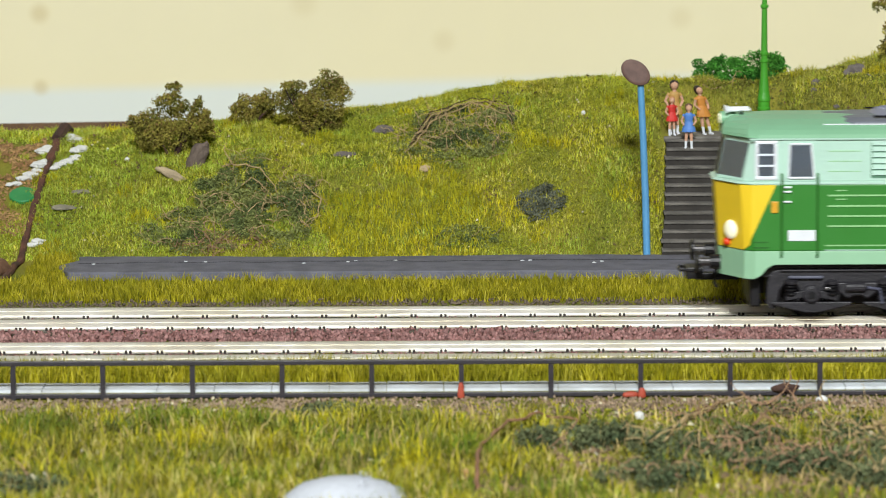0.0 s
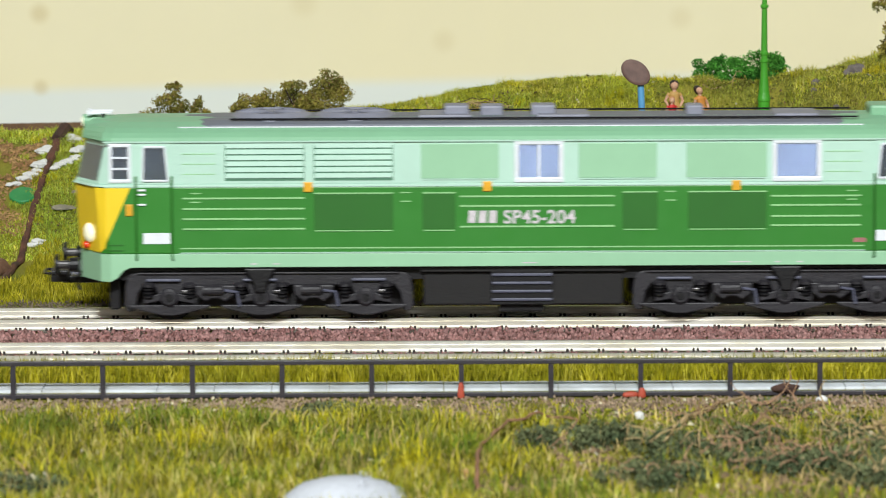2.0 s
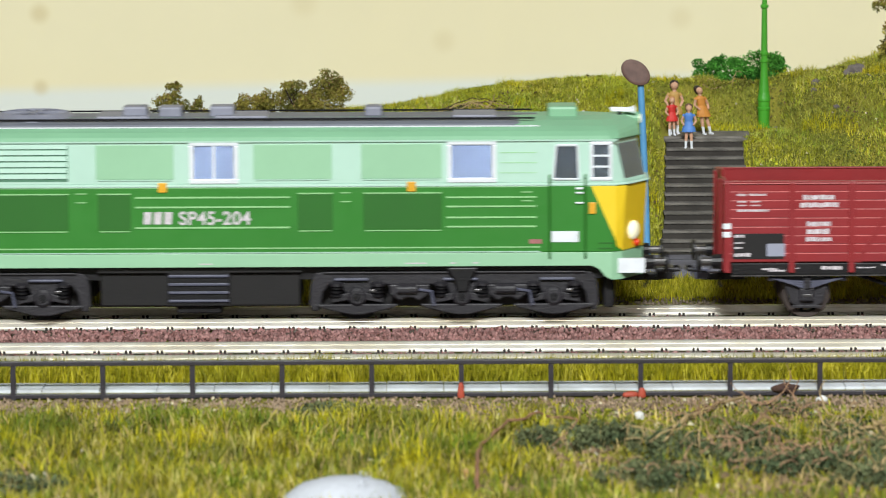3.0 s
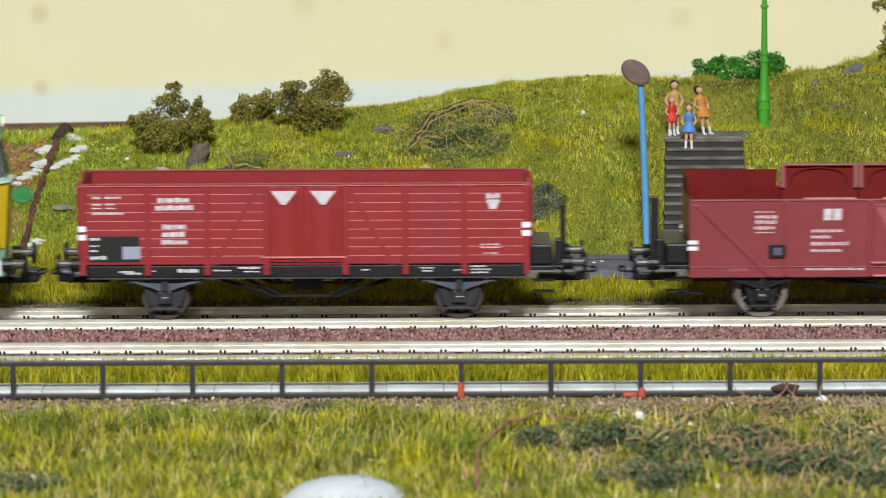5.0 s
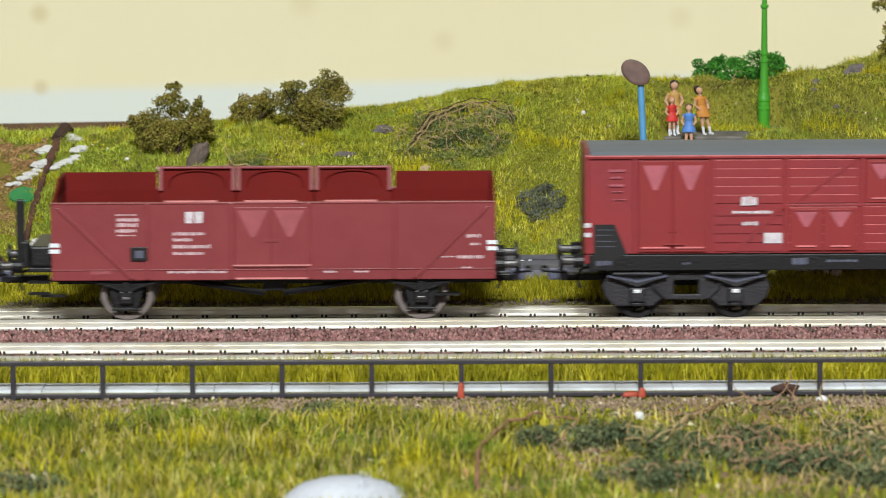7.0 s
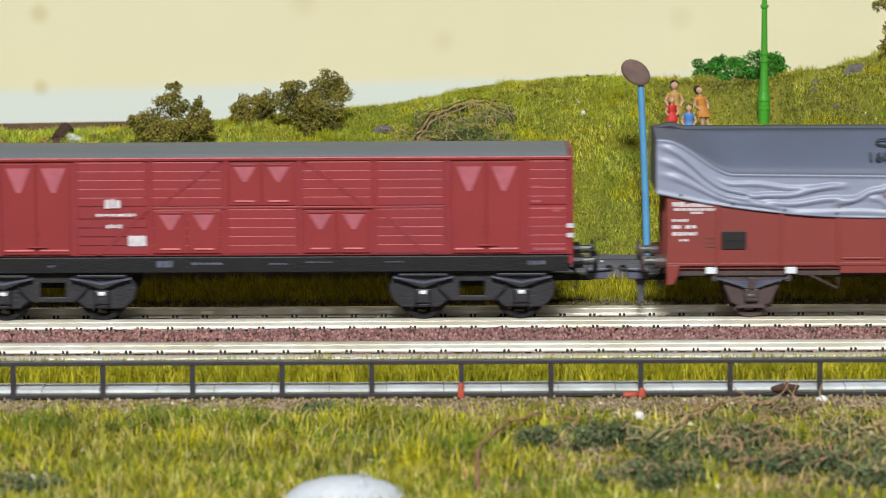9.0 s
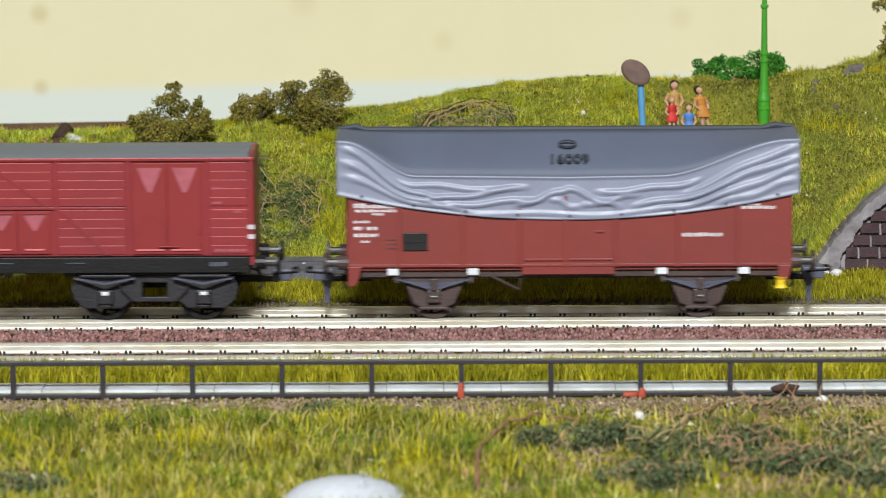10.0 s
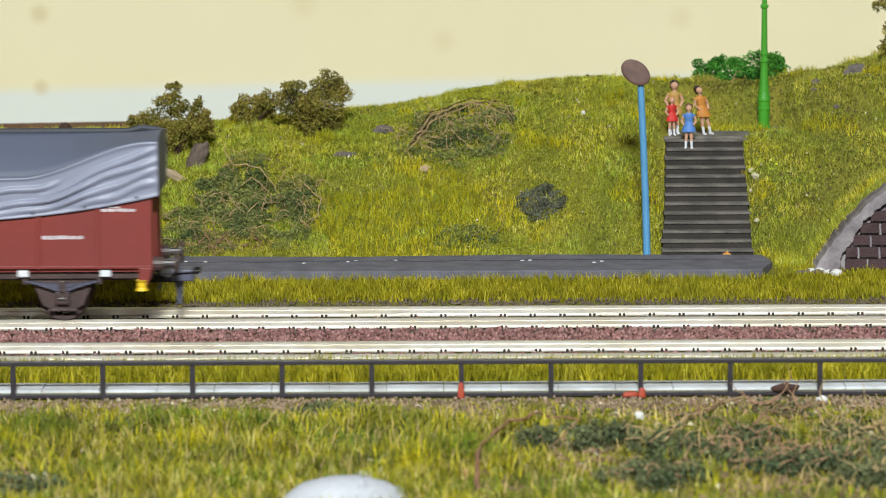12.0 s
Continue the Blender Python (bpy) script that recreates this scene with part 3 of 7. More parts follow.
def lettering(text, size, x, z, y, m, parent, s=-1, spread=1.0, tilt=90):
    """Printed characters, one part each, in a row from x."""
    for i, ch in enumerate(text):
        me, own = letter_mesh(ch, size, spread)
        shift = letter_mesh(text[:i + 1], size, spread)[1] - own
        me.materials.append(m)
        ob = new("character", me)
        ob.parent = parent
        ob.matrix_basis = pose(x * MM, s * y * MM, z * MM, tilt, 0, 0 if s < 0 else 180) @ pose(shift, 0, 0)


def bars(parent, x, z, y, rows, m=PRINT, s=-1):
    """Small print that cannot be read: rows of (x offset, width, z offset, height)."""
    pr = random.Random(int(abs(x) * 10) + len(rows))
    for dx, w, dz, h in rows:
        a, end = x + dx, x + dx + w
        while a < end - 0.2:
            b = min(end, a + pr.uniform(0.55, 1.5))
            panel("print_bar", parent, a, b, z + dz + pr.uniform(0, 0.12) * h, z + dz + h * pr.uniform(0.82, 1.0), y, 0.06, m, s)
            a = b + pr.uniform(0.14, 0.26)


def wedge(name, parent, x0, x1, z_top, z_tip, tip, y, m, s=-1):
    """A painted triangle or trapezium with its point down."""
    bm = bmesh.new()
    c = (x0 + x1) / 2
    a, b = sorted((s * y, s * (y + 0.08)))
    prism(bm, [(x0, z_top), (c - tip, z_tip), (c + tip, z_tip), (x1, z_top)], a, b)
    return part(name, bm, m, parent)


def wheelset(parent, x, r, rim, spokes=8):
    w = thing("wheelset", x, 0, r)
    w.parent = parent
    for s in (-1, 1):
        bm = bmesh.new()
        seg = 28
        prof = [(r * 0.80, 7.2), (r * 0.80, 9.6), (r, 9.6), (r, 7.6), (r + 0.5, 7.3), (r + 0.5, 6.7), (r * 0.8, 6.7)]
        rings = [[bm.verts.new((q * math.cos(2 * math.pi * k / seg), s * y, q * math.sin(2 * math.pi * k / seg))) for k in range(seg)] for q, y in prof]
        for a, b in zip(rings, rings[1:] + rings[:1]):
            for k in range(seg):
                bm.faces.new((a[k], a[(k + 1) % seg], b[(k + 1) % seg], b[k]))
        part("rim", bm, rim, w, smooth=False)
        hub = bmesh.new()
        tube(hub, [(0, s * 6.8, 0), (0, s * 9.4, 0)], 1.3, 12)
        for k in range(spokes):
            a = 2 * math.pi * k / spokes
            tube(hub, [(0.9 * math.cos(a), s * 8.2, 0.9 * math.sin(a)), (r * 0.86 * math.cos(a), s * 8.2, r * 0.86 * math.sin(a))], [0.55, 0.4], 5)
        part("wheel_centre", hub, BLACK, w)
    part("axle", tube(bmesh.new(), [(0, -11.5, 0), (0, 11.5, 0)], 0.7, 10), STEEL, w)
    WHEELS.append((w, (x, r, r)))
    return w


def buffers(parent, xe, way, z=12.9, m=None, length=5.6):
    m = m or BLACK
    for y in (-10, 10):
        bm = bmesh.new()
        tube(bm, [(xe, y, z), (xe + way * 2.4, y, z), (xe + way * 2.4, y, z)], [1.75, 1.6, 1.3], 14)
        b = part("buffer", bm, m, parent, smooth=False)
        part("plunger", tube(bmesh.new(), [(xe + way * 2.3, y, z), (xe + way * (length - 0.6), y, z)], 0.95, 12), STEEL, b)
        part("buffer_head", tube(bmesh.new(), [(xe + way * (length - 0.8), y, z), (xe + way * (length - 0.3), y, z), (xe + way * length, y, z)], [2.5, 2.5, 2.1], 18), m, b)


def coupling(parent, xe, way, m, reach=9.5, hang=False):
    c = part("coupling", B(*sorted((xe - way * 4, xe + way * 6)), -1.3, 1.3, 7.4, 9.0), BLACK, parent, bev=0.2)
    part("coupling_head", B(*sorted((xe + way * 4.5, xe + way * reach)), -3.4, 3.4, 7.9, 10.6), m, c, bev=0.3)
    bm = bmesh.new()
    tube(bm, [(xe + way * 5, -3.2, 9.6), (xe + way * (reach + 1.4), -3.2, 10), (xe + way * (reach + 1.6), 0, 10), (xe + way * (reach + 1.4), 3.2, 10), (xe + way * 5, 3.2, 9.6)], 0.35, 6)
    part("coupling_loop", bm, BLACK, c)
    if hang:
        bm = bmesh.new()
        prism(bm, [(xe + way * 4.6, 8.2), (xe + way * 7.6, 8.2), (xe + way * 6.9, 5.4), (xe + way * 6.7, 2.2), (xe + way * 5.7, 2.2), (xe + way * 5.5, 5.4)], -0.7, 0.7)
        part("hook_tail", bm, m, c, bev=0.15)
    part("brake_hose", tube(bmesh.new(), [(xe, -4.5, 11), (xe + way * 1.6, -4.5, 10.4), (xe + way * 2.2, -4.5, 7.5), (xe + way * 1.6, -4.5, 6.2)], 0.35, 6), BLACK, parent)


# -- the diesel locomotive
def plan(xt, w, z):
    q = [(-xt, -5.0 * w / 15), (-(xt - 5.2), -(w - 1.2)), (-(xt - 7.5), -w), (xt - 7.5, -w), (xt - 5.2, -(w - 1.2)), (xt, -5.0 * w / 15)]
    return [(x, y, z) for x, y in q] + [(x, -y, z) for x, y in q[::-1]]


def loft(levels):
    bm = bmesh.new()
    rings = [[bm.verts.new(p) for p in plan(*lv)] for lv in levels]
    for a, b in zip(rings, rings[1:]):
        for k in range(12):
            bm.faces.new((a[k], a[(k + 1) % 12], b[(k + 1) % 12], b[k]))
    bm.faces.new(rings[0][::-1])
    bm.faces.new(rings[-1])
    return bm


def on_nose(levels, z, f, side, end, off):
    """A point on the nose: f runs 0..1 from the body's edge to the nose's front corner and 1..2 across to the middle."""
    (xa, wa, za), (xb, wb, zb) = levels
    k = (z - za) / (zb - za)
    xt, w = xa + (xb - xa) * k, wa + (wb - wa) * k
    e, n, m = Vector((xt - 5.2, w - 1.2, z)), Vector((xt, 5.0 * w / 15, z)), Vector((xt, 0, z))
    p = e.lerp(n, f) if f <= 1 else n.lerp(m, f - 1)
    d = Vector((0.85, 0.5, 0)) if f < 0.98 else Vector((1, 0.0, 0))
    p = p + d * off
    return (p.x * end, p.y * side, z)


def nose_panel(name, parent, levels, outline, side, end, m, off=0.06, thick=0.12, label=""):
    bm = bmesh.new()
    low = [bm.verts.new(on_nose(levels, z, f, side, end, off - thick)) for f, z in outline]
    top = [bm.verts.new(on_nose(levels, z, f, side, end, off)) for f, z in outline]
    n = len(outline)
    bm.faces.new(low)
    bm.faces.new(top[::-1])
    for i in range(n):
        bm.faces.new((low[i], low[(i + 1) % n], top[(i + 1) % n], top[i]))
    return part(name, bm, m, parent, label)


def window(parent, x0, x1, z0, z1, y, s, frame_m, back, mullions=(), bars_h=(), rim=0.75, name="window"):
    """A framed window on a side wall: a ring of frame bars, a backing and a real pane."""
    w = panel(name, parent, x0, x1, z0, z1, y - 0.1, 0.14, back, s)
    for a, b, c, d in ((x0 - rim, x1 + rim, z1, z1 + rim), (x0 - rim, x1 + rim, z0 - rim, z0), (x0 - rim, x0, z0, z1), (x1, x1 + rim, z0, z1)):
        panel("window_frame", w, a, b, c, d, y, 0.35, frame_m, s, bev=0.15)
    for x in mullions:
        panel("mullion", w, x - 0.3, x + 0.3, z0, z1, y, 0.28, frame_m, s)
    for z in bars_h:
        panel("glazing_bar", w, x0, x1, z - 0.22, z + 0.22, y, 0.28, frame_m, s)
    p = panel("pane", w, x0, x1, z0, z1, y + 0.1, 0.06, PANE, s)
    p.visible_shadow = False
    return w


def bogie(parent, xs, x0, x1):
    """Six-wheel bogie: a curved side frame with axle arms, spring pots, levers and low guard plates."""
    # Inner block in black fills the gaps: shade and hidden gear together.
    b = part("bogie", B(x0 + 1, x1 - 1, -6.4, 6.4, 2.6, 9.5), BLACK_BOX, parent)
    for s in (-1, 1):
        y0, y1 = sorted((s * 11.2, s * 12.4))
        bm = bmesh.new()
        low = []
        for x in xs:
            low += [(x - 5.4, 8.2), (x - 3.2, 7.6), (x - 2.7, 6.2), (x + 2.7, 6.2), (x + 3.2, 7.6), (x + 5.4, 8.2)]
        prism(bm, [(x0, 7.8), (x0 + 0.5, 9.8), (x0 + 1.6, 11.0), (x0 + 3.2, 11.5), (x1 - 3.2, 11.5), (x1 - 1.6, 11.0), (x1 - 0.5, 9.8), (x1, 7.8), (x1 + 0.2, 3.6), (x1 - 0.6, 2.2), (x1 - 2.2, 2.4), (x1 - 2.9, 6.4), (x1 - 4.2, 8.2)]
              + low[::-1] + [(x0 + 4.2, 8.2), (x0 + 2.9, 6.4), (x0 + 2.2, 2.4), (x0 + 0.6, 2.2), (x0 - 0.2, 3.6)], y0, y1)
        fr = part("side_frame", bm, BOGIE, b, bev=0.3)
        panel("frame_ledge", fr, x0 + 3, x1 - 3, 10.9, 11.3, 12.4, 0.6, BOGIE, s, bev=0.12)
        for i, x in enumerate(xs):
            part("axlebox", tube(bmesh.new(), [(x, s * 11.6, 5.6), (x, s * 13.6, 5.6), (x, s * 14.0, 5.6)], [2.2, 2.1, 1.5], 16), BOGIE, fr)
            part("axle_cap", tube(bmesh.new(), [(x, s * 13.8, 5.6), (x, s * 14.3, 5.6)], [1.0, 0.8], 12), BLACK, fr)
            for e in (-1, 1):
                bm = bmesh.new()
                prism(bm, [(x + e * 1.8, 4.9), (x + e * 5.8, 4.2), (x + e * 5.8, 5.5), (x + e * 1.8, 6.6)], *sorted((s * 12.4, s * 13.3)))
                part("axle_arm", bm, BOGIE, fr, bev=0.15)
                bm = bmesh.new()
                for k in range(3):
                    lathe(bm, [(0.9, 5.5 + k * 0.85), (1.25, 5.7 + k * 0.85), (1.25, 6.0 + k * 0.85), (0.9, 6.2 + k * 0.85)], x + e * 4.7, s * 13.0, 10)
                part("spring", bm, BLACK, fr)
                part("spring_cap", lathe(bmesh.new(), [(1.5, 8.1), (1.5, 8.7), (0.9, 9.1)], x + e * 4.7, s * 13.0, 10), BOGIE, fr)
            bm = bmesh.new()
            prism(bm, [(x - 9.2, 3.9), (x + 9.2, 3.9), (x + 9.0, 3.3), (x + 4.6, 2.2), (x + 1.4, 1.5), (x - 1.4, 1.5), (x - 4.6, 2.2), (x - 9.0, 3.3)], *sorted((s * 12.2, s * 13.4)))
            part("guard_plate", bm, BOGIE, fr, bev=0.2)
            # The paler bar and steel spot stand in for highlights on the frame.
            panel("highlight_bar", fr, x - 5.2 + i, x + 2.6 + i, 9.3, 9.9, 12.4, 1.1, COUPLER, s, bev=0.2)
            panel("highlight_spot", fr, x + 2.9, x + 4.3, 6.6, 7.4, 13.2, 0.7, STEEL, s, bev=0.2)
        for a, c in zip(xs, xs[1:]):
            m = (a + c) / 2
            bm = bmesh.new()
            prism(bm, [(m - 4.6, 8.4), (m + 4.6, 8.4), (m + 4.4, 6.2), (m + 2.2, 4.6), (m + 0.9, 5.4), (m - 0.9, 5.4), (m - 2.2, 4.6), (m - 4.4, 6.2)], *sorted((s * 12.3, s * 13.5)))
            part("hanger_plate", bm, BOGIE, fr, bev=0.3)
            part("brake_cylinder", tube(bmesh.new(), [(m - 2.8, s * 13.7, 7.3), (m + 1.6, s * 13.7, 7.3), (m + 2.2, s * 13.7, 7.3)], [1.05, 1.05, 0.5], 12), BOGIE, fr)
            part("brake_lever", tube(bmesh.new(), [(m + 2.0, s * 13.8, 7.3), (m + 5.0, s * 13.8, 6.9), (m + 5.6, s * 13.8, 3.6)], 0.36, 6), COUPLER, fr)
            part("brake_shoe", prism(bmesh.new(), [(m - 5.4, 2.6), (m - 4.4, 2.4), (m - 3.9, 6.0), (m - 4.8, 6.4)], *sorted((s * 9.8, s * 12.6))), BLACK, fr)
    for x in xs:
        wheelset(parent, x, 5.6, BLACK, 10)


def locomotive():
    v = thing("locomotive", label="two-tone green diesel model locomotive with yellow noses and grey roof", category="locomotive")
    LOW, UP = ((101.2, 14.9, 15.9), (102.2, 14.9, 31.1)), ((101.7, 14.8, 31.7), (99.6, 14.7, 41.4))
    low = part("lower_body", loft(LOW), GREEN, v, bev=0.25)
    belt = part("belt_rail", loft([(102.2, 14.9, 31.1), (102.8, 14.95, 31.3), (102.4, 14.9, 31.75)]), MINT, v)
    up = part("upper_body", loft(UP), MINT, v, bev=0.25)
    roof = part("roof", loft([(100.3, 14.85, 41.4), (100.6, 15.05, 41.7), (100.5, 14.6, 42.4), (100.3, 13.4, 43.4), (99.9, 11.6, 44.35), (98.6, 8.6, 45.4), (96.5, 4.5, 46.0)]), ROOF_GREEN, v, "mid-green rounded roof")
    part("chassis", B(-92, 92, -12, 12, 9.5, 15.8), BLACK, v)
    for s in (-1, 1):
        # skirt with raised ends over the couplings
        a, b = sorted((s * 13.7, s * 14.95))
        half = [(-101.2, 9.5), (-93.8, 9.5), (-92.2, 10.3), (-90.8, 12.0), (-89.2, 12.75)]
        bm = bmesh.new()
        prism(bm, half[1:] + [(-x, z) for x, z in half[::-1][:-1]] + [(93.8, 15.85), (-93.8, 15.85)], a, b)
        part("skirt", bm, MINT_MID, v, "light green skirt", bev=0.12)
        panel("gutter", roof, -95, 95, 41.3, 41.65, 14.9, 0.3, MINT, s)
        panel("roof_joint", roof, -78.1, 77.3, 44.3, 44.55, 11.6, 0.25, CHROME, s)
        # louvres
        for x0 in (-67.5, -47.4):
            g = panel("louvre_grille", up, x0, x0 + 18, 31.9 + 0.6, 40.6, 14.72, 0.12, LOUVRE, s)
            for k in range(6):
                z = 33.2 + k * 1.36
                bm = bmesh.new()
                o = [(s * 14.8, z), (s * 15.12, z), (s * 15.0, z + 1.02), (s * 14.8, z + 1.02)]
                prism(bm, o, x0 + 0.2, x0 + 17.8, "x")
                part("louvre_slat", bm, MINT, g)
        for x0, x1 in ((-77.2, -69.7), (68.3, 76.6)):
            for z in (34.0, 36.3, 38.6):
                panel("groove", up, x0, x1, z, z + 0.14, 14.76, 0.08, GREEN_LINE, s)
        for x0, x1 in ((-23.1, -5.5), (12.6, 30.3), (37.0, 55.2)):
            g = panel("access_panel", up, x0, x1, 32.9, 40.8, 14.75, 0.2, MINT_MID, s, bev=0.12)
            panel("panel_hinge", g, x0 + 0.4, x1 - 0.4, 32.6, 32.8, 14.75, 0.3, MINT, s)
        window(up, -0.9, 8.1, 33.0, 40.5, 14.8, s, CHROME, BLIND, mullions=(3.6,), rim=1.1)
        window(up, 57.5, 66.5, 33.0, 40.5, 14.8, s, CHROME, BLIND, rim=1.1)
        # lower side: darker hatches, ribs, markers
        for x0, x1 in ((-47.4, -29.4), (-22.8, -15.3), (22.5, 30.5), (37.4, 55.2)):
            g = panel("hatch", low, x0, x1, 21.3, 29.4, 14.85, 0.14, GREEN_DARK, s, "deep green hatch", bev=0.08)
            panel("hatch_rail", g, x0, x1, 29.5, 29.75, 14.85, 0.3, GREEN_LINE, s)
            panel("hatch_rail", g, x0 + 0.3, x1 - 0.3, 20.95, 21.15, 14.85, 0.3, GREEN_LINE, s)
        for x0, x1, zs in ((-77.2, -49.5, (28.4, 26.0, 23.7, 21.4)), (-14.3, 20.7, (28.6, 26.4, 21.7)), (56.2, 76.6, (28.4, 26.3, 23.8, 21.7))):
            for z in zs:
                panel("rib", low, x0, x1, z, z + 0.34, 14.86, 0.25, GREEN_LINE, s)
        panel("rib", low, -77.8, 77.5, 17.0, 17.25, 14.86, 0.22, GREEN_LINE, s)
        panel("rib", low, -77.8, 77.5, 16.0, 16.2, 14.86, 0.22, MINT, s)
        for x in (-74.2, -26.6, 33.4, 74.5):
            for z in (29.6, 27.6):
                panel("hinge", low, x - 1.2, x + 1.2, z, z + 0.22, 14.86, 0.25, GREEN_LINE, s)
        for x in (-48.7, -8.1, 48.3):
            panel("amber_marker", low, x - 1.0, x + 1.0, 29.9, 32.2, 14.86, 0.4, AMBER, s, bev=0.2)
        lettering("SP45-204", 4.25, -4.5 if s < 0 else 4.5 - 6, 22.6, 14.98, PRINT, low, s, spread=1.02)
        for k in range(3):
            x = -12.5 + k * 2.35
            bm = bmesh.new()
            y0, y1 = sorted((s * 14.9, s * 15.0))
            prism(bm, [(x, 22.7), (x + 1.7, 22.7), (x + 1.9, 25.5), (x + 0.2, 25.5)], y0, y1)
            part("emblem", bm, PRINT, low, "plain white emblem block")
        panel("builder_plate", low, 75.0, 77.8, 17.9, 18.9, 14.86, 0.14, mat("dull_red_plate", (170, 110, 110), 0.5), s)
        for x, w in ((-62.0, 1.5), (-56.8, 1.5), (-0.1, 3.2), (46.7, 5), (48.7, 1.5), (57.0, 1.4), (62.1, 1.4)):
            panel("print_bar", v, x, x + w, 13.4, 13.65, 14.9, 0.1, PRINT, s)
        for end in (-1, 1):
            # cab door with window, handrails and plate
            def ex(a, b):
                return tuple(sorted((a * -end, b * -end)))
            d = panel("cab_door", v, *ex(-87.3, -79.9), 16.2, 31.0, 14.86, 0.1, GREEN, s, "green cab door")
            c = panel("cab_door_top", v, *ex(-87.3, -79.9), 31.9, 41.2, 14.7, 0.18, MINT, s)
            bm = bmesh.new()
            y0, y1 = sorted((s * 14.9, s * 15.0))
            q = [(86.2 * end, 32.6), (80.4 * end, 32.6), (81.1 * end, 40.3), (85.9 * end, 40.3)]
            prism(bm, q, y0, y1)
            wn = part("door_window", bm, DARK_IN, c, "dark backing for the unlit cab behind the door glass", bev=0.02)
            for (a0, b0), (a1, b1) in zip(q, q[1:] + q[:1]):
                part("window_rim", tube(bmesh.new(), [(a0, s * 15, b0), (a1, s * 15, b1)], 0.28, 6), CHROME, wn)
            bm = bmesh.new()
            prism(bm, q, *sorted((s * 15.05, s * 15.1)))
            part("pane", bm, PANE, wn).visible_shadow = False
            for x in (-87.7, -79.6):
                part("handrail", tube(bmesh.new(), [(-x * end, s * 14.9, 14.5), (-x * end, s * 15.6, 15), (-x * end, s * 15.6, 33), (-x * end, s * 14.9, 33.5)], 0.3, 6), GREEN_DARK, v)
            panel("number_plate", d, *ex(-86.2, -80.0), 18.2, 20.7, 14.95, 0.2, WHITE, s, bev=0.1)
            for z in (30.3, 29.3, 27.0):
                panel("door_handle", d, *ex(-87.2, -85.5), z, z + 0.4, 14.95, 0.5, CHROME, s, bev=0.1)
            panel("amber_marker", low, *ex(-90.1, -88.5), 24.6, 27.3, 14.86, 0.4, AMBER, s, bev=0.2)
            for z in (16.6, 17.8):
                panel("step_slot", low, *ex(-94.1, -90.7), z, z + 0.3, 14.86, 0.2, GREEN_DARK, s)
            window(up, *ex(-93.0, -89.5), 33.0, 40.3, 14.75, s, CHROME, DARK_IN, bars_h=(35.4, 37.9), rim=0.8, name="cab_window")
            # yellow nose
            bm = bmesh.new()
            prism(bm, [(94.6 * end, 31.0), (89.0 * end, 31.0), (94.6 * end, 18.6)], *sorted((s * 14.88, s * 14.99)))
            part("yellow_side", bm, YELLOW, low, "yellow warning paint")
            bm = bmesh.new()
            y0 = s * 14.96
            quad = [(94.6 * end, y0, 31.0), (97.1 * end, s * 13.74, 31.0), (96.2 * end, s * 13.74, 16.2), (94.9 * end, y0 - s * 0.2, 17.2), (94.6 * end, y0, 18.6)]
            bm.faces.new([bm.verts.new(p) for p in quad])
            part("yellow_edge", bm, YELLOW, low)
            nose_panel("yellow_front", low, LOW, [(0, 31.0), (1, 31.0), (1, 16.1), (0, 16.1)], s, end, YELLOW)
            nose_panel("yellow_front", low, LOW, [(1, 31.0), (2, 31.0), (2, 16.1), (1, 16.1)], s, end, YELLOW)
            nose_panel("windscreen", up, UP, [(0.08, 40.4), (0.98, 40.4), (0.98, 32.5), (0.08, 32.5)], s, end, DARK_IN)
            ws = nose_panel("windscreen_pane", up, UP, [(0.08, 40.4), (0.98, 40.4), (0.98, 32.5), (0.08, 32.5)], s, end, PANE, 0.2, 0.1)
            ws.visible_shadow = False
            nose_panel("windscreen", up, UP, [(1.06, 40.4), (1.94, 40.4), (1.94, 32.5), (1.06, 32.5)], s, end, DARK_IN)
            for f, z, r, m, nm in ((0.45, 20.3, 2.2, LENS, "headlight"), (0.62, 17.3, 0.95, RED_LENS, "tail_light")):
                p = Vector(on_nose(LOW, z, f, s, end, 0))
                d2 = Vector((0.85 * end, 0.5 * s, 0)).normalized()
                part(nm, tube(bmesh.new(), [p - d2 * 0.3, p + d2 * 0.4, p + d2 * 0.9, p + d2 * 1.2], [r, r, r * 0.8, r * 0.35], 16), m, low, smooth=True)
            part("buffer_beam", prism(bmesh.new(), [(x * end, y * s) for x, y in ((101.2, 0), (101.2, 5), (96, 13.6), (93.7, 14.9), (93.7, 0))], 9.5, 15.85, "z"), MINT_MID, v, "light green buffer beam")
    for end in (-1, 1):
        p = Vector((100.2 * end, 0, 45.0))
        hl = part("roof_lamp", tube(bmesh.new(), [(97 * end, 0, 45.0), (100.6 * end, 0, 44.8)], [1.5, 1.6], 14), ROOF_GREEN, v)
        part("lens", tube(bmesh.new(), [(100.5 * end, 0, 44.8), (101.0 * end, 0, 44.8)], [1.35, 1.0], 14), LENS, hl)
        for s in (-1, 1):
            part("horn", tube(bmesh.new(), [(94 * end, s * 2.2, 46.9), (98.5 * end, s * 2.2, 46.8), (99.6 * end, s * 2.2, 46.8)], [0.35, 0.4, 0.85], 10), CHROME, v)
            part("horn_foot", tube(bmesh.new(), [(96 * end, s * 2.2, 45.4), (96 * end, s * 2.2, 46.8)], 0.4, 6), BLACK, v)
        buffers(v, 101.2 * end, end, 12.9)
        coupling(v, 100 * end, end, BLACK, 8.6, hang=False)
        part("plough", B(*sorted((92 * end, 94.5 * end)), -10, 10, 2.4, 9.5), BLACK, v, bev=0.4)
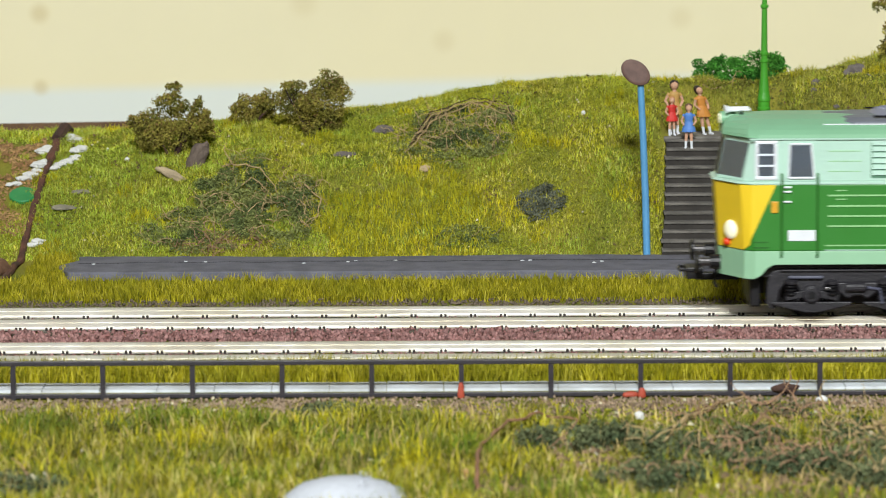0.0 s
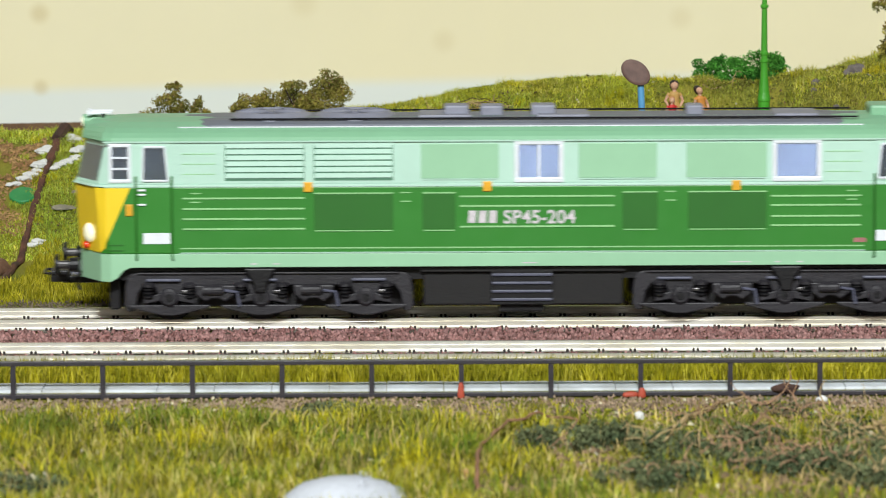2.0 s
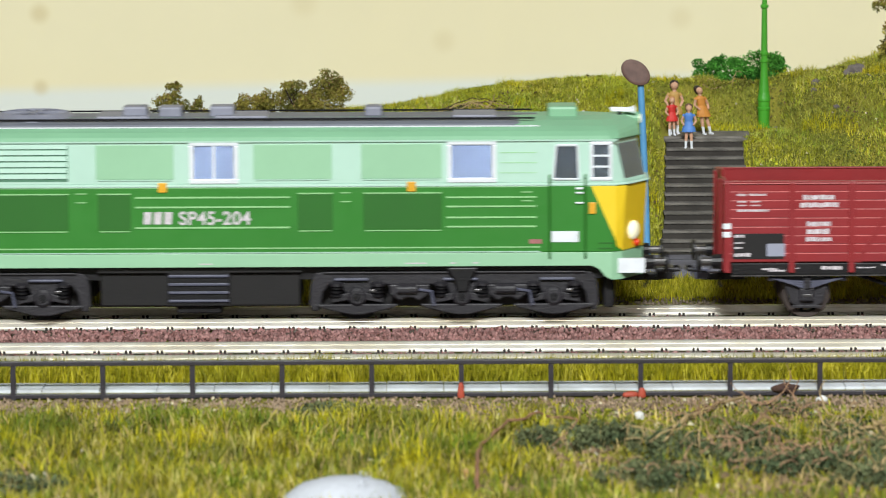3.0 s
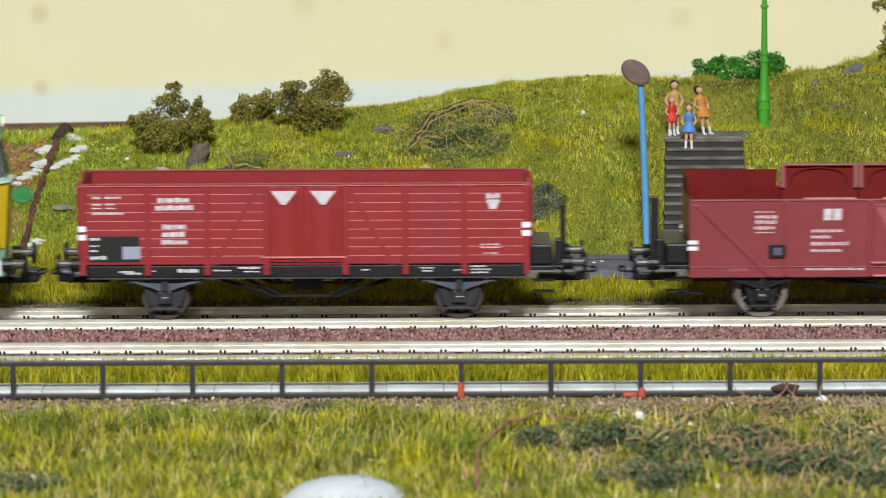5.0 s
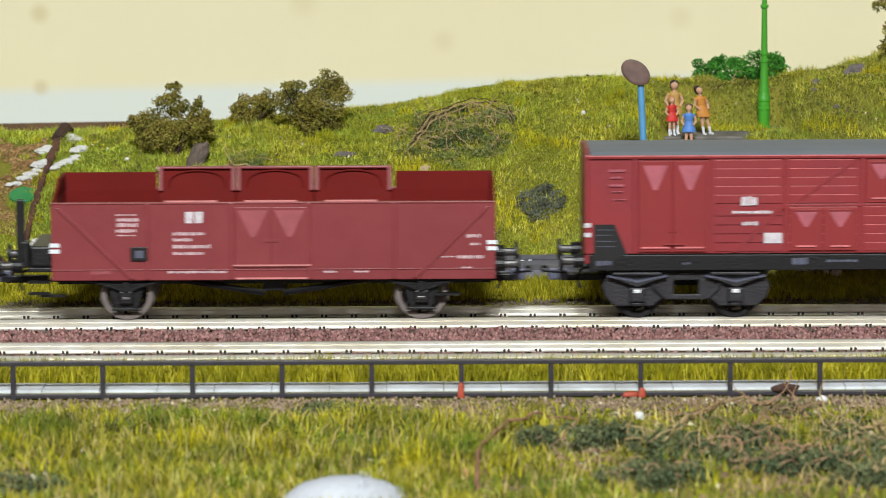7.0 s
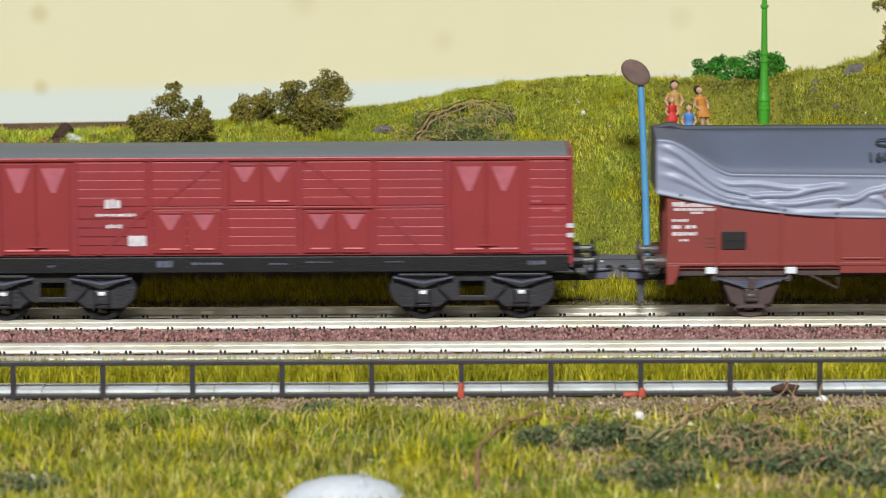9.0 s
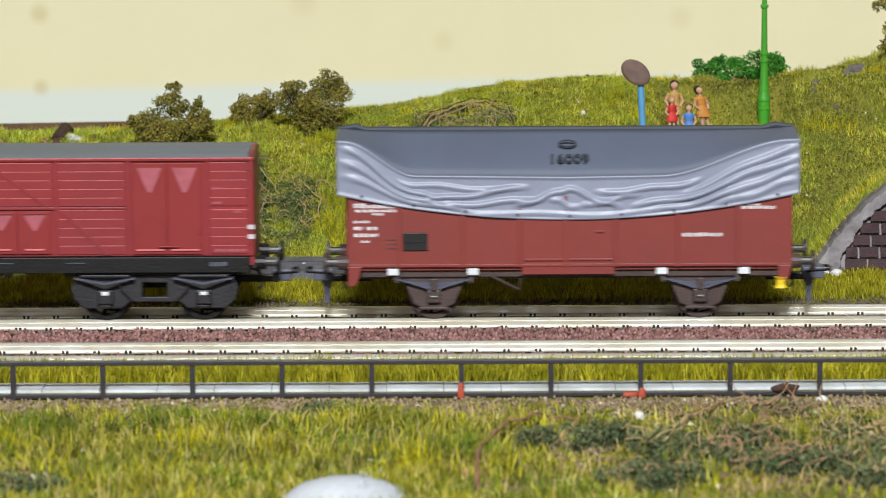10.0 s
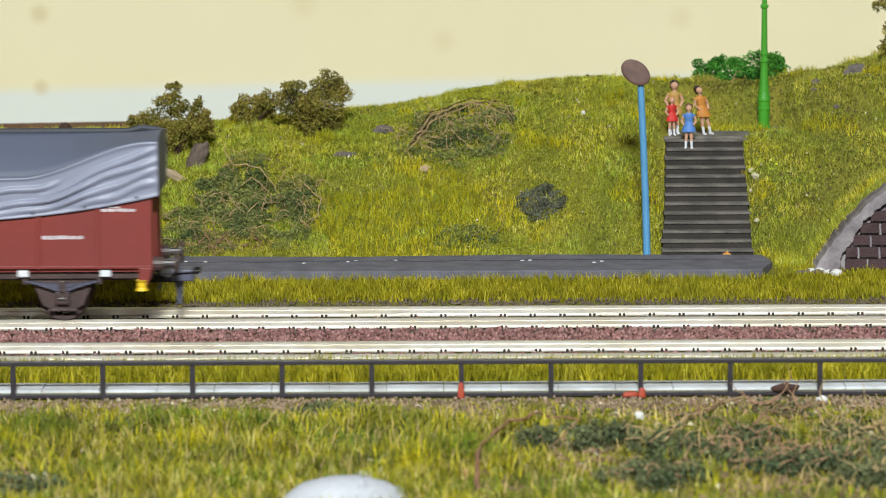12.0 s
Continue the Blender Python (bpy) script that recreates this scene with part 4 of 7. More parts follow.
        part("builder_board", B(*sorted((95.2 * end, 101.3 * end)), -14.2, -13.2, 11.0, 14.3), WHITE, v) if end > 0 else None
    deck = part("roof_deck", loft([(85.5, 11.55, 44.4), (85.3, 11.2, 44.95), (85.0, 8.6, 45.7), (84.5, 3, 46.1)]), GREY_ROOF, v, "grey roof panel", bev=0.1)
    deck.matrix_basis = Matrix.Diagonal((0.911, 1, 1, 1))
    for x in (-57.5, -38.2):
        f = part("roof_fan", lathe(bmesh.new(), [(9.6, 45.2), (9.3, 46.0), (7.8, 46.9), (7.4, 47.0), (7.4, 46.5), (1.5, 46.5), (1.2, 46.9)], x, 0, 30), GREY_FAN, v)
        for k in range(8):
            a = math.pi * k / 8
            part("fan_blade", tube(bmesh.new(), [(x - 7.5 * math.cos(a), -7.5 * math.sin(a), 46.85), (x + 7.5 * math.cos(a), 7.5 * math.sin(a), 46.85)], 0.16, 4), GREY_FAN, f)
    for x, w, h in ((-15.0, 2.8, 48.6), (-6.9, 2.6, 48.5), (4.9, 2.8, 48.6), (39.6, 2.0, 48.4)):
        part("exhaust_box", B(x - w, x + w, -3, 3, 45.6, h - 0.3), GREY_FAN, v, bev=0.5)
    for x, w in ((-17.6, 6), (9.4, 6), (62.7, 5)):
        part("roof_hatch", B(x - w, x + w, -6, 6, 45.2, 46.4), GREY_FAN, v, bev=0.3)
    part("roof_box", B(79.5, 86.3, -5, 5, 45.2, 48.1), ROOF_GREEN, v, "green roof box", bev=0.6)
    for s in (-1, 1):
        part("roof_rail", tube(bmesh.new(), [(-66.5, s * 9.6, 46.0), (76.3, s * 9.6, 46.0)], 0.22, 6), BLACK, v)
        # tank and battery box between the bogies
        panel("fuel_tank", v, -22.8, 22.9, 3.4, 11.2, 3, 9.2, BLACK_BOX, s, bev=0.4)
        panel("tank_lip", v, -23.3, 23.3, 11.2, 12.6, 3, 10.4, BLACK_BOX, s, bev=0.2)
        bx = panel("battery_box", v, -7.3, 6.8, 3.6, 11.6, 9, 4.4, BLACK, s, bev=0.2)
        for k in range(4):
            panel("box_slat", bx, -7.1, 6.6, 4.6 + 1.9 * k, 5.2 + 1.9 * k, 13.4, 0.5, COUPLER, s, bev=0.15)
        panel("tank_foot", v, -5.4, 4.9, 1.8, 3.6, 6, 6, BLACK, s, bev=0.3)
        for c in (-59.8, 59.8):
            bm = bmesh.new()
            prism(bm, [(c - 3.6, 12.4), (c - 1.6, 9.0), (c - 1.2, 6.8), (c + 1.2, 6.8), (c + 1.6, 9.0), (c + 3.6, 12.4)], *sorted((s * 13.4, s * 14.6)))
            part("bolster", bm, BLACK, v, bev=0.3)
    bogie(v, (-80.6, -59.6, -35.8), -90.7, -25.1)
    bogie(v, (35.8, 59.6, 80.6), 25.1, 90.7)
    TRAIN.append((v, 55.7))


# -- goods wagons
FRAME_RIM = mat("brown_wheel_rim", (70, 60, 56), 0.5, 0.2, scale=300, vary=0.2)


def running_gear(v, xs, r, rim, frame_m, z_top, wide=4.6, spring_m=None):
    for x in xs:
        wheelset(v, x, r, rim)
        for s in (-1, 1):
            bm = bmesh.new()
            prism(bm, [(x - wide, z_top), (x + wide, z_top), (x + wide * 0.62, 3.6), (x + 2.2, 2.6), (x - 2.2, 2.6), (x - wide * 0.62, 3.6)], *sorted((s * 10.6, s * 11.3)))
            g = part("axle_guard", bm, frame_m, v, bev=0.12)
            panel("axlebox", g, x - 1.6, x + 1.6, 3.9, 7.0, 11.3, 1.2, frame_m, s, bev=0.35)
            panel("axle_cap", g, x - 0.9, x + 0.9, 5.0, 5.6, 12.5, 0.2, STEEL, s, bev=0.1)
            for k in range(4):
                w = 8.4 - 1.7 * k
                bm = bmesh.new()
                z = 8.3 - 0.45 * k
                prism(bm, [(x - w, z + 0.9), (x - w * 0.5, z + 0.25), (x, z), (x + w * 0.5, z + 0.25), (x + w, z + 0.9), (x + w, z + 1.25), (x + w * 0.5, z + 0.6), (x, z + 0.38), (x - w * 0.5, z + 0.6), (x - w, z + 1.25)], *sorted((s * 11.2, s * 12.7)))
                # A paler spring_m carries the light on the springs in its colour.
                part("leaf_spring", bm, spring_m or frame_m, g)
            for e in (-1, 1):
                part("shackle", prism(bmesh.new(), [(x + e * 7.6, 8.6), (x + e * 9.0, 8.6), (x + e * 9.3, z_top + 0.6), (x + e * 8.0, z_top + 0.6)], *sorted((s * 11.3, s * 12.3))), frame_m, g, bev=0.1)
            panel("tie_bar", g, x - 3.4, x + 3.4, 2.3, 2.9, 11.2, 0.4, frame_m, s, bev=0.1)
            panel("spring_clamp", g, x - 0.8, x + 0.8, 6.8, 9.6, 11.1, 1.8, frame_m, s, bev=0.2)


def brake_stand(v, xe, way, m, out=7.0, thick=1.2, top=26):
    """An open end platform with a hand-brake column."""
    p = part("end_platform", B(*sorted((xe, xe + way * 5.6)), -12, 12, 11.4, 12.4), m, v, bev=0.2)
    part("platform_box", B(*sorted((xe, xe + way * 5.2)), -11, 11, 12.4, 17.2), BLACK, p, bev=0.5)
    part("brake_column", B(*sorted((xe + way * out, xe + way * (out + thick))), -7.6, -6.6, 12, top), BLACK, p, bev=0.3)
    part("column_plate", B(*sorted((xe + way * 5.6, xe + way * 7.4)), -9, -5, 12, 18), BLACK, p, bev=0.3)
    for z in (8.6, 11.2):
        part("foot_step", B(*sorted((xe + way * 0.5, xe + way * 5.5)), -13.6, -11.8, z - 2.2, z - 1.7), BLACK, p)


def open_wagon():
    RED = mat("red_plank_paint", (137, 29, 33), 0.5, scale=60, vary=0.1, bump=0.1, other=(132, 31, 37), island=0.05)
    DEEP = mat("deep_red_paint", (136, 22, 25), 0.5, scale=60, vary=0.1, bump=0.1)
    # Paler red for the strips along planks and top rail.
    EDGE = mat("pale_red_edge", (214, 120, 120), 0.6, scale=300, vary=0.2, bump=0)
    v = thing("open_wagon", label="red planked open goods wagon with black underframe and white markings", category="wagon", group="goods wagons")
    x0, x1, z0, z1 = -51.3, 51.3, 13.1, 31.8
    part("wagon_floor", B(x0 + 0.6, x1 - 0.6, -13.4, 13.4, z0, z0 + 1), DEEP, v)
    sole = part("underframe", B(x0 + 0.4, x1 - 0.4, -11.6, 11.6, 10.6, z0), BLACK, v)
    for s in (-1, 1):
        panel("sole_bar", sole, x0 + 2, x1 - 1, 10.3, 12.9, 12.6, 1.0, BLACK, s, bev=0.15)
        panel("sole_edge", sole, x0 + 2, x1 - 1, 9.95, 10.25, 12.6, 1.15, STEEL, s)
        side = panel("side_wall", v, x0 + 0.5, x1 - 0.5, z0, z1 - 0.3, 12.9, 0.5, DEEP, s)
        n = 9
        for i in range(n):
            a, b = z0 + 0.25 + i * 2.02, z0 + 0.25 + i * 2.02 + 1.78
            for xa, xb in ((x0 + 1.2, -9.1), (8.9, x1 - 1.2)):
                pl = panel("plank", side, xa, xb, a, b, 13.4, 0.42, RED, s)
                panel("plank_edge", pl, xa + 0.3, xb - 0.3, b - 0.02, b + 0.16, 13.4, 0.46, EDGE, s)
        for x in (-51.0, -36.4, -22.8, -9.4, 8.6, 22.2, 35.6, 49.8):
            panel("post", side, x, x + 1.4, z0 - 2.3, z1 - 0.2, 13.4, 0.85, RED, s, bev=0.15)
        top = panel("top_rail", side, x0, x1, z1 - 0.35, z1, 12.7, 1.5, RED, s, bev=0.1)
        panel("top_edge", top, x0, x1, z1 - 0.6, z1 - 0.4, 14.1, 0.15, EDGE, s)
        for a, b in ((-8.9, -0.4), (0.1, 8.5)):
            d = panel("door", side, a, b, z0 + 0.6, z1 - 0.8, 13.4, 0.5, DEEP, s, "deep red double door leaf", bev=0.12)
            c = (a + b) / 2
            for e in (-2.6, 2.6):
                panel("door_rib", d, c + e - 0.5, c + e + 0.5, z0 + 1, z1 - 1.2, 13.9, 0.35, DEEP, s, bev=0.15)
            wedge("white_triangle", d, c - 2.9, c + 2.9, z1 - 1.7, z1 - 4.9, 0.45, 14.3, PRINT, s)
        panel("door_bar", side, -9.9, 9.4, z0 + 1.6, z0 + 2.0, 13.9, 0.6, EDGE, s, bev=0.1)
        for xa, xb in ((-21.2, -9.9), (20.7, 9.4)):
            bm = bmesh.new()
            prism(bm, [(xa, z0), (xa + 1.2, z0), (xb, z1 - 1), (xb - 1.2, z1 - 1)] if xa < xb else [(xa, z0), (xa - 1.2, z0), (xb, z1 - 1), (xb + 1.2, z1 - 1)], *sorted((s * 13.4, s * 13.95)))
            part("diagonal_brace", bm, RED, side)
        for z in (20.9, 19.0):
            panel("end_mark", side, x0 - 0.1, x0 + 1.7, z, z + 1.3, 14.2, 0.12, WHITE, s)
            panel("end_mark", side, x1 - 1.9, x1 + 0.1, z + 0.6, z + 1.9, 14.2, 0.12, WHITE, s)
        pl = panel("black_board", side, -49.1, -37.5, z0 + 0.9, z0 + 6.7, 13.85, 0.15, BLACK_BOX, s)
        bars(pl, -49.1, z0 + 1.2, 14.0, [(0.4, 2.4, 4.6, 0.7), (0.4, 2.0, 3.2, 0.4), (0.4, 3.6, 0.2, 0.9), (0.4, 1.6, 2.0, 0.5)], s=s)
        panel("label_card", pl, -41.4, -37.3, z0 + 1.5, z0 + 4.4, 14.0, 0.1, BLIND, s)
        bars(side, -48.1, 25.2, 13.86, [(0, 2.2, 3.2, 0.55), (2.8, 3.6, 3.2, 0.55), (0, 2, 1.7, 0.4), (3.1, 2, 1.7, 0.4), (0, 2, 0.9, 0.35), (3.1, 2, 0.9, 0.35), (0, 7, -0.4, 0.6)], s=s)
        bars(side, -33.8, 26.0, 13.86, [(0.6, 7.3, 1.5, 1.2), (0, 8.6, -0.3, 1.2)], s=s)
        bars(side, -32.3, 19.0, 13.86, [(0, 5.4, 2.4, 1.2), (0, 5.4, 0.6, 1.3), (-0.2, 5.8, -1.1, 1.1)], s=s)
        bars(side, 40.0, 15.5, 13.86, [(0, 4.4, 2.0, 0.3), (0, 4.4, 1.3, 0.3), (0.6, 3.4, 0, 0.3)], s=s)
        bars(side, 41.3, 26.5, 13.86, [(0, 3.0, 1.6, 1.2)], s=s)
        wedge("shield_mark", side, 41.3, 44.4, 27.9, 25.7, 0.7, 13.86, PRINT, s)
        bars(sole, -42.3, 10.9, 13.6, [(0, 3.4, 0.5, 0.45), (1.4, 4, 0.1, 0.5), (6.5, 1.8, 0.7, 0.35), (13.4, 4.6, 0.5, 0.9), (21.5, 4.0, 0.8, 0.35), (27.2, 4.8, 1.3, 0.5), (28.5, 3.6, 0.5, 0.4)], s=s)
        bars(sole, 13.0, 10.9, 13.6, [(0, 2.0, 0.8, 0.35), (13.2, 3.2, 1.2, 0.35), (13.8, 2.2, 0.5, 0.35), (21, 2, 0.7, 0.3), (24.6, 3.6, 1.5, 0.4), (24.8, 4.4, 0.8, 0.35), (24.8, 4.2, 0.1, 0.35)], s=s)
        panel("truss_rod", sole, -8, 8, 5.2, 5.9, 10, 0.6, BLACK, s)
        for a, b, c, d in ((-22, 10.4, -8, 5.5), (22, 10.4, 8, 5.5), (-15, 10.4, -6, 5.6), (15, 10.4, 6, 5.6)):
            part("truss_rod", tube(bmesh.new(), [(a, s * 10.4, b), (c, s * 10.4, d)], 0.5, 6), BLACK, sole)
        panel("brake_gear", sole, -3, 4, 6.6, 10.4, 6, 3, BLACK, s, bev=0.4)
    for x, w in ((x0, 1), (x1, -1)):
        e = part("end_wall", B(*sorted((x, x + w * 0.8)), -13.3, 13.3, 11, z1 + 0.2), RED, v, bev=0.15)
        bm = bmesh.new()
        prism(bm, [(-6, z1 + 0.1), (6, z1 + 0.1), (3, z1 + 1.4), (-3, z1 + 1.4)], *sorted((x, x + w * 0.8)), "x")
        part("end_crest", bm, RED, e, bev=0.15)
        for y in (-8, 8):
            part("end_post", B(*sorted((x - w * 0.7, x)), y - 0.8, y + 0.8, 11, z1), RED, e, bev=0.15)
    buffers(v, x0, -1, 12.9)
    buffers(v, x1 + 7.4, 1, 12.9)
    brake_stand(v, x1, 1, BLACK)
    coupling(v, x0 + 2, -1, COUPLER, 8)
    coupling(v, x1 + 6, 1, COUPLER, 8)
    running_gear(v, (-32.0, 35.1), 5.3, FRAME_RIM, BOGIE, 10.4, wide=6.0, spring_m=COUPLER)
    TRAIN.append((v, 226.05))


def lidded_wagon():
    ROSE = mat("rose_red_paint", (129, 49, 53), 0.45, scale=50, vary=0.07, bump=0.06, other=(124, 46, 50))
    INNER = mat("oxide_inside", (104, 22, 18), 0.75, spec=0.15, scale=60, vary=0.12, bump=0.1)
    PALE = mat("dusty_rose_print", (158, 78, 84), 0.6, scale=400, vary=0.15, bump=0)
    # Paler rose for door bars, sills and lid lips.
    EDGE = mat("pale_rose_edge", (206, 128, 126), 0.6, scale=300, vary=0.2, bump=0)
    SOFT = mat("faded_white_print", (200, 172, 178), 0.6, scale=600, vary=0.2, bump=0)
    v = thing("lidded_wagon", label="rose-red steel mineral wagon with raised roof lids", category="wagon", group="goods wagons")
    x0, x1, z0, z1 = -50.4, 50.5, 9.7, 27.4
    part("wagon_floor", B(x0 + 0.6, x1 - 0.6, -13.4, 13.4, z0 + 0.4, z0 + 2), INNER, v)
    part("underframe", B(x0 + 1, x1 - 1, -10.4, 10.4, 8.4, z0 + 0.4), BLACK, v)
    for s in (-1, 1):
        side = panel("side_wall", v, x0, x1, z0, z1, 13.0, 0.9, ROSE, s, bev=0.12)
        panel("inner_lining", side, x0 + 0.8, x1 - 0.8, z0 + 1, z1 - 0.3, 12.5, 0.4, INNER, s)
        panel("top_edge", side, x0, x1, z1 - 0.25, z1 + 0.15, 12.8, 1.3, ROSE, s, bev=0.1)
        panel("lower_rail", side, x0, x1, z0 + 2.3, z0 + 2.55, 13.9, 0.25, ROSE, s, bev=0.08)
        for x in (-28.5, -9.3, 8.1, 27.6):
            panel("post", side, x - 0.5, x + 0.5, z0 + 0.2, z1, 13.9, 0.4, ROSE, s, bev=0.15)
        for sg in (-1, 1):
            bm = bmesh.new()
            prism(bm, [(sg * 49.5, z1 - 1), (sg * 48.3, z1 - 1), (sg * 31.6, z0 + 0.4), (sg * 32.8, z0 + 0.4)], *sorted((s * 13.9, s * 14.3)))
            part("diagonal_brace", bm, ROSE, side, bev=0.1)
        d0, d1 = -8.6, 7.8
        c = (d0 + d1) / 2
        for a, b in ((d0, c - 0.15), (c + 0.15, d1)):
            d = panel("door", side, a, b, z0 + 2.8, z1 - 1.0, 13.9, 0.35, ROSE, s, bev=0.12)
            panel("door_latch", d, (c - 1.6 if a < c - 1 else c + 0.3), (c - 0.3 if a < c - 1 else c + 1.6), 18.5, 19.0, 14.25, 0.3, ROSE, s)
            m = (a + b) / 2
            wedge("pale_triangle", d, m - 3.4, m + 3.4, z1 - 1.7, z1 - 7.8, 0.5, 14.25, PALE, s)
        panel("door_bar", side, d0 - 0.6, d1 + 0.8, z0 + 3.2, z0 + 3.6, 14.2, 0.5, EDGE, s, bev=0.1)
        panel("door_sill", side, d0, d1, z0 + 0.2, z0 + 0.6, 13.9, 0.6, EDGE, s, bev=0.1)
        for z in (17.4, 16.0):
            panel("end_mark", side, x0 - 0.4, x0 + 1.9, z, z + 0.9, 13.95, 0.15, WHITE, s)
            panel("end_mark", side, x1 - 1.9, x1 + 0.4, z + 0.3, z + 1.2, 13.95, 0.15, WHITE, s)
        for k in range(2):
            bm = bmesh.new()
            x = -19.9 + k * 2.2
            prism(bm, [(x, 22.8), (x + 1.7, 22.8), (x + 1.9, 25.4), (x, 25.4)], *sorted((s * 13.9, s * 13.98)))
            part("emblem", bm, PRINT, side, "plain white emblem block")
        bars(side, -35.7, 19.5, 13.9, [(0, 4.6, 5.1, 0.3), (0.2, 5, 3.7, 0.9), (0.2, 4.8, 2.5, 0.9), (0, 4.6, 1.2, 0.8), (0.3, 4.2, 0.4, 0.3)], SOFT, s)
        bars(side, -22.8, 14.8, 13.9, [(0, 7.2, 5.2, 0.8), (0, 4.4, 3.8, 0.8), (0, 8.6, 2.2, 0.9), (0, 7.0, 0.7, 0.7)], SOFT, s)
        bars(side, -24.0, 11.3, 13.9, [(0, 13.4, 0, 0.6), (35.4, 3.4, 0, 0.45), (42.4, 3.2, 0, 0.45)], SOFT, s)
        bars(side, -41.5, 11.1, 13.9, [(0, 4.4, 0, 0.9)], PALE, s)
        bars(side, 38.2, 14.4, 13.9, [(0, 3, 0.3, 0.3), (3.6, 6, 0, 0.8), (5.8, 3.2, 4.8, 0.9), (6.6, 2.2, 3.0, 0.7), (4.6, 2.6, -2.2, 0.4)], SOFT, s)
        bx = panel("card_holder", side, -32.4, -28.5, 14.2, 17.4, 13.9, 0.5, BLACK, s, bev=0.15)
        panel("card", bx, -31.4, -29.4, 14.9, 16.6, 14.4, 0.1, COUPLER, s)
        # trussing under the frame
        for sg in (-1, 1):
            part("truss_rod", tube(bmesh.new(), [(sg * 22, s * 10.4, 9.4), (sg * 2.2, s * 10.4, 6.2)], 0.75, 6), BLACK, v)
        panel("truss_post", v, -2.6, 2.6, 6.6, 9.6, 9, 1.2, BLACK, s, bev=0.2)
        for x in (x0 + 3, x1 - 8):
            panel("foot_step", v, x - 6, x, 5.8, 6.3, 11, 2, BLACK, s)
    for x, w in ((x0, 1), (x1, -1)):
        part("end_wall", B(*sorted((x + w * 0.1, x + w * 0.9)), -13, 13, z0, z1), ROSE, v, bev=0.1)
        bm = bmesh.new()
        prism(bm, [(-13.0, z1), (13.6, z1), (13.6, z1 + 3.8), (2, z1 + 3.8)], *sorted((x + w * 0.1, x + w * 0.9)), "x")
        part("end_gable", bm, INNER, v)
    # far roof flaps: low at both ends, three raised lids with arched stiffeners between
    for a, b in ((x0 + 0.6, -28.2), (27.6, x1 - 0.6)):
        bm = bmesh.new()
        prism(bm, [(12.4, z1 - 4), (13.1, z1 - 4), (13.8, z1 + 3.9), (13.0, z1 + 3.9)], a, b, "x")
        part("roof_flap", bm, INNER, v, bev=0.15)
    for k in range(3):
        a = -27.6 + k * 18.2
        b = a + 17.9
        bm = bmesh.new()
        prism(bm, [(10.0, z1 - 4), (10.6, z1 - 4), (12.6, z1 + 4.9), (12.0, z1 + 4.9)], a, b, "x")
        lid = part("roof_lid", bm, INNER, v, "raised oxide-red lid", bev=0.15)
        for e in (a, b - 1.0):
            bm = bmesh.new()
            prism(bm, [(10.0, z1 - 0.2), (10.8, z1 - 0.2), (12.0, z1 + 5.3), (10.9, z1 + 5.3)], e, e + 1.0, "x")
            part("lid_rib", bm, ROSE, lid, bev=0.15)
        c = (a + b) / 2
        pts = [(c - 6.6 * math.cos(math.pi * i / 12), 11.0 + 0.012 * i * (12 - i), z1 + 0.4 + 4.0 * math.sin(math.pi * i / 12) ** 0.6) for i in range(13)]
        part("lid_arch", tube(bmesh.new(), pts, 0.22, 6), INNER, lid)
        part("lid_top", B(a, b, 11.0, 12.8, z1 + 4.8, z1 + 5.4), ROSE, lid, bev=0.2)
        part("lid_lip", B(c - 6, c + 6, -13.6, -12.9, z1 + 0.1, z1 + 0.5), EDGE, lid, bev=0.1)
    buffers(v, x0 - 7.0, -1, 12.6)
    buffers(v, x1, 1, 12.6)
    brake_stand(v, x0, -1, BLACK, 6.6, 2.0, 27.6)
    coupling(v, x0 - 6, -1, COUPLER, 8)
    coupling(v, x1 - 1, 1, COUPLER, 8)
    running_gear(v, (-33.7, 33.6), 5.9, PALE_RIM, BLACK, 9.6, wide=4.6)
    TRAIN.append((v, 363.9))


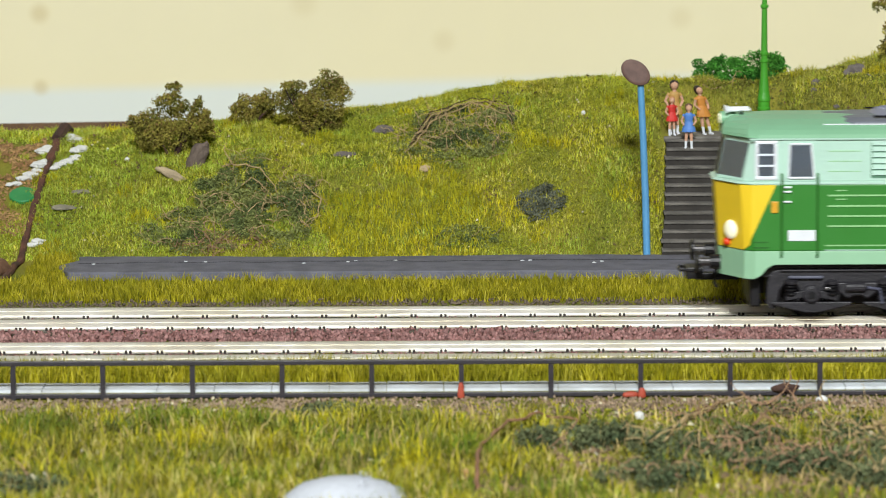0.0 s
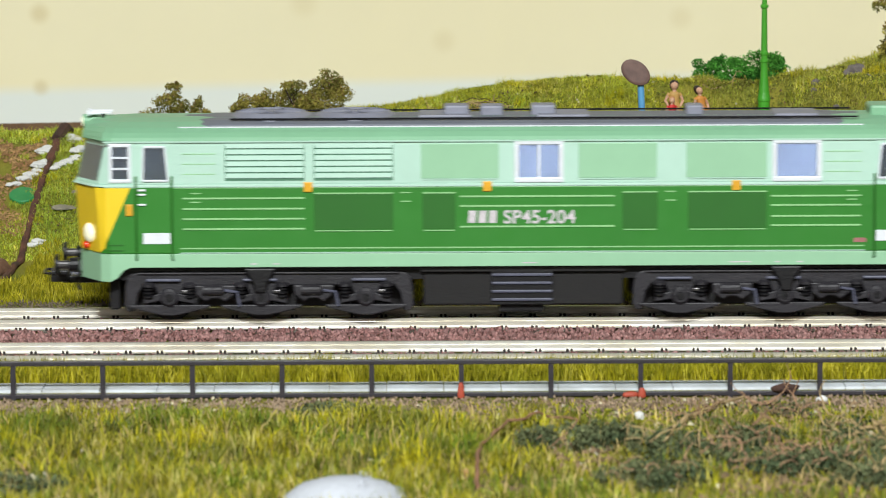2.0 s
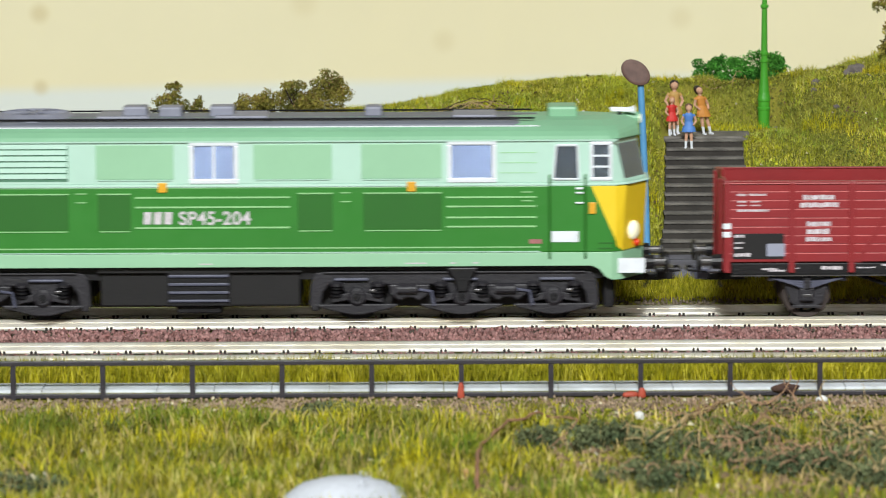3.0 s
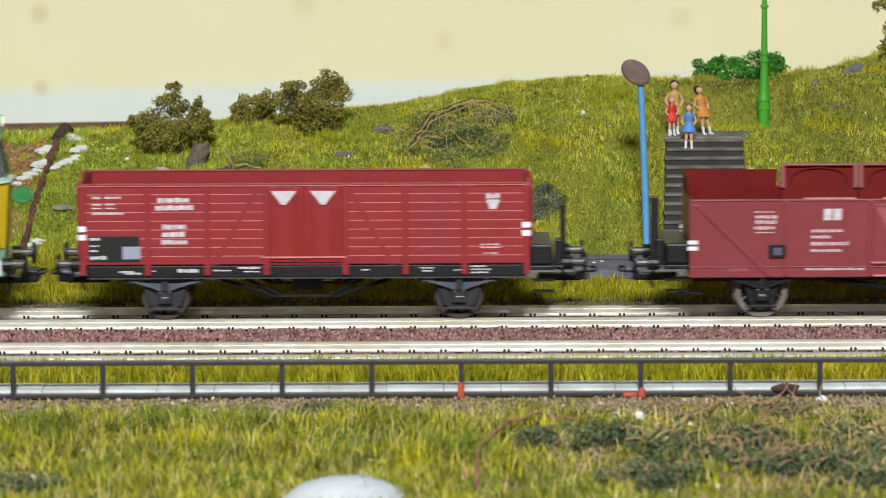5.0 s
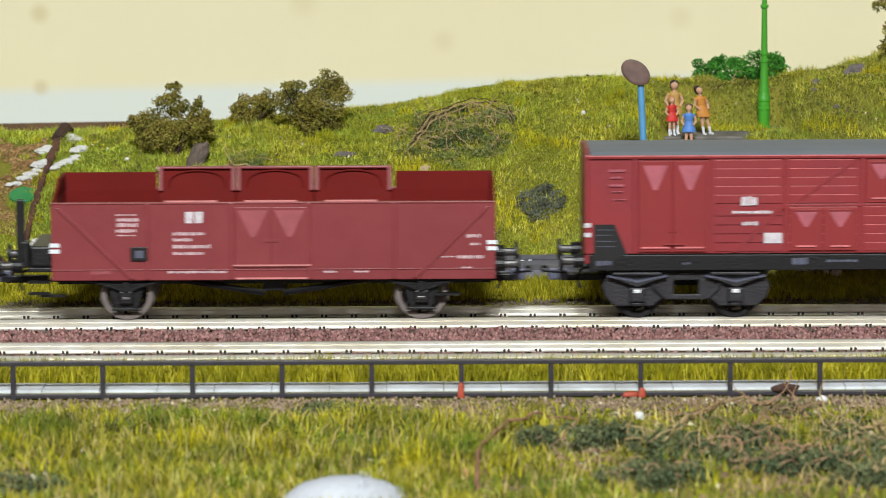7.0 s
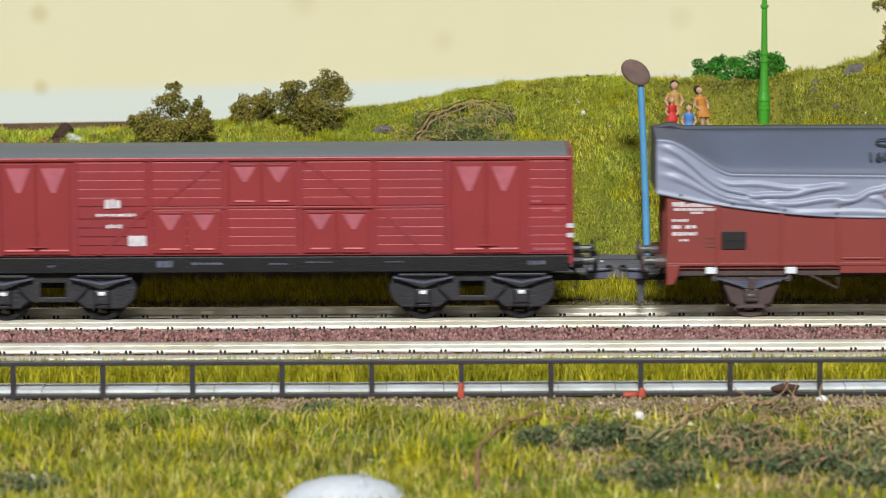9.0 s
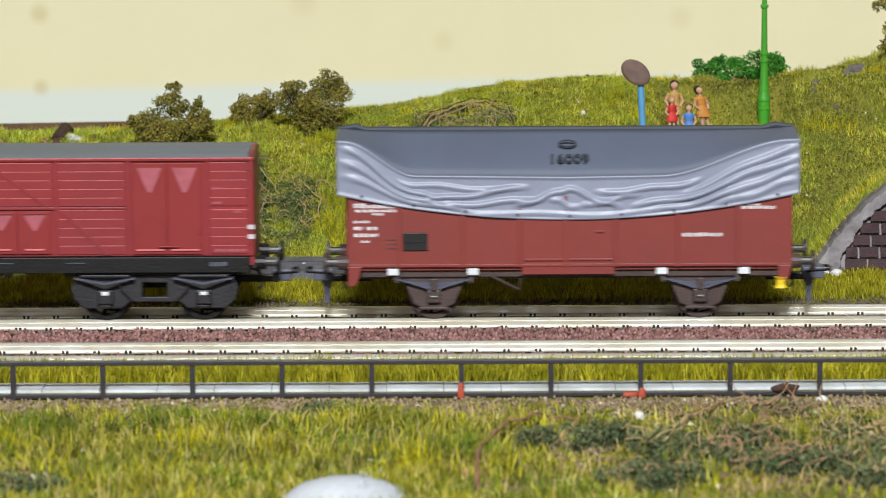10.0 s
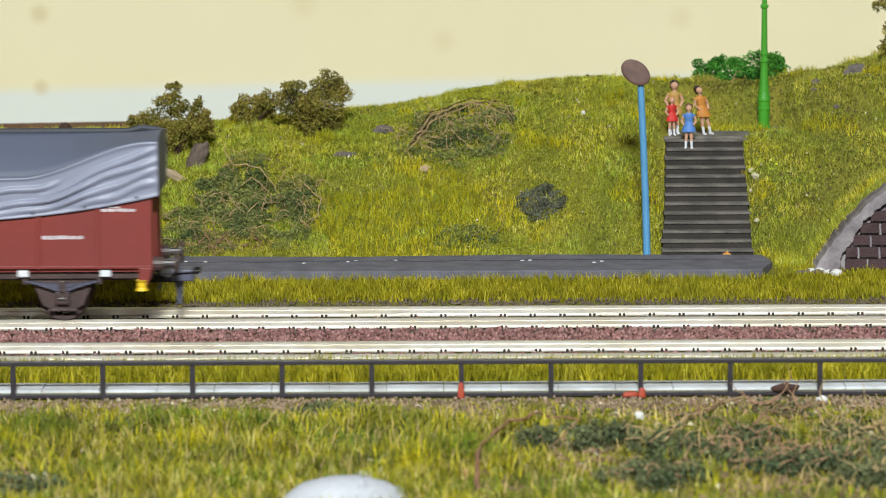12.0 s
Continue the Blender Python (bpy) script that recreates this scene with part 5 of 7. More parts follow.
def van():
    RED = mat("van_red_paint", (137, 39, 44), 0.48, scale=50, vary=0.08, bump=0.08, other=(131, 40, 47), island=0.04)
    DEEP = mat("van_door_red", (136, 33, 36), 0.55, scale=50, vary=0.08, bump=0.08)
    PALE = mat("dusty_pink_print", (170, 86, 98), 0.6, scale=400, vary=0.15, bump=0)
    # Paler red for plank strips, sills and latches.
    EDGE = mat("pale_van_edge", (214, 116, 118), 0.6, scale=300, vary=0.2, bump=0)
    v = thing("covered_van", label="long dark red bogie livestock van with a low grey roof", category="wagon", group="goods wagons")
    x0, x1, z0, z1 = -70.8, 71.0, 15.3, 37.9
    part("body", B(x0 + 0.4, x1 - 0.4, -13.2, 13.2, z0, z1), DEEP, v)
    bm = bmesh.new()
    prism(bm, [(-14.1, z1 - 0.1), (14.1, z1 - 0.1), (12.5, z1 + 0.45), (8, z1 + 0.8), (0, z1 + 1.0), (-8, z1 + 0.8), (-12.5, z1 + 0.45)], x0 + 1.2, x1 - 1.2, "x")
    part("roof", bm, mat("grey_van_roof", (112, 118, 126), 0.7, scale=30, vary=0.06, bump=0.1), v, "grey flat-arched roof")
    ch = part("underframe", B(x0 + 0.6, x1 - 0.6, -11.5, 11.5, 11.6, z0), BLACK, v)
    for s in (-1, 1):
        side = panel("side_wall", v, x0 + 0.6, x1 - 0.6, z0, z1 - 0.5, 13.2, 0.3, RED, s)
        panel("sole_bar", ch, x0 + 1, x1 - 1, 11.4, 15.0, 12.8, 1.1, BLACK, s, bev=0.15)
        top = panel("top_rail", side, x0, x1, z1 - 0.9, z1 - 0.2, 13.4, 0.8, DEEP, s, bev=0.15)
        panel("rail_edge", top, x0 + 0.5, x1 - 0.5, z1 - 0.35, z1 - 0.1, 14.2, 0.12, EDGE, s)
        posts = (x0, -59.9, -42.3, -25.5, -8.2, 8.5, 25.6, 42.0, 59.9, x1 - 1.2)
        for x in posts:
            panel("post", side, x, x + 1.0, z0, z1 - 0.6, 13.5, 0.6, RED, s, bev=0.15)
        # slatted bays
        for a, b, rows in ((-24.6, -8.7, (0, 1)), (-7.5, 8.2, (0,)), (9.5, 25.2, (1,)), (26.5, 41.7, (0, 1)), (-41.5, -26.0, (0, 1)), (60.9, x1 - 1.4, (0, 1))):
            for r in rows:
                za, zb = (z0 + 0.4, z0 + 10.6) if r == 0 else (z0 + 11.4, z1 - 1.2)
                n = 5
                h = (zb - za) / n
                for k in range(n):
                    pl = panel("plank", side, a, b, za + k * h + 0.08, za + (k + 1) * h - 0.12, 13.5, 0.32, RED, s)
                    if a != -41.5 or r == 1:
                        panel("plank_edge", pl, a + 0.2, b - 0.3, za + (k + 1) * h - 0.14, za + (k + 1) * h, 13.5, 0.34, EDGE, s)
        panel("mid_rail", side, -25.5, 41.7, z0 + 10.7, z0 + 11.3, 13.5, 0.6, RED, s, bev=0.12)
        # hinged flaps with pale triangles
        for a, b, za, zb in ((-7.5, 8.2, z0 + 11.5, z1 - 1.3), (-24.6, -8.7, z0 + 0.6, z0 + 10.4), (9.5, 25.2, z0 + 0.6, z0 + 10.4)):
            m = (a + b) / 2
            for p, q in ((a + 0.4, m - 0.15), (m + 0.15, b - 0.4)):
                f = panel("flap", side, p, q, za, zb, 13.8, 0.35, DEEP, s, bev=0.12)
                c = (p + q) / 2
                panel("flap_head", f, c - 2.7, c + 2.7, zb - 0.75, zb - 0.3, 14.15, 0.3, DEEP, s, bev=0.1)
                wedge("pale_triangle", f, c - 2.5, c + 2.5, zb - 0.9, zb - 4.4, 0.4, 14.16, PALE, s)
                panel("flap_latch", f, c - 2.2, c + 2.2, za + 0.8, za + 1.2, 14.15, 0.35, EDGE, s, bev=0.1)
        for a, b in ((-58.9, -42.8), (43.2, 59.4)):
            m = (a + b) / 2
            for p, q in ((a + 0.3, m - 0.15), (m + 0.15, b - 0.3)):
                d = panel("door", side, p, q, z0 + 0.4, z1 - 1.3, 13.5, 0.6, DEEP, s, "red sliding door leaf", bev=0.15)
                c = (p + q) / 2
                wedge("pale_triangle", d, c - 2.8, c + 2.8, z1 - 2.4, z1 - 8.0, 0.5, 14.1, PALE, s)
                panel("door_sill", d, c - 3.2, c + 3.2, z0 + 1.2, z0 + 1.6, 14.1, 0.4, EDGE, s, bev=0.1)
                for e in (-3.2, 3.2):
                    panel("hinge", d, c + e - 0.3, c + e + 0.3, z0 + 5, z0 + 6, 14.1, 0.3, DEEP, s)
            panel("door_latch", side, m - 2, m + 2.6, z0 + 2.0, z0 + 2.4, 14.15, 0.6, DEEP, s, bev=0.12)
        for a, b in ((-36.8, -26.0), (37.5, 27.0)):
            bm = bmesh.new()
            w = 0.6 if a < b else -0.6
            prism(bm, [(a - w, z0 + 0.3), (a + w, z0 + 0.3), (b + w, z0 + 10.5), (b - w, z0 + 10.5)], *sorted((s * 13.8, s * 14.1)))
            part("diagonal_brace", bm, RED, side)
        for a, b in ((-23.3, -9.1), (23.9, 10.2)):
            bm = bmesh.new()
            w = 0.6 if a < b else -0.6
            prism(bm, [(a - w, z0 + 11.4), (a + w, z0 + 11.4), (b + w, z1 - 1.2), (b - w, z1 - 1.2)], *sorted((s * 13.8, s * 14.1)))
            part("diagonal_brace", bm, RED, side)
        bars(side, -65.3, 26.8, 13.95, [(0, 3.6, 7.2, 0.7), (0.4, 2.6, 5.7, 0.5), (0, 3.4, 3.9, 0.6), (0.5, 2.8, 2.6, 0.3), (0.8, 3.0, 0.8, 0.25)], PALE, s)
        bars(side, -35.9, 25.7, 13.95, [(0.6, 3.8, 0.4, 2.3), (-1.4, 9, -1.3, 0.7), (0.8, 3.6, -4.0, 0.9)], PRINT, s)
        panel("label_card", side, -30.1, -26.0, 17.6, 20.0, 14.0, 0.1, PRINT, s)
        bm = bmesh.new()
        prism(bm, [(-68.7, 11.6), (-61.2, 15.2), (-64.0, 22.0), (-68.7, 22.0)], *sorted((s * 13.6, s * 13.95)))
        bb = part("black_board", bm, BLACK_BOX, side)
        bars(bb, -68.4, 16.5, 13.95, [(0.3, 4.0, 4.2, 0.2), (0.3, 3.6, 3.0, 0.2), (0.3, 4.2, 1.6, 0.2), (0.3, 4.4, 0.4, 0.2)], COUPLER, s)
        for x in (x0 - 0.1, x1 - 1.5):
            for z in (21.4, 19.2):
                panel("end_mark", side, x, x + 1.6, z, z + 1.0, 14.1, 0.12, PRINT, s)
        bars(side, 61.6, 25, 13.95, [(0, 2.2, 5.4, 0.7), (0, 2.0, 2.2, 0.5), (4.8, 1.6, 0, 0.8), (0.4, 7.2, -8.8, 0.7)], PALE, s)
        bars(ch, -68.3, 12.6, 13.9, [(0.1, 3.6, 0, 1.2), (19.8, 1.6, 0.2, 0.5), (44.6, 3.6, 0, 1.8), (52.5, 7, 0.6, 0.6), (70.2, 4.0, 0.6, 0.4), (78.4, 6.0, 1.0, 0.3), (96.5, 4.6, 1.0, 0.25), (129, 4, 0.3, 1.0)], COUPLER, s)
        # diamond bogie side frames
        for c in (-47.6, 48.0):
            for e in (-11.2, 11.2):
                panel("axlebox", v, c + e - 1.8, c + e + 1.8, 4.0, 7.4, 11.6, 1.8, BOGIE, s, bev=0.4)
                panel("axle_cap", v, c + e - 0.8, c + e + 0.8, 6.2, 7.0, 13.4, 0.25, CHROME, s, bev=0.1)
                for k in range(3):
                    w = 6.8 - 1.7 * k
                    bm = bmesh.new()
                    z = 8.6 - 0.5 * k
                    prism(bm, [(c + e - w, z + 1.3), (c + e, z), (c + e + w, z + 1.3), (c + e + w, z + 1.7), (c + e, z + 0.5), (c + e - w, z + 1.7)], *sorted((s * 12, s * 13.6)))
                    # Top leaf paler than those below, its highlight put into the colour.
                    part("leaf_spring", bm, COUPLER if k == 0 else BOGIE, v)
            fr = panel("bogie_frame", v, c - 3.0, c + 3.0, 8.9, 10.6, 10.6, 1.0, BOGIE, s, bev=0.15)
            panel("bolster", fr, c - 5.0, c + 5.0, 4.4, 5.6, 10.7, 1.0, BOGIE, s, bev=0.2)
            for e in (-1, 1):
                bm = bmesh.new()
                prism(bm, [(c + e * q, z) for q, z in ((2.8, 4.5), (2.8, 10.6), (14.8, 10.6), (18.2, 9.4), (19.2, 7.6), (18.4, 5.0), (16.2, 2.9), (7.6, 2.9), (5.6, 4.5))], *sorted((s * 10.5, s * 11.7)))
                part("frame_half", bm, BOGIE, fr, bev=0.25)
                bm = bmesh.new()
                tube(bm, [(c + e * 5.0, s * 12.0, 4.8), (c + e * 7.4, s * 12.2, 7.2), (c + e * 8.0, s * 12.0, 9.8)], 0.4, 6)
                part("guide_rod", bm, BOGIE, fr)
                panel("spring_seat", fr, c + e * 11.2 - 5.6, c + e * 11.2 + 5.6, 10.2, 10.9, 11.6, 1.6, BOGIE, s, bev=0.2)
                panel("axle_slot", fr, c + e * 11.2 - 1.3, c + e * 11.2 + 1.3, 3.1, 3.8, 11.7, 1.2, BLACK_BOX, s, bev=0.1)
            panel("frame_rib", fr, c - 18, c + 18, 10.7, 11.2, 11.5, 0.9, BLACK, s, bev=0.12)
    for x, w in ((x0, 1), (x1, -1)):
        bm = bmesh.new()
        prism(bm, [(-13.6, 13), (13.6, 13), (13.6, z1), (8, z1 + 1.0), (0, z1 + 1.4), (-8, z1 + 1.0), (-13.6, z1)], *sorted((x, x + w * 1.1)), "x")
        part("end_wall", bm, RED, v, bev=0.2)
        buffers(v, x, -w, 13.2)
        coupling(v, x + w * 1, -w, COUPLER, 9)
    for x in (-58.6, -36.4, 36.8, 59.1):
        wheelset(v, x, 5.3, BLACK)
    TRAIN.append((v, 505.5))


def sheeted_wagon():
    RUST = mat("rust_red_paint", (130, 50, 44), 0.5, scale=50, vary=0.08, bump=0.08, other=(124, 50, 46))
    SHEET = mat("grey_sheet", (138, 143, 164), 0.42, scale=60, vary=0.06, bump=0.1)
    # Same sheet as the skirt; the top's shade is put into its colour.
    SHEET_TOP = mat("shaded_grey_sheet", (92, 99, 118), 0.65, scale=40, vary=0.06, bump=0.08)
    MARK = mat("dark_number", (48, 52, 60), 0.6)
    FRAME = mat("brown_black_frame", (76, 60, 58), 0.5, scale=200, vary=0.25, bump=0.2)
    v = thing("sheeted_wagon", label="rust-red open wagon under a folded grey tarpaulin", category="wagon", group="goods wagons")
    x0, x1, z0, z1 = -50.4, 50.5, 12.6, 28.8
    part("wagon_floor", B(x0 + 0.5, x1 - 0.5, -13, 13, z0 - 1, z0), RUST, v)
    part("underframe", B(x0 + 0.5, x1 - 0.5, -10.8, 10.8, 9.4, z0 - 1), FRAME, v)
    for s in (-1, 1):
        side = panel("side_wall", v, x0, x1, z0, z1, 12.6, 0.8, RUST, s, bev=0.1)
        panel("bottom_rail", side, x0, x1, z0 - 0.2, z0 + 0.5, 13.4, 0.5, RUST, s, bev=0.12)
        for x in (-38.7, -24.3, -11.4, -0.9, 10.4, 24.6, 38.2):
            panel("post", side, x - 0.5, x + 0.5, z0 - 0.3, z1, 13.4, 0.55, RUST, s, bev=0.15)
        d = panel("door", side, -10.9, 10.2, z0 - 2.0, z1 - 4, 13.4, 0.3, RUST, s, bev=0.12)
        for a, b in ((-10.4, -1.2), (-0.4, 9.6)):
            panel("door_bar", d, a, b, z0 + 1.2, z0 + 1.7, 13.7, 0.4, RUST, s, bev=0.12)
        panel("door_latch", d, 5.8, 7.8, 20.2, 20.7, 13.7, 0.4, RUST, s, bev=0.1)
        for x in (-50.4, 47.4):
            bm = bmesh.new()
            prism(bm, [(x, z0), (x + 3.1, z0), (x + 2.6, z0 - 2.4), (x + 1.7, z0 - 4.4), (x, z0 - 4.6)], *sorted((s * 12.9, s * 14.0)))
            part("corner_bracket", bm, RUST, side, bev=0.15)
        bars(side, -49.1, 20.0, 13.42, [(0, 2.8, 5.9, 1.2), (3.0, 6.6, 5.9, 0.9), (0.4, 9.4, 5.0, 0.7), (4.2, 2.6, 4.3, 0.6), (0, 3.6, 2.5, 0.7), (0, 2.0, 0.9, 0.9), (3.0, 2.4, 0.9, 0.9), (0, 5.6, -0.7, 0.9), (1.6, 2.4, -2.0, 0.6)], s=s)
        bars(side, 25.5, 19.1, 13.42, [(0, 9.6, 0, 1.0)], s=s)
        bars(side, 39.0, 25.4, 13.42, [(0, 7.8, 0, 0.8), (1.4, 3.0, 0.8, 0.5)], s=s)
        for z in (16.6, 17.6, 18.6):
            panel("slot", side, -41.8, -39.0, z, z + 0.2, 13.42, 0.1, FRAME, s)
        nb = panel("notice_board", side, -37.9, -32.3, 16.2, 20.3, 13.4, 0.4, BLACK_BOX, s, bev=0.12)
        panel("notice_rim", nb, -37.7, -32.5, 18.0, 18.25, 13.8, 0.08, BLACK, s)
        for x in (-40.2, -22.0, 21.0, 39.7):
            panel("tie_bracket", v, x - 1.3, x + 1.3, 10.4, 12.2, 12.0, 1.2, CHROME, s, bev=0.25)
        panel("sole_bar", v, x0 + 3, x1 - 3, 9.9, 11.4, 11.2, 0.9, FRAME, s, bev=0.12)
        part("brake_lever", tube(bmesh.new(), [(-18, s * 12.4, 10.2), (-11.4, s * 12.6, 7.0), (-11.2, s * 12.6, 9.6)], 0.35, 6), FRAME, v)
        part("yellow_tag", tube(bmesh.new(), [(48.0, s * 13.6, 7.4), (48.0, s * 13.6, 8.1), (48.0, s * 13.6, 9.2), (48.0, s * 13.6, 9.8)], [1.5, 1.1, 1.1, 1.5], 12), YELLOW, v, "yellow tail lamp bracket")
    for x, w in ((x0, 1), (x1, -1)):
        part("end_wall", B(*sorted((x, x + w * 0.7)), -12.7, 12.7, z0 - 1, z1 + 1), RUST, v, bev=0.1)
        for y in (-7, 7):
            part("end_post", B(*sorted((x - w * 0.6, x)), y - 0.7, y + 0.7, z0 - 1, z1), RUST, v, bev=0.12)
        buffers(v, x, -w, 13.0, FRAME)
        coupling(v, x + w, -w, COUPLER, 9.5, hang=True)
    # the tarpaulin: a hanging, creased skirt and a tent-like top
    xa, xb = -52.8, 52.1
    half = (xb - xa) / 2

    def lines(x):
        u = abs(x) / half
        a, b = (0.66, 0.97) if x < 0 else (0.4, 0.96)
        t = min(1.0, max(0.0, (u - a) / (b - a)))
        up = 33.0 + 0.7 * u + 7.7 * t * t * (3 - 2 * t)
        low = 23.2 + 5.8 * u ** 2.0
        return low, min(up, 41.5)

    def crease(x, f):
        # ridges run in straight strokes: start (u, f), end (u, f), height
        u = x / half
        k = 0.0
        for u0, f0, u1, f1, amp in ((-0.97, 0.88, -0.58, 0.38, 0.8), (-0.97, 0.62, -0.56, 0.2, 0.7), (-0.95, 0.36, -0.45, 0.1, 0.6), (-0.72, 0.72, -0.3, 0.66, 0.5), (-0.6, 0.34, -0.2, 0.74, 0.8),
                                    (-0.52, 0.22, -0.12, 0.48, 0.7), (-0.22, 0.3, 0.0, 0.72, 0.8), (0.0, 0.72, 0.22, 0.26, 0.8), (-0.08, 0.5, 0.04, 0.26, 0.5), (0.06, 0.3, 0.3, 0.55, 0.6), (0.14, 0.62, 0.55, 0.72, 0.7),
                                    (0.3, 0.3, 0.72, 0.46, 0.7), (0.38, 0.14, 0.76, 0.28, 0.5), (0.52, 0.5, 0.99, 0.86, 0.8), (0.48, 0.36, 0.99, 0.66, 0.8), (0.58, 0.22, 0.99, 0.46, 0.7), (0.66, 0.1, 0.99, 0.26, 0.6), (-0.4, 0.1, 0.36, 0.12, 0.4)):
            t = (u - u0) / (u1 - u0)
            if -0.1 < t < 1.1:
                mid = f0 + (f1 - f0) * t + 0.03 * math.sin(9 * t + 20 * u0)
                q = (f - mid) / 0.085
                k += 0.95 * amp * max(0.0, 1 - abs(q)) * min(1, max(0, (t + 0.1) * 5), max(0, (1.1 - t) * 5))
        k += 0.5 * math.exp(-((f - 1) / 0.05) ** 2) + 0.3 * math.exp(-(f / 0.05) ** 2)
        return k
    nx, nf = 220, 34
    for s in (-1, 1):
        bm = bmesh.new()
        rows = []
        for i in range(nx + 1):
            x = -half + 2 * half * i / nx
            low, up = lines(x)
            rows.append([bm.verts.new((x + (xa + xb) / 2, s * (13.7 + crease(x, j / nf)), low + (up - low) * j / nf)) for j in range(nf + 1)])
        for a, b in zip(rows, rows[1:]):
            for j in range(nf):
                bm.faces.new((a[j], b[j], b[j + 1], a[j + 1]))
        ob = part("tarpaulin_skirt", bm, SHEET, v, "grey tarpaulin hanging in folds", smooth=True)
        mod = ob.modifiers.new("thick", "SOLIDIFY")
        mod.thickness, mod.offset = 0.0005, 0
        bm = bmesh.new()
        rows = []
        for i in range(nx + 1):
            x = -half + 2 * half * i / nx
            low, up = lines(x)
            ridge = 42.2 + 0.5 * max(0, (abs(x) / half - 0.86) / 0.14)
            rows.append([bm.verts.new((x + (xa + xb) / 2, s * (13.6 - 13.2 * (j / 8)), up - 0.2 + (ridge - up + 0.2) * (j / 8) ** 0.8)) for j in range(9)])
        for a, b in zip(rows, rows[1:]):
            for j in range(8):
                bm.faces.new((a[j], b[j], b[j + 1], a[j + 1]))
        top = part("tarpaulin_top", bm, SHEET_TOP, v, "grey tarpaulin top, shaded by a darker colour", smooth=True)
        mod = top.modifiers.new("thick", "SOLIDIFY")
        mod.thickness, mod.offset = 0.0005, 0
        for k in range(9):
            x = -half * 0.9 + half * 0.225 * k
            part("eyelet", tube(bmesh.new(), [(x, s * 13.9, lines(x)[0] + 0.9), (x, s * 14.5, lines(x)[0] + 0.9)], 0.3, 8), MARK, ob)
    part("ridge_seam", tube(bmesh.new(), [(xa + 0.3, 0, 42.5), (xa + 4, 0, 43.2), (xa + 6.5, 0, 42.4), (xb - 7.5, 0, 42.4), (xb - 4.5, 0, 43.2), (xb - 0.3, 0, 42.6)], 0.75, 8), mat("dark_ridge", (66, 70, 78), 0.7, scale=60), v)
    # number and emblem on the sloping top
    lettering("16009", 3.6, -4.8, 36.1, 12.05, MARK, v, -1, 1.05, 42)
    em = bmesh.new()
    tube(em, [(1.9 * math.cos(2 * math.pi * k / 20), 0, 1.0 * math.sin(2 * math.pi * k / 20)) for k in range(21)], 0.24, 6)
    e = part("emblem_ring", em, MARK, v)
    e.matrix_basis = pose(-0.3 * MM, -6.9 * MM, 39.8 * MM, -48, 0, 0)
    for x in (xa + 0.3, xb - 0.3):
        bm = bmesh.new()
        prism(bm, [(-13.6, 29), (13.6, 29), (13.6, 41.2), (0.4, 42.8), (-0.4, 42.8), (-13.6, 41.2)], x - 0.25, x + 0.25, "x")
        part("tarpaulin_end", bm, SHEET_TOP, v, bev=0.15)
    running_gear(v, (-30.9, 29.8), 5.3, FRAME, FRAME, 10.0, wide=7.4, spring_m=COUPLER)
    TRAIN.append((v, 648.1))


# ---------------------------------------------------------------- plants and scenery
OLIVE = mat("olive_foliage", (146, 136, 62), 0.85, scale=150, other=(108, 108, 50), vary=0.25, bump=0, spec=0.15, island=0.5)
RUSSET = mat("russet_foliage", (136, 110, 66), 0.85, scale=150, vary=0.25, bump=0, spec=0.15, island=0.5)
BRIGHT = mat("bright_green_foliage", (78, 146, 52), 0.8, scale=150, other=(54, 114, 40), vary=0.25, bump=0, spec=0.2, island=0.45)
LICHEN = mat("grey_green_lichen", (132, 138, 80), 0.9, scale=110, other=(88, 102, 62), vary=0.25, bump=0, spec=0.1, island=0.45)
TWIG = mat("dry_twig", (188, 162, 116), 0.85, scale=300, vary=0.3, bump=0.4)
RED_TWIG = mat("brown_dry_twig", (168, 132, 102), 0.85, scale=300, vary=0.3, bump=0.4)
DARK_TWIG = mat("dark_twig", (74, 50, 40), 0.85, scale=300, vary=0.35, bump=0.6, other=(56, 38, 32))
TAN = mat("tan_soil", (176, 140, 92), 0.95, scale=150, vary=0.3, bump=0.6, island=0.4, other=(150, 112, 72))
CRUMB = mat("turf_crumb", (156, 156, 46), 0.9, scale=50, other=(118, 128, 46), vary=0.25, bump=0, spec=0.1, island=0.38)
PALE_CRUMB = mat("pale_crumb", (206, 198, 168), 0.9, scale=200, vary=0.2, island=0.4)
PALE_STONE = mat("pale_grey_stone", (150, 144, 126), 0.9, scale=200, vary=0.25, bump=0.7)
WHITE_STONE = mat("white_stone", (222, 222, 220), 0.85, scale=150, vary=0.15, bump=0.5)


def gz(x, y):
    return float(ground_z(x, y))


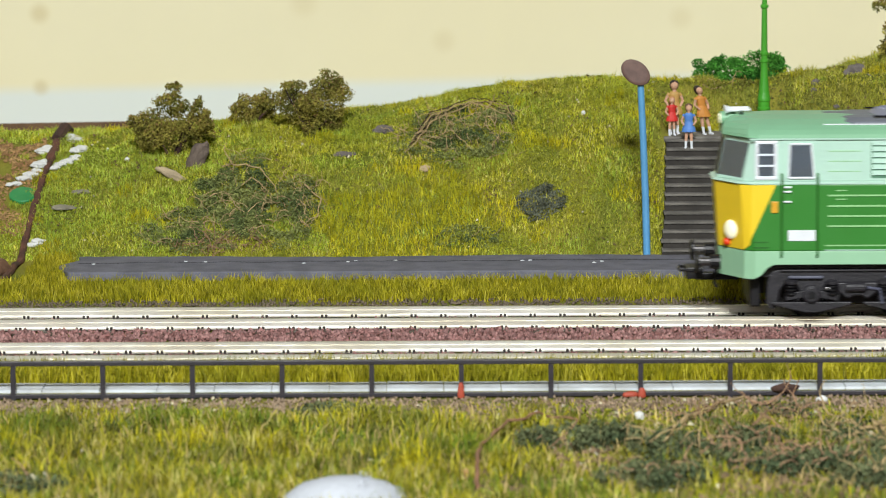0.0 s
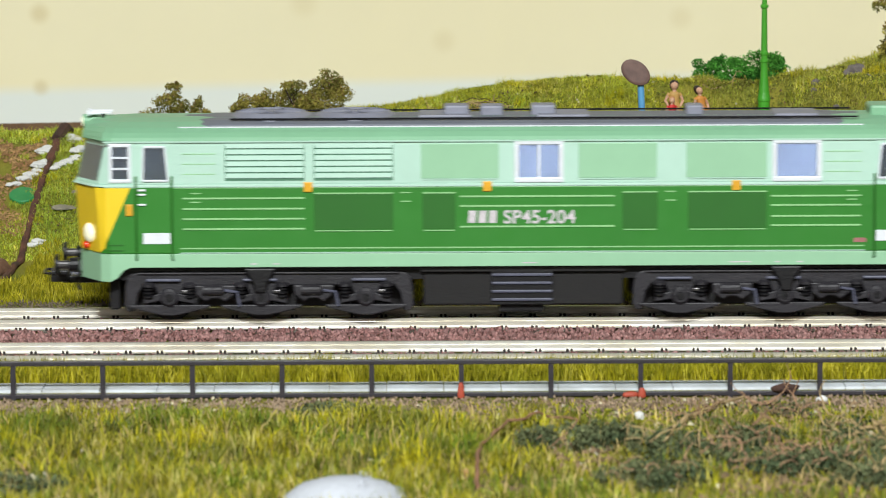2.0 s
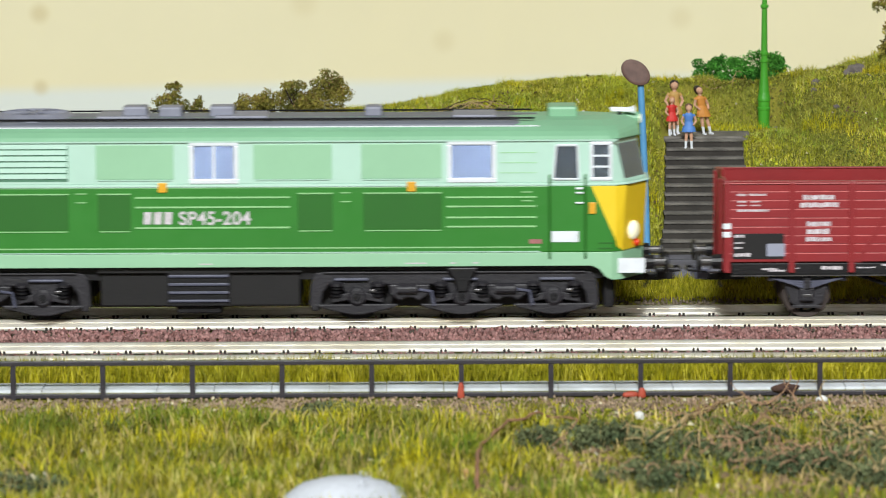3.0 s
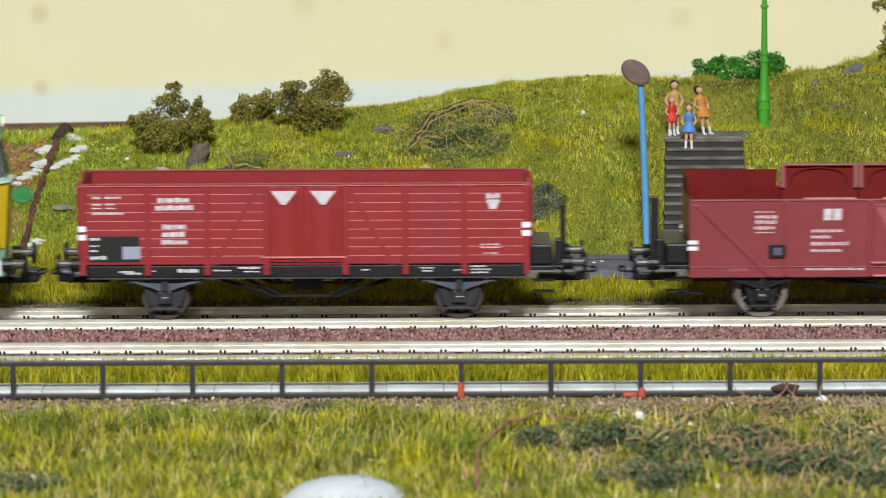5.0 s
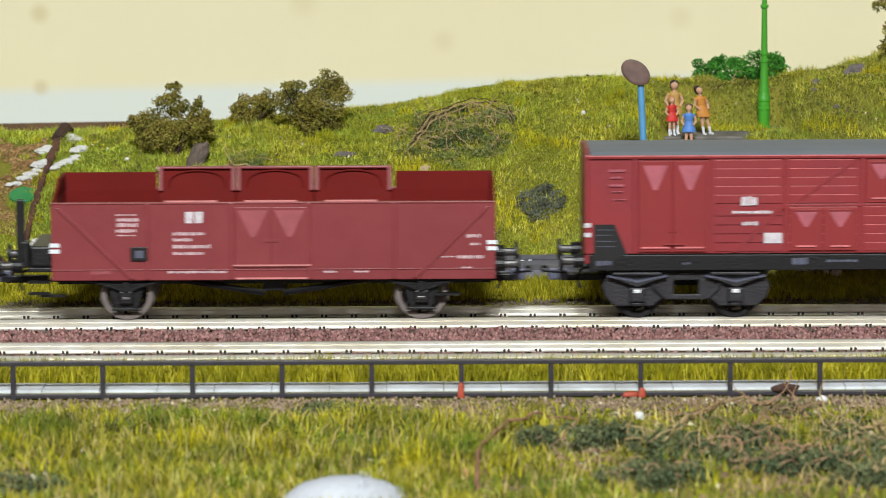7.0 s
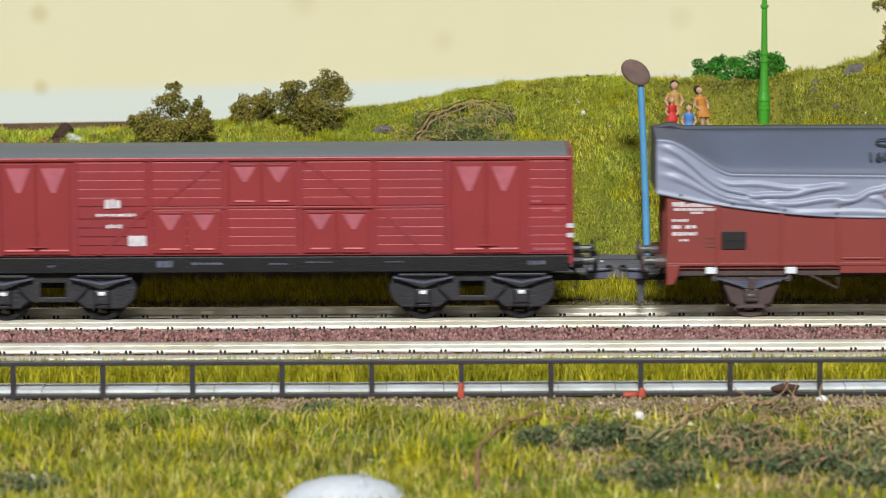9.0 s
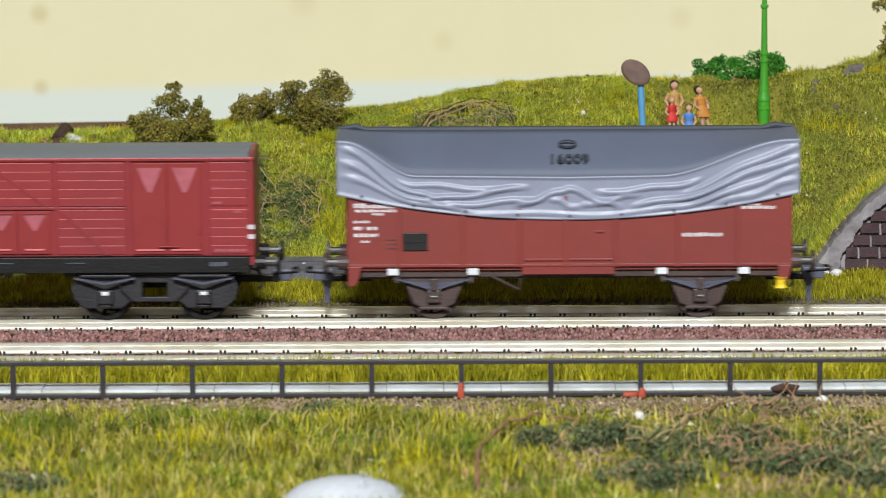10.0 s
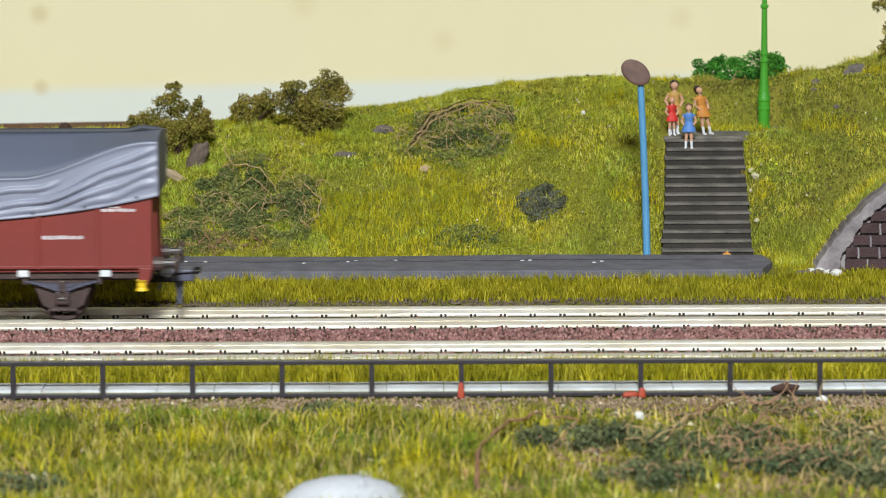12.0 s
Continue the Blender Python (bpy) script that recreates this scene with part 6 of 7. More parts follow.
def leaves(name, rng, lobes, n, size, material, parent=None):
    """Many small bent leaves in and round lobes (x, y, z, rx, ry, rz): an uneven crown with gaps."""
    w = np.array([l[3] * l[4] + l[3] * l[5] for l in lobes])
    pick = rng.choice(len(lobes), n, p=w / w.sum())
    lob = np.array(lobes)[pick]
    d = rng.normal(size=(n, 3))
    d /= np.linalg.norm(d, axis=1)[:, None]
    r = rng.uniform(0.35, 1.0, n) ** 0.5
    bump = 1 + 0.22 * np.sin(d[:, 0] * 7 + pick) * np.sin(d[:, 2] * 9 + 2 * pick)
    c = lob[:, :3] + d * lob[:, 3:] * (r * bump)[:, None]
    u = rng.normal(size=(n, 3))
    u /= np.linalg.norm(u, axis=1)[:, None]
    q = np.cross(u, rng.normal(size=(n, 3)))
    q /= np.linalg.norm(q, axis=1)[:, None]
    s = size * rng.uniform(0.5, 1.2, n)[:, None]
    nrm = np.cross(u, q)
    v = np.stack([c - u * s, c + q * s * 0.55 + nrm * s * 0.25, c + u * s, c - q * s * 0.55 + nrm * s * 0.25], 1).reshape(-1, 3)
    f = (np.array([[0, 1, 2], [0, 2, 3]])[None] + 4 * np.arange(n)[:, None, None]).reshape(-1, 3)
    ob = new(name, raw_mesh(name, v, f, material))
    ob.parent = parent
    return ob


def twig(rng, start, way, length, r, bend=0.5, steps=7):
    p, d, pts = Vector(start), Vector(way).normalized(), []
    for i in range(steps + 1):
        pts.append(tuple(p))
        d = (d + Vector([rng.uniform(-bend, bend) for _ in range(3)])).normalized()
        p = p + d * (length / steps)
    return pts, [r * (1 - 0.6 * i / steps) for i in range(steps + 1)]


def bush(x, y, lobes, n, size, m, label, seed, second=None, stems=6, sink=1.5):
    z = gz(x, y) - sink
    b = thing("bush", x, y, z, label=label, category="bush", group="bushes on the bank")
    rng, pr = np.random.default_rng(seed), random.Random(seed)
    lobes = [tuple(1.14 * c for c in l) for l in lobes]
    fine = []
    for l in lobes:
        fine.append((l[0], l[1], l[2], l[3] * 0.72, l[4] * 0.72, l[5] * 0.72))
        for _ in range(9):
            d = Vector([pr.gauss(0, 1) for _ in range(3)]).normalized()
            s = pr.uniform(0.18, 0.36)
            fine.append((l[0] + d.x * l[3] * 0.82, l[1] + d.y * l[4] * 0.82, l[2] + d.z * l[5] * 0.82, l[3] * s + 0.25, l[4] * s + 0.25, l[5] * s + 0.25))
    lobes = fine
    for _ in range(stems):
        bm = bmesh.new()
        l = pr.choice(lobes)
        tip = Vector(l[:3]) + Vector([pr.uniform(-0.5, 0.5) * k for k in l[3:]])
        mid = tip * 0.5 + Vector((pr.uniform(-1, 1), pr.uniform(-1, 1), 0))
        tube(bm, [(0, 0, -0.4), tuple(mid), tuple(tip)], [0.45, 0.3, 0.12], 5)
        part("stem", bm, DARK_TWIG, b)
    leaves("crown", rng, lobes, n, size, m, b)
    if second:
        leaves("dry_foliage", rng, [(a, c, d + f * 0.35, e, g, f * 0.8) for a, c, d, e, g, f in lobes], n // 8, size, second, b)
    return b


def bushes():
    bush(-72.1, 141.4, [(0, 0, 7, 7.5, 6, 6.5), (-5, 0, 6, 5.5, 5, 4.5), (5.5, -1, 8, 4.5, 4.5, 4), (-1, 0, 13.5, 4.8, 4, 3.4), (6, 0, 11.5, 3, 3, 2.2), (-7.5, 0, 9, 3, 3, 2.4), (0.5, 0, 17.2, 1.8, 1.6, 1.5), (6.4, 0, 14, 1.4, 1.4, 1.2)],
         15000, 0.36, OLIVE, "olive-brown model bush with ragged top on the grassy bank", 11, RUSSET)
    bush(-51.5, 163, [(0, 0, 5, 4.6, 4, 4.4), (-3.2, 0, 4, 3, 3, 3.2), (2.5, 0, 6, 3.5, 3, 3.5)], 6500, 0.36, OLIVE, "small dark olive bush at the top of the bank", 12, RUSSET)
    bush(-35.2, 150, [(0, 0, 6.5, 7.5, 6, 6.5), (4.5, -1, 8, 5.5, 5, 5.8), (-5, 1, 7.5, 5, 5, 4.6), (3.5, 0, 13, 4, 4, 3), (-4.5, 0, 11.3, 3.6, 3, 2.6)],
         15000, 0.36, OLIVE, "broad dark olive bush with russet tips on the bank", 13, RUSSET)
    bush(82, 176, [(-7.5, 0, 4.0, 4.4, 4, 3.4), (-2.5, 0, 4.4, 5, 4, 3.8), (4, 0, 5.5, 6, 4, 4.6), (8.5, 0, 4.5, 4.4, 4, 3.6), (5, -1, 2.2, 7, 4, 2.6), (-5, -2, 1.6, 4, 3, 2)],
         11000, 0.48, BRIGHT, "bright green leafy bush behind the lamp post", 14)
    bush(122, 166, [(2, 0, 8, 5, 5, 5), (0, 0, 15, 4.5, 4, 4.5), (-0.5, 0, 4, 3, 3, 2.5), (3, 0, 20, 4, 4, 4)], 3200, 0.6, OLIVE, "tall olive bush at the edge of the bank", 15, RUSSET)


def ground_cover(name, x, y, rx, ry, h, n, m, twigs, label, seed, group="low ground cover", twig_m=None, size=0.36, thick=1.0, reach=1.0):
    """A low mat of lichen that follows the ground, with tangled dry twigs."""
    g = thing(name, x, y, gz(x, y), label=label, category="plant", group=group)
    rng, pr = np.random.default_rng(seed), random.Random(seed)
    lobes = []
    for _ in range(90):
        a, r = rng.uniform(0, 2 * math.pi), rng.uniform(0, 1) ** 0.6
        dx, dy = math.cos(a) * r * rx, math.sin(a) * r * ry
        s = rng.uniform(0.5, 1.0)
        lobes.append((dx, dy, gz(x + dx, y + dy) - gz(x, y) + h * 0.25 * s, 2.2 * s * rx / 12 + 0.8, 2.0 * s + 0.4, h * 0.55 * s))
    leaves("lichen", rng, lobes, n, size, m, g)
    for _ in range(twigs):
        a, r = pr.uniform(0, 2 * math.pi), pr.uniform(0.1, 1.05) * reach
        dx, dy = math.cos(a) * r * rx, math.sin(a) * r * ry
        pts, rad = twig(pr, (dx, dy, gz(x + dx, y + dy) - gz(x, y) + pr.uniform(0.2, h * 0.7)), (pr.uniform(-1, 1), pr.uniform(-0.7, 0.7), pr.uniform(-0.1, 0.5)), pr.uniform(3, 8) * (1 + 0.4 * (thick > 1)), thick * pr.uniform(0.09, 0.16), 0.65)
        pts = [(px, py, max(pz, gz(x + px, y + py) - gz(x, y) + 0.15)) for px, py, pz in pts]
        part("twig", tube(bmesh.new(), pts, rad, 5), twig_m or TWIG, g)
    return g


def long_twig(points, r, m, label, seed=1):
    """One long bent twig lying on the ground."""
    bm = bmesh.new()
    pr = random.Random(seed)
    pts = []
    for (a, b) in zip(points, points[1:]):
        for k in range(5):
            p = Vector(a).lerp(Vector(b), k / 5)
            pts.append((p.x + pr.uniform(-0.2, 0.2), p.y + pr.uniform(-0.3, 0.3), gz(p.x, p.y) + p.z + pr.uniform(-0.1, 0.1)))
    tube(bm, pts, [r * (1 - 0.5 * i / len(pts)) for i in range(len(pts))], 7)
    tagged(part("twig", bm, m), label, "twig", group="fallen twigs")


def covers():
    ground_cover("lichen_mat", -48, 115, 17, 17, 4.4, 26000, LICHEN, 70, "grey-green lichen mat tangled with dry brown twigs", 21)
    ground_cover("lichen_mat", -64, 106, 15, 8.5, 2.4, 12000, LICHEN, 42, "low lichen fringe with pale dry twigs beside the path", 22)
    ground_cover("lichen_mat", -58, 100.5, 14, 3.5, 2.2, 900, RUSSET, 60, "heap of brown dry twigs beside the path", 29, twig_m=RED_TWIG)
    ground_cover("lichen_mat", -35.5, 113, 4.5, 10, 2.4, 2000, LICHEN, 46, "tangle of curled brown twigs on the bank", 23)
    ground_cover("lichen_mat", 3.5, 138, 16, 14, 3.2, 15000, LICHEN, 130, "round tangle of dry twigs and lichen on the bank", 24)
    ground_cover("lichen_mat", 25.5, 111, 5.8, 4.8, 1.8, 8000, mat("dark_slate_lichen", (108, 112, 94), 0.95, scale=200, vary=0.25, bump=0, island=0.4, spec=0.1), 0, "dark slate-green lichen cushion on the bank", 25)
    ground_cover("lichen_mat", 7, 102, 9, 3.5, 1.0, 2600, LICHEN, 2, "thin grey-green lichen film near the path", 26)
    ground_cover("lichen_mat", -52, 134, 6, 3.5, 2.4, 1000, LICHEN, 8, "dark lichen cushion near the bush", 27)
    ground_cover("lichen_mat", 76, 168, 8, 4, 2.2, 1100, OLIVE, 6, "dark olive low growth behind the figures", 28)
    blue = mat("blue_green_lichen", (106, 112, 78), 0.9, scale=120, other=(74, 86, 60), vary=0.25, bump=0, spec=0.1, island=0.45)
    for (x, y, rx, ry, h, n, t, s) in ((18, -149, 3.5, 3.5, 3.6, 1000, 4, 31), (31, -152, 6.5, 6, 5.2, 2600, 8, 32), (44, -163, 9, 8, 5.0, 3200, 50, 33), (56, -177, 9, 8, 4.6, 2600, 70, 34),
                                       (70, -172, 9, 9, 4.2, 2200, 90, 35), (80, -190, 9, 8, 4.8, 2400, 60, 36), (60, -150, 7, 6, 4.0, 1400, 36, 37), (38, -188, 10, 8, 4.4, 2600, 26, 38),
                                       (-21, -117, 9, 4, 2.2, 1300, 4, 39), (-78, -192, 9, 7, 3.0, 1200, 6, 40), (27, -139, 4, 3, 3, 800, 6, 41), (79, -142, 8, 12, 3.4, 800, 90, 42), (66, -116, 8, 9, 2.0, 300, 36, 43),
                                       (50, -128, 6, 6, 2.0, 260, 22, 44), (86, -165, 7, 9, 4.0, 1500, 30, 45)):
        ground_cover("lichen_clump", x, y, rx, ry, 1.3 * h, int(1.3 * n), blue, (t + 2) // 3, "blue-green lichen clump with dry twigs in the front grass", s, "front lichen clumps", TWIG if s % 3 == 0 else RED_TWIG, size=0.55, thick=1.5)
    long_twig([(6.0, -200, 2.6), (6.0, -185, 3.4), (6.9, -166, 3.8), (12.6, -145, 4.0), (20, -136, 3.6), (28, -132, 2.6)], 0.45, mat("red_brown_twig", (152, 112, 84), 0.8, scale=300, vary=0.3, bump=0.4), "long red-brown twig arching over the front grass", 2)
    long_twig([(38, -150, 1.5), (46, -141, 1.8), (55, -118, 2.2), (63, -99, 2.0)], 0.5, TWIG, "pale dry twig reaching to the railing", 3)
    long_twig([(60, -170, 2), (63, -150, 2.4), (62, -138, 2.0)], 0.5, TWIG, "pale forked twig in the front grass", 4)
    long_twig([(-58, 130, 2.4), (-48, 127, 3.0), (-44, 118, 3.4), (-42.5, 112, 3)], 0.2, TWIG, "thin pale curved twig on the lichen", 5)
    long_twig([(-62, 116, 2.0), (-50, 122, 3.2), (-45.5, 116, 3.4), (-48, 107, 2.8)], 0.16, TWIG, "thin pale curved twig on the lichen", 6)
    long_twig([(-36, 119, 2.0), (-31.5, 114, 2.4), (-32.5, 107, 2.2), (-37, 104, 2.0)], 0.2, TWIG, "curled brown twig on the bank", 7)
    for k in range(4):
        long_twig([(-10 + k, 130 + 3 * k, 1.6), (-3, 142 + 2 * k, 2.6), (8, 149 + k, 2.8), (17, 141 + 2 * k, 2.2), (19.5, 132 + 2 * k, 1.6)], 0.18, DARK_TWIG if k % 2 else TWIG, "dry twig arching over the lichen mound", 8 + k)


def rock(name, x, y, r, squash, m, label, seed, group="", lift=0.0, category="rock", turn=0, tip=0):
    bm = bmesh.new()
    bmesh.ops.create_icosphere(bm, subdivisions=3, radius=1.0)
    noise.seed_set(seed)
    for v in bm.verts:
        k = 1 + 0.32 * noise.noise(v.co * 1.3 + Vector((seed, 0, 0))) + 0.12 * noise.noise(v.co * 4)
        v.co = Vector((v.co.x * squash[0], v.co.y * squash[1], v.co.z * squash[2])) * k * r
    ob = part(name, bm, m, None, "", smooth=False)
    ob.matrix_basis = pose(x * MM, y * MM, (gz(x, y) + lift) * MM, 0, tip, turn)
    return tagged(ob, label, category, group)


def rocks():
    rock("rock", -65, 135.5, 3.4, (0.75, 0.75, 1.35), mat("brown_rock", (112, 98, 88), 0.9, scale=250, vary=0.3, bump=0.7), "grey-brown standing rock beside the bush", 3, "rocks", 2.6, turn=0, tip=28)
    r = rock("rock", -71.5, 129, 2.4, (1.9, 0.5, 0.5), mat("pale_bark", (178, 160, 130), 0.9, scale=200, vary=0.3, bump=0.6), "pale slanting piece of bark at the bush foot", 4, "rocks", 1.0, turn=-15, tip=24)
    rock("rock", 112, 159.5, 2.4, (1.3, 0.9, 0.9), STONE, "grey rock on the crest of the bank", 5, "rocks", 0.4)
    rock("rock", -99, 116.5, 2.8, (1.2, 1.0, 0.25), PALE_STONE, "flat grey stone sunk in the grass", 6, "rocks", 0.2)
    rock("rock", -95, 124, 2.2, (1.3, 1.0, 0.25), PALE_STONE, "flat grey stone sunk in the grass", 7, "rocks", 0.2)
    rock("rock", -16, 146, 2.2, (1.2, 0.9, 0.6), STONE, "small grey stone on the bank", 8, "rocks", 0.1)
    rock("rock", -26, 136, 2.0, (1.6, 0.8, 0.4), STONE, "small flat grey stone on the bank", 9, "rocks", 0.1)
    rock("rock", -4.5, 124.5, 1.6, (1.0, 0.8, 0.7), mat("buff_stone", (196, 172, 138), 0.9, vary=0.2, bump=0.5), "small buff stone below the twig mound", 10, "rocks", 0.4)
    for i, (x, y, s) in enumerate(((80.8, 121.6, 0.8), (81.6, 118.4, 1.1), (80.4, 116.8, 0.6), (81.2, 107, 0.7), (100, 152, 1.0), (105, 142, 0.9), (90, 156, 0.8), (101, 157, 1.3))):
        rock("stone", x, y, s, (1, 1, 0.8), PALE_CRUMB if i < 4 else STONE, "small pale stone in the grass", 20 + i, "small stones", 0.2)
    for i, (x, y, s) in enumerate(((-114, 128.5, 0.9), (-112.4, 130, 1.1), (-110.4, 131.2, 1.3), (-108.4, 132.3, 1.2), (-107, 136, 1.6), (-106.6, 146, 1.7), (-103, 135.6, 1.1), (-101.6, 137.2, 1.2), (-100.2, 139, 1.2), (-98.9, 141.4, 1.2), (-97.6, 146.5, 1.5), (-99.4, 155, 1.5), (-100.8, 156.8, 1.2), (-105.6, 101.5, 1.1), (-104.2, 102, 0.8))):
        rock("stone", x, y, s, (1.5, 1.3, 0.6), WHITE_STONE, "small white stone edging the bare path", 40 + i, "white edging stones", 0.5)
        rock("stone", x + 0.9, y + 1.4, 0.9 * s, (1.4, 1.2, 0.6), WHITE_STONE, "small white stone edging the bare path", 140 + i, "white edging stones", 0.5)
    for i, (x, y, s, m) in enumerate(((18.6, -121, 1.0, WHITE_STONE), (4.1, -185, 1.3, TAN), (39, -124, 1.1, WHITE_STONE), (78, -99, 1.3, WHITE_STONE), (-76, -186, 1.2, PALE_CRUMB), (44, -176, 1.2, TAN), (-84, 139.5, 0.7, WHITE_STONE), (-90, 150, 0.5, WHITE_STONE), (37.5, 141, 0.7, WHITE_STONE))):
        rock("stone", x, y, s, (0.9, 0.8, 0.9), m, "small loose pale pebble in the grass", 70 + i, "small stones", 0.6)


def white_mound():
    m = thing("white_mound", -17.6, -207, -5, label="fuzzy white cotton mound in the front grass", category="mound")
    rng = np.random.default_rng(50)
    bm = lathe(bmesh.new(), [(13, -1), (12.6, 1.5), (11, 4), (8, 6.1), (4, 7.2), (0.5, 7.5)], 0, 0, 30, 0.75)
    part("core", bm, mat("white_cotton", (192, 196, 204), 0.95, scale=120, vary=0.1, bump=0.6, spec=0.1), m, smooth=True)
    leaves("fuzz", rng, [(0, 0, 0, 11.6, 8.8, 6.9)], 16000, 0.3, mat("white_fibre", (192, 196, 204), 0.95, scale=100, vary=0.1, bump=0, island=0.15), m)


def timber_edge():
    t = thing("timber_edge", label="dark brown timber strip along the bare path", category="edging")
    pr = random.Random(6)
    bm = bmesh.new()
    keys = [(-109.6, 55), (-108.8, 78), (-107.6, 102), (-106.6, 116), (-105.4, 130), (-104.2, 146), (-102.8, 160)]
    pts, rad = [], []
    for a, b in zip(keys, keys[1:]):
        for k in range(6):
            x, y = a[0] + (b[0] - a[0]) * k / 6, a[1] + (b[1] - a[1]) * k / 6
            pts.append((x + pr.uniform(-0.25, 0.25), y, gz(x, y) + 0.6 + pr.uniform(-0.2, 0.2)))
            rad.append(0.8 + pr.uniform(-0.15, 0.25) + (0.5 if y > 138 else 0))
    tube(bm, pts, rad, 8)
    part("strip", bm, mat("red_brown_timber", (98, 62, 48), 0.85, scale=200, vary=0.35, bump=0.7, other=(66, 42, 34)), t)
    cap = bmesh.new()
    tube(cap, [(-104, 152, gz(-104, 152) + 1.4), (-102.4, 160, gz(-102.4, 160) + 2.2), (-101, 164, gz(-101, 164) + 1.4)], [1.5, 1.7, 0.8], 8)
    part("knob", cap, DARK_TWIG, t)
    rock("log", -111.4, 78, 3.0, (0.9, 1.6, 1.0), mat("brown_log", (112, 80, 58), 0.9, scale=150, vary=0.3, bump=0.6), "rough brown log end beside the track bank", 61, "", 0.8, "log")
    d = bmesh.new()
    lathe(d, [(3.6, -0.5), (3.6, 0.25), (3.3, 0.45), (0.4, 0.5)], 0, 0, 24, 1.0)
    disc = part("green_disc", d, mat("green_plastic", (44, 132, 74), 0.45, scale=200, vary=0.1), None)
    disc.matrix_basis = pose(-110.2 * MM, 123.6 * MM, (gz(-110.2, 123.6) + 0.6) * MM, 26, 0, 0)
    tagged(disc, "flat round bright green plastic disc on the bare ground", "disc")
    rng = np.random.default_rng(62)
    n = 7000
    x, y = rng.uniform(-136, -107, n), rng.uniform(106, 160, n)
    k = np.sin(x * 0.35 + y * 0.2) + np.sin(y * 0.31 - 1) > -0.7
    crumbs("bare_soil", rng, x[k], y[k], 0.42, TAN, "tan crumbly bare soil", "soil")


def crumbs(name, rng, x, y, size, material, label, category):
    n = len(x)
    c = np.stack([x, y, ground_z(x, y) + rng.uniform(0.0, 0.5, n)], 1)
    o = np.array([[1, 0, 0], [-0.5, 0.87, 0], [-0.5, -0.87, 0], [0, 0, 1]], float)
    s = size * rng.uniform(0.5, 1.3, (n, 1, 1))
    v = (c[:, None] + (o[None] + rng.uniform(-0.4, 0.4, (n, 4, 3))) * s).reshape(-1, 3)
    f = (np.array([[0, 1, 3], [1, 2, 3], [2, 0, 3]])[None] + 4 * np.arange(n)[:, None, None]).reshape(-1, 3)
    return tagged(new(name, raw_mesh(name, v, f, material)), label, category, kind="stuff")


def turf():
    rng = np.random.default_rng(63)
    n = 90000
    x, y = rng.uniform(-150, 150, n), rng.uniform(96, 190, n)
    far = rng.uniform(0, 1, n) < np.clip((x - 55) / 40, 0, 1)
    k = clear_of(x, y) & far
    crumbs("dull_turf_crumbs", rng, x[k], y[k], 0.34, mat("dull_crumb", (130, 128, 56), 0.9, scale=50, other=(100, 108, 50), vary=0.25, bump=0, spec=0.1, island=0.5), "fine dull olive turf crumbs on the bank", "turf")
    k = clear_of(x, y) & ~far
    crumbs("turf_crumbs", rng, x[k], y[k], 0.34, CRUMB, "fine yellow-green turf crumbs on the bank", "turf")
    n = 22000
    crumbs("front_turf", rng, rng.uniform(-130, 130, n), rng.uniform(-250, -112, n), 0.42, CRUMB, "yellow-green turf crumbs before the railing", "turf")
    n = 380
    x, y = rng.uniform(-130, 130, n), rng.uniform(98, 185, n)
    k = clear_of(x, y)
    crumbs("pale_litter", rng, x[k], y[k], 0.42, PALE_CRUMB, "pale loose crumbs on the bank", "litter")
    n = 900
    crumbs("pale_litter", rng, rng.uniform(-130, 130, n), rng.uniform(-230, -92, n), 0.6, PALE_CRUMB, "pale loose crumbs in the front grass", "litter")
    n = 7000
    x, y = rng.uniform(5, 120, n), rng.uniform(-230, -100, n)
    k = np.sin(x * 0.11 + 1) * np.sin(y * 0.09) + 0.4 > rng.uniform(0, 1, n)
    crumbs("dry_litter", rng, x[k], y[k], 0.75, mat("dry_brown_crumb", (138, 114, 84), 0.95, vary=0.3, island=0.45, scale=100), "brown dry litter among the front grass", "litter")
    n = 5000
    x, y = rng.uniform(-150, 150, n), rng.uniform(98, 185, n)
    k = clear_of(x, y) & (np.sin(x * 0.16 + 2) * np.sin(y * 0.15) > 0.25)
    crumbs("brown_litter", rng, x[k], y[k], 0.5, mat("brown_crumb", (112, 92, 60), 0.95, vary=0.3, island=0.4, scale=100), "brown soil crumbs showing through the turf", "litter")


# ---------------------------------------------------------------- street furniture, wall and figures
def road_sign():
    s = thing("road_sign", 52.1, 94.6, -1, label="round brown sign disc on a blue post beside the steps", category="sign")
    part("post", tube(bmesh.new(), [(0, 0, 0), (-0.4, 0.1, 15), (-1.0, 0.2, 30), (-1.7, 0.3, 44.6)], [0.95, 0.92, 0.88, 0.85], 12), mat("sky_blue_paint", (92, 156, 204), 0.5, scale=150, vary=0.12, bump=0.1), s, "sky-blue post")
    bm = bmesh.new()
    tube(bm, [(0, 0.3, 0), (0, 0.0, 0), (0, -0.35, 0), (0, -0.5, 0)], [4.0, 4.1, 4.0, 3.3], 28)
    d = part("disc", bm, mat("rusty_brown", (104, 76, 66), 0.6, scale=250, vary=0.25, bump=0.2, other=(86, 60, 52)), s, "dull brown disc")
    d.matrix_basis = pose(-3.0 * MM, -0.4 * MM, 47.6 * MM, -12, 36, -10) @ Matrix.Diagonal((1.0, 1, 0.7, 1))


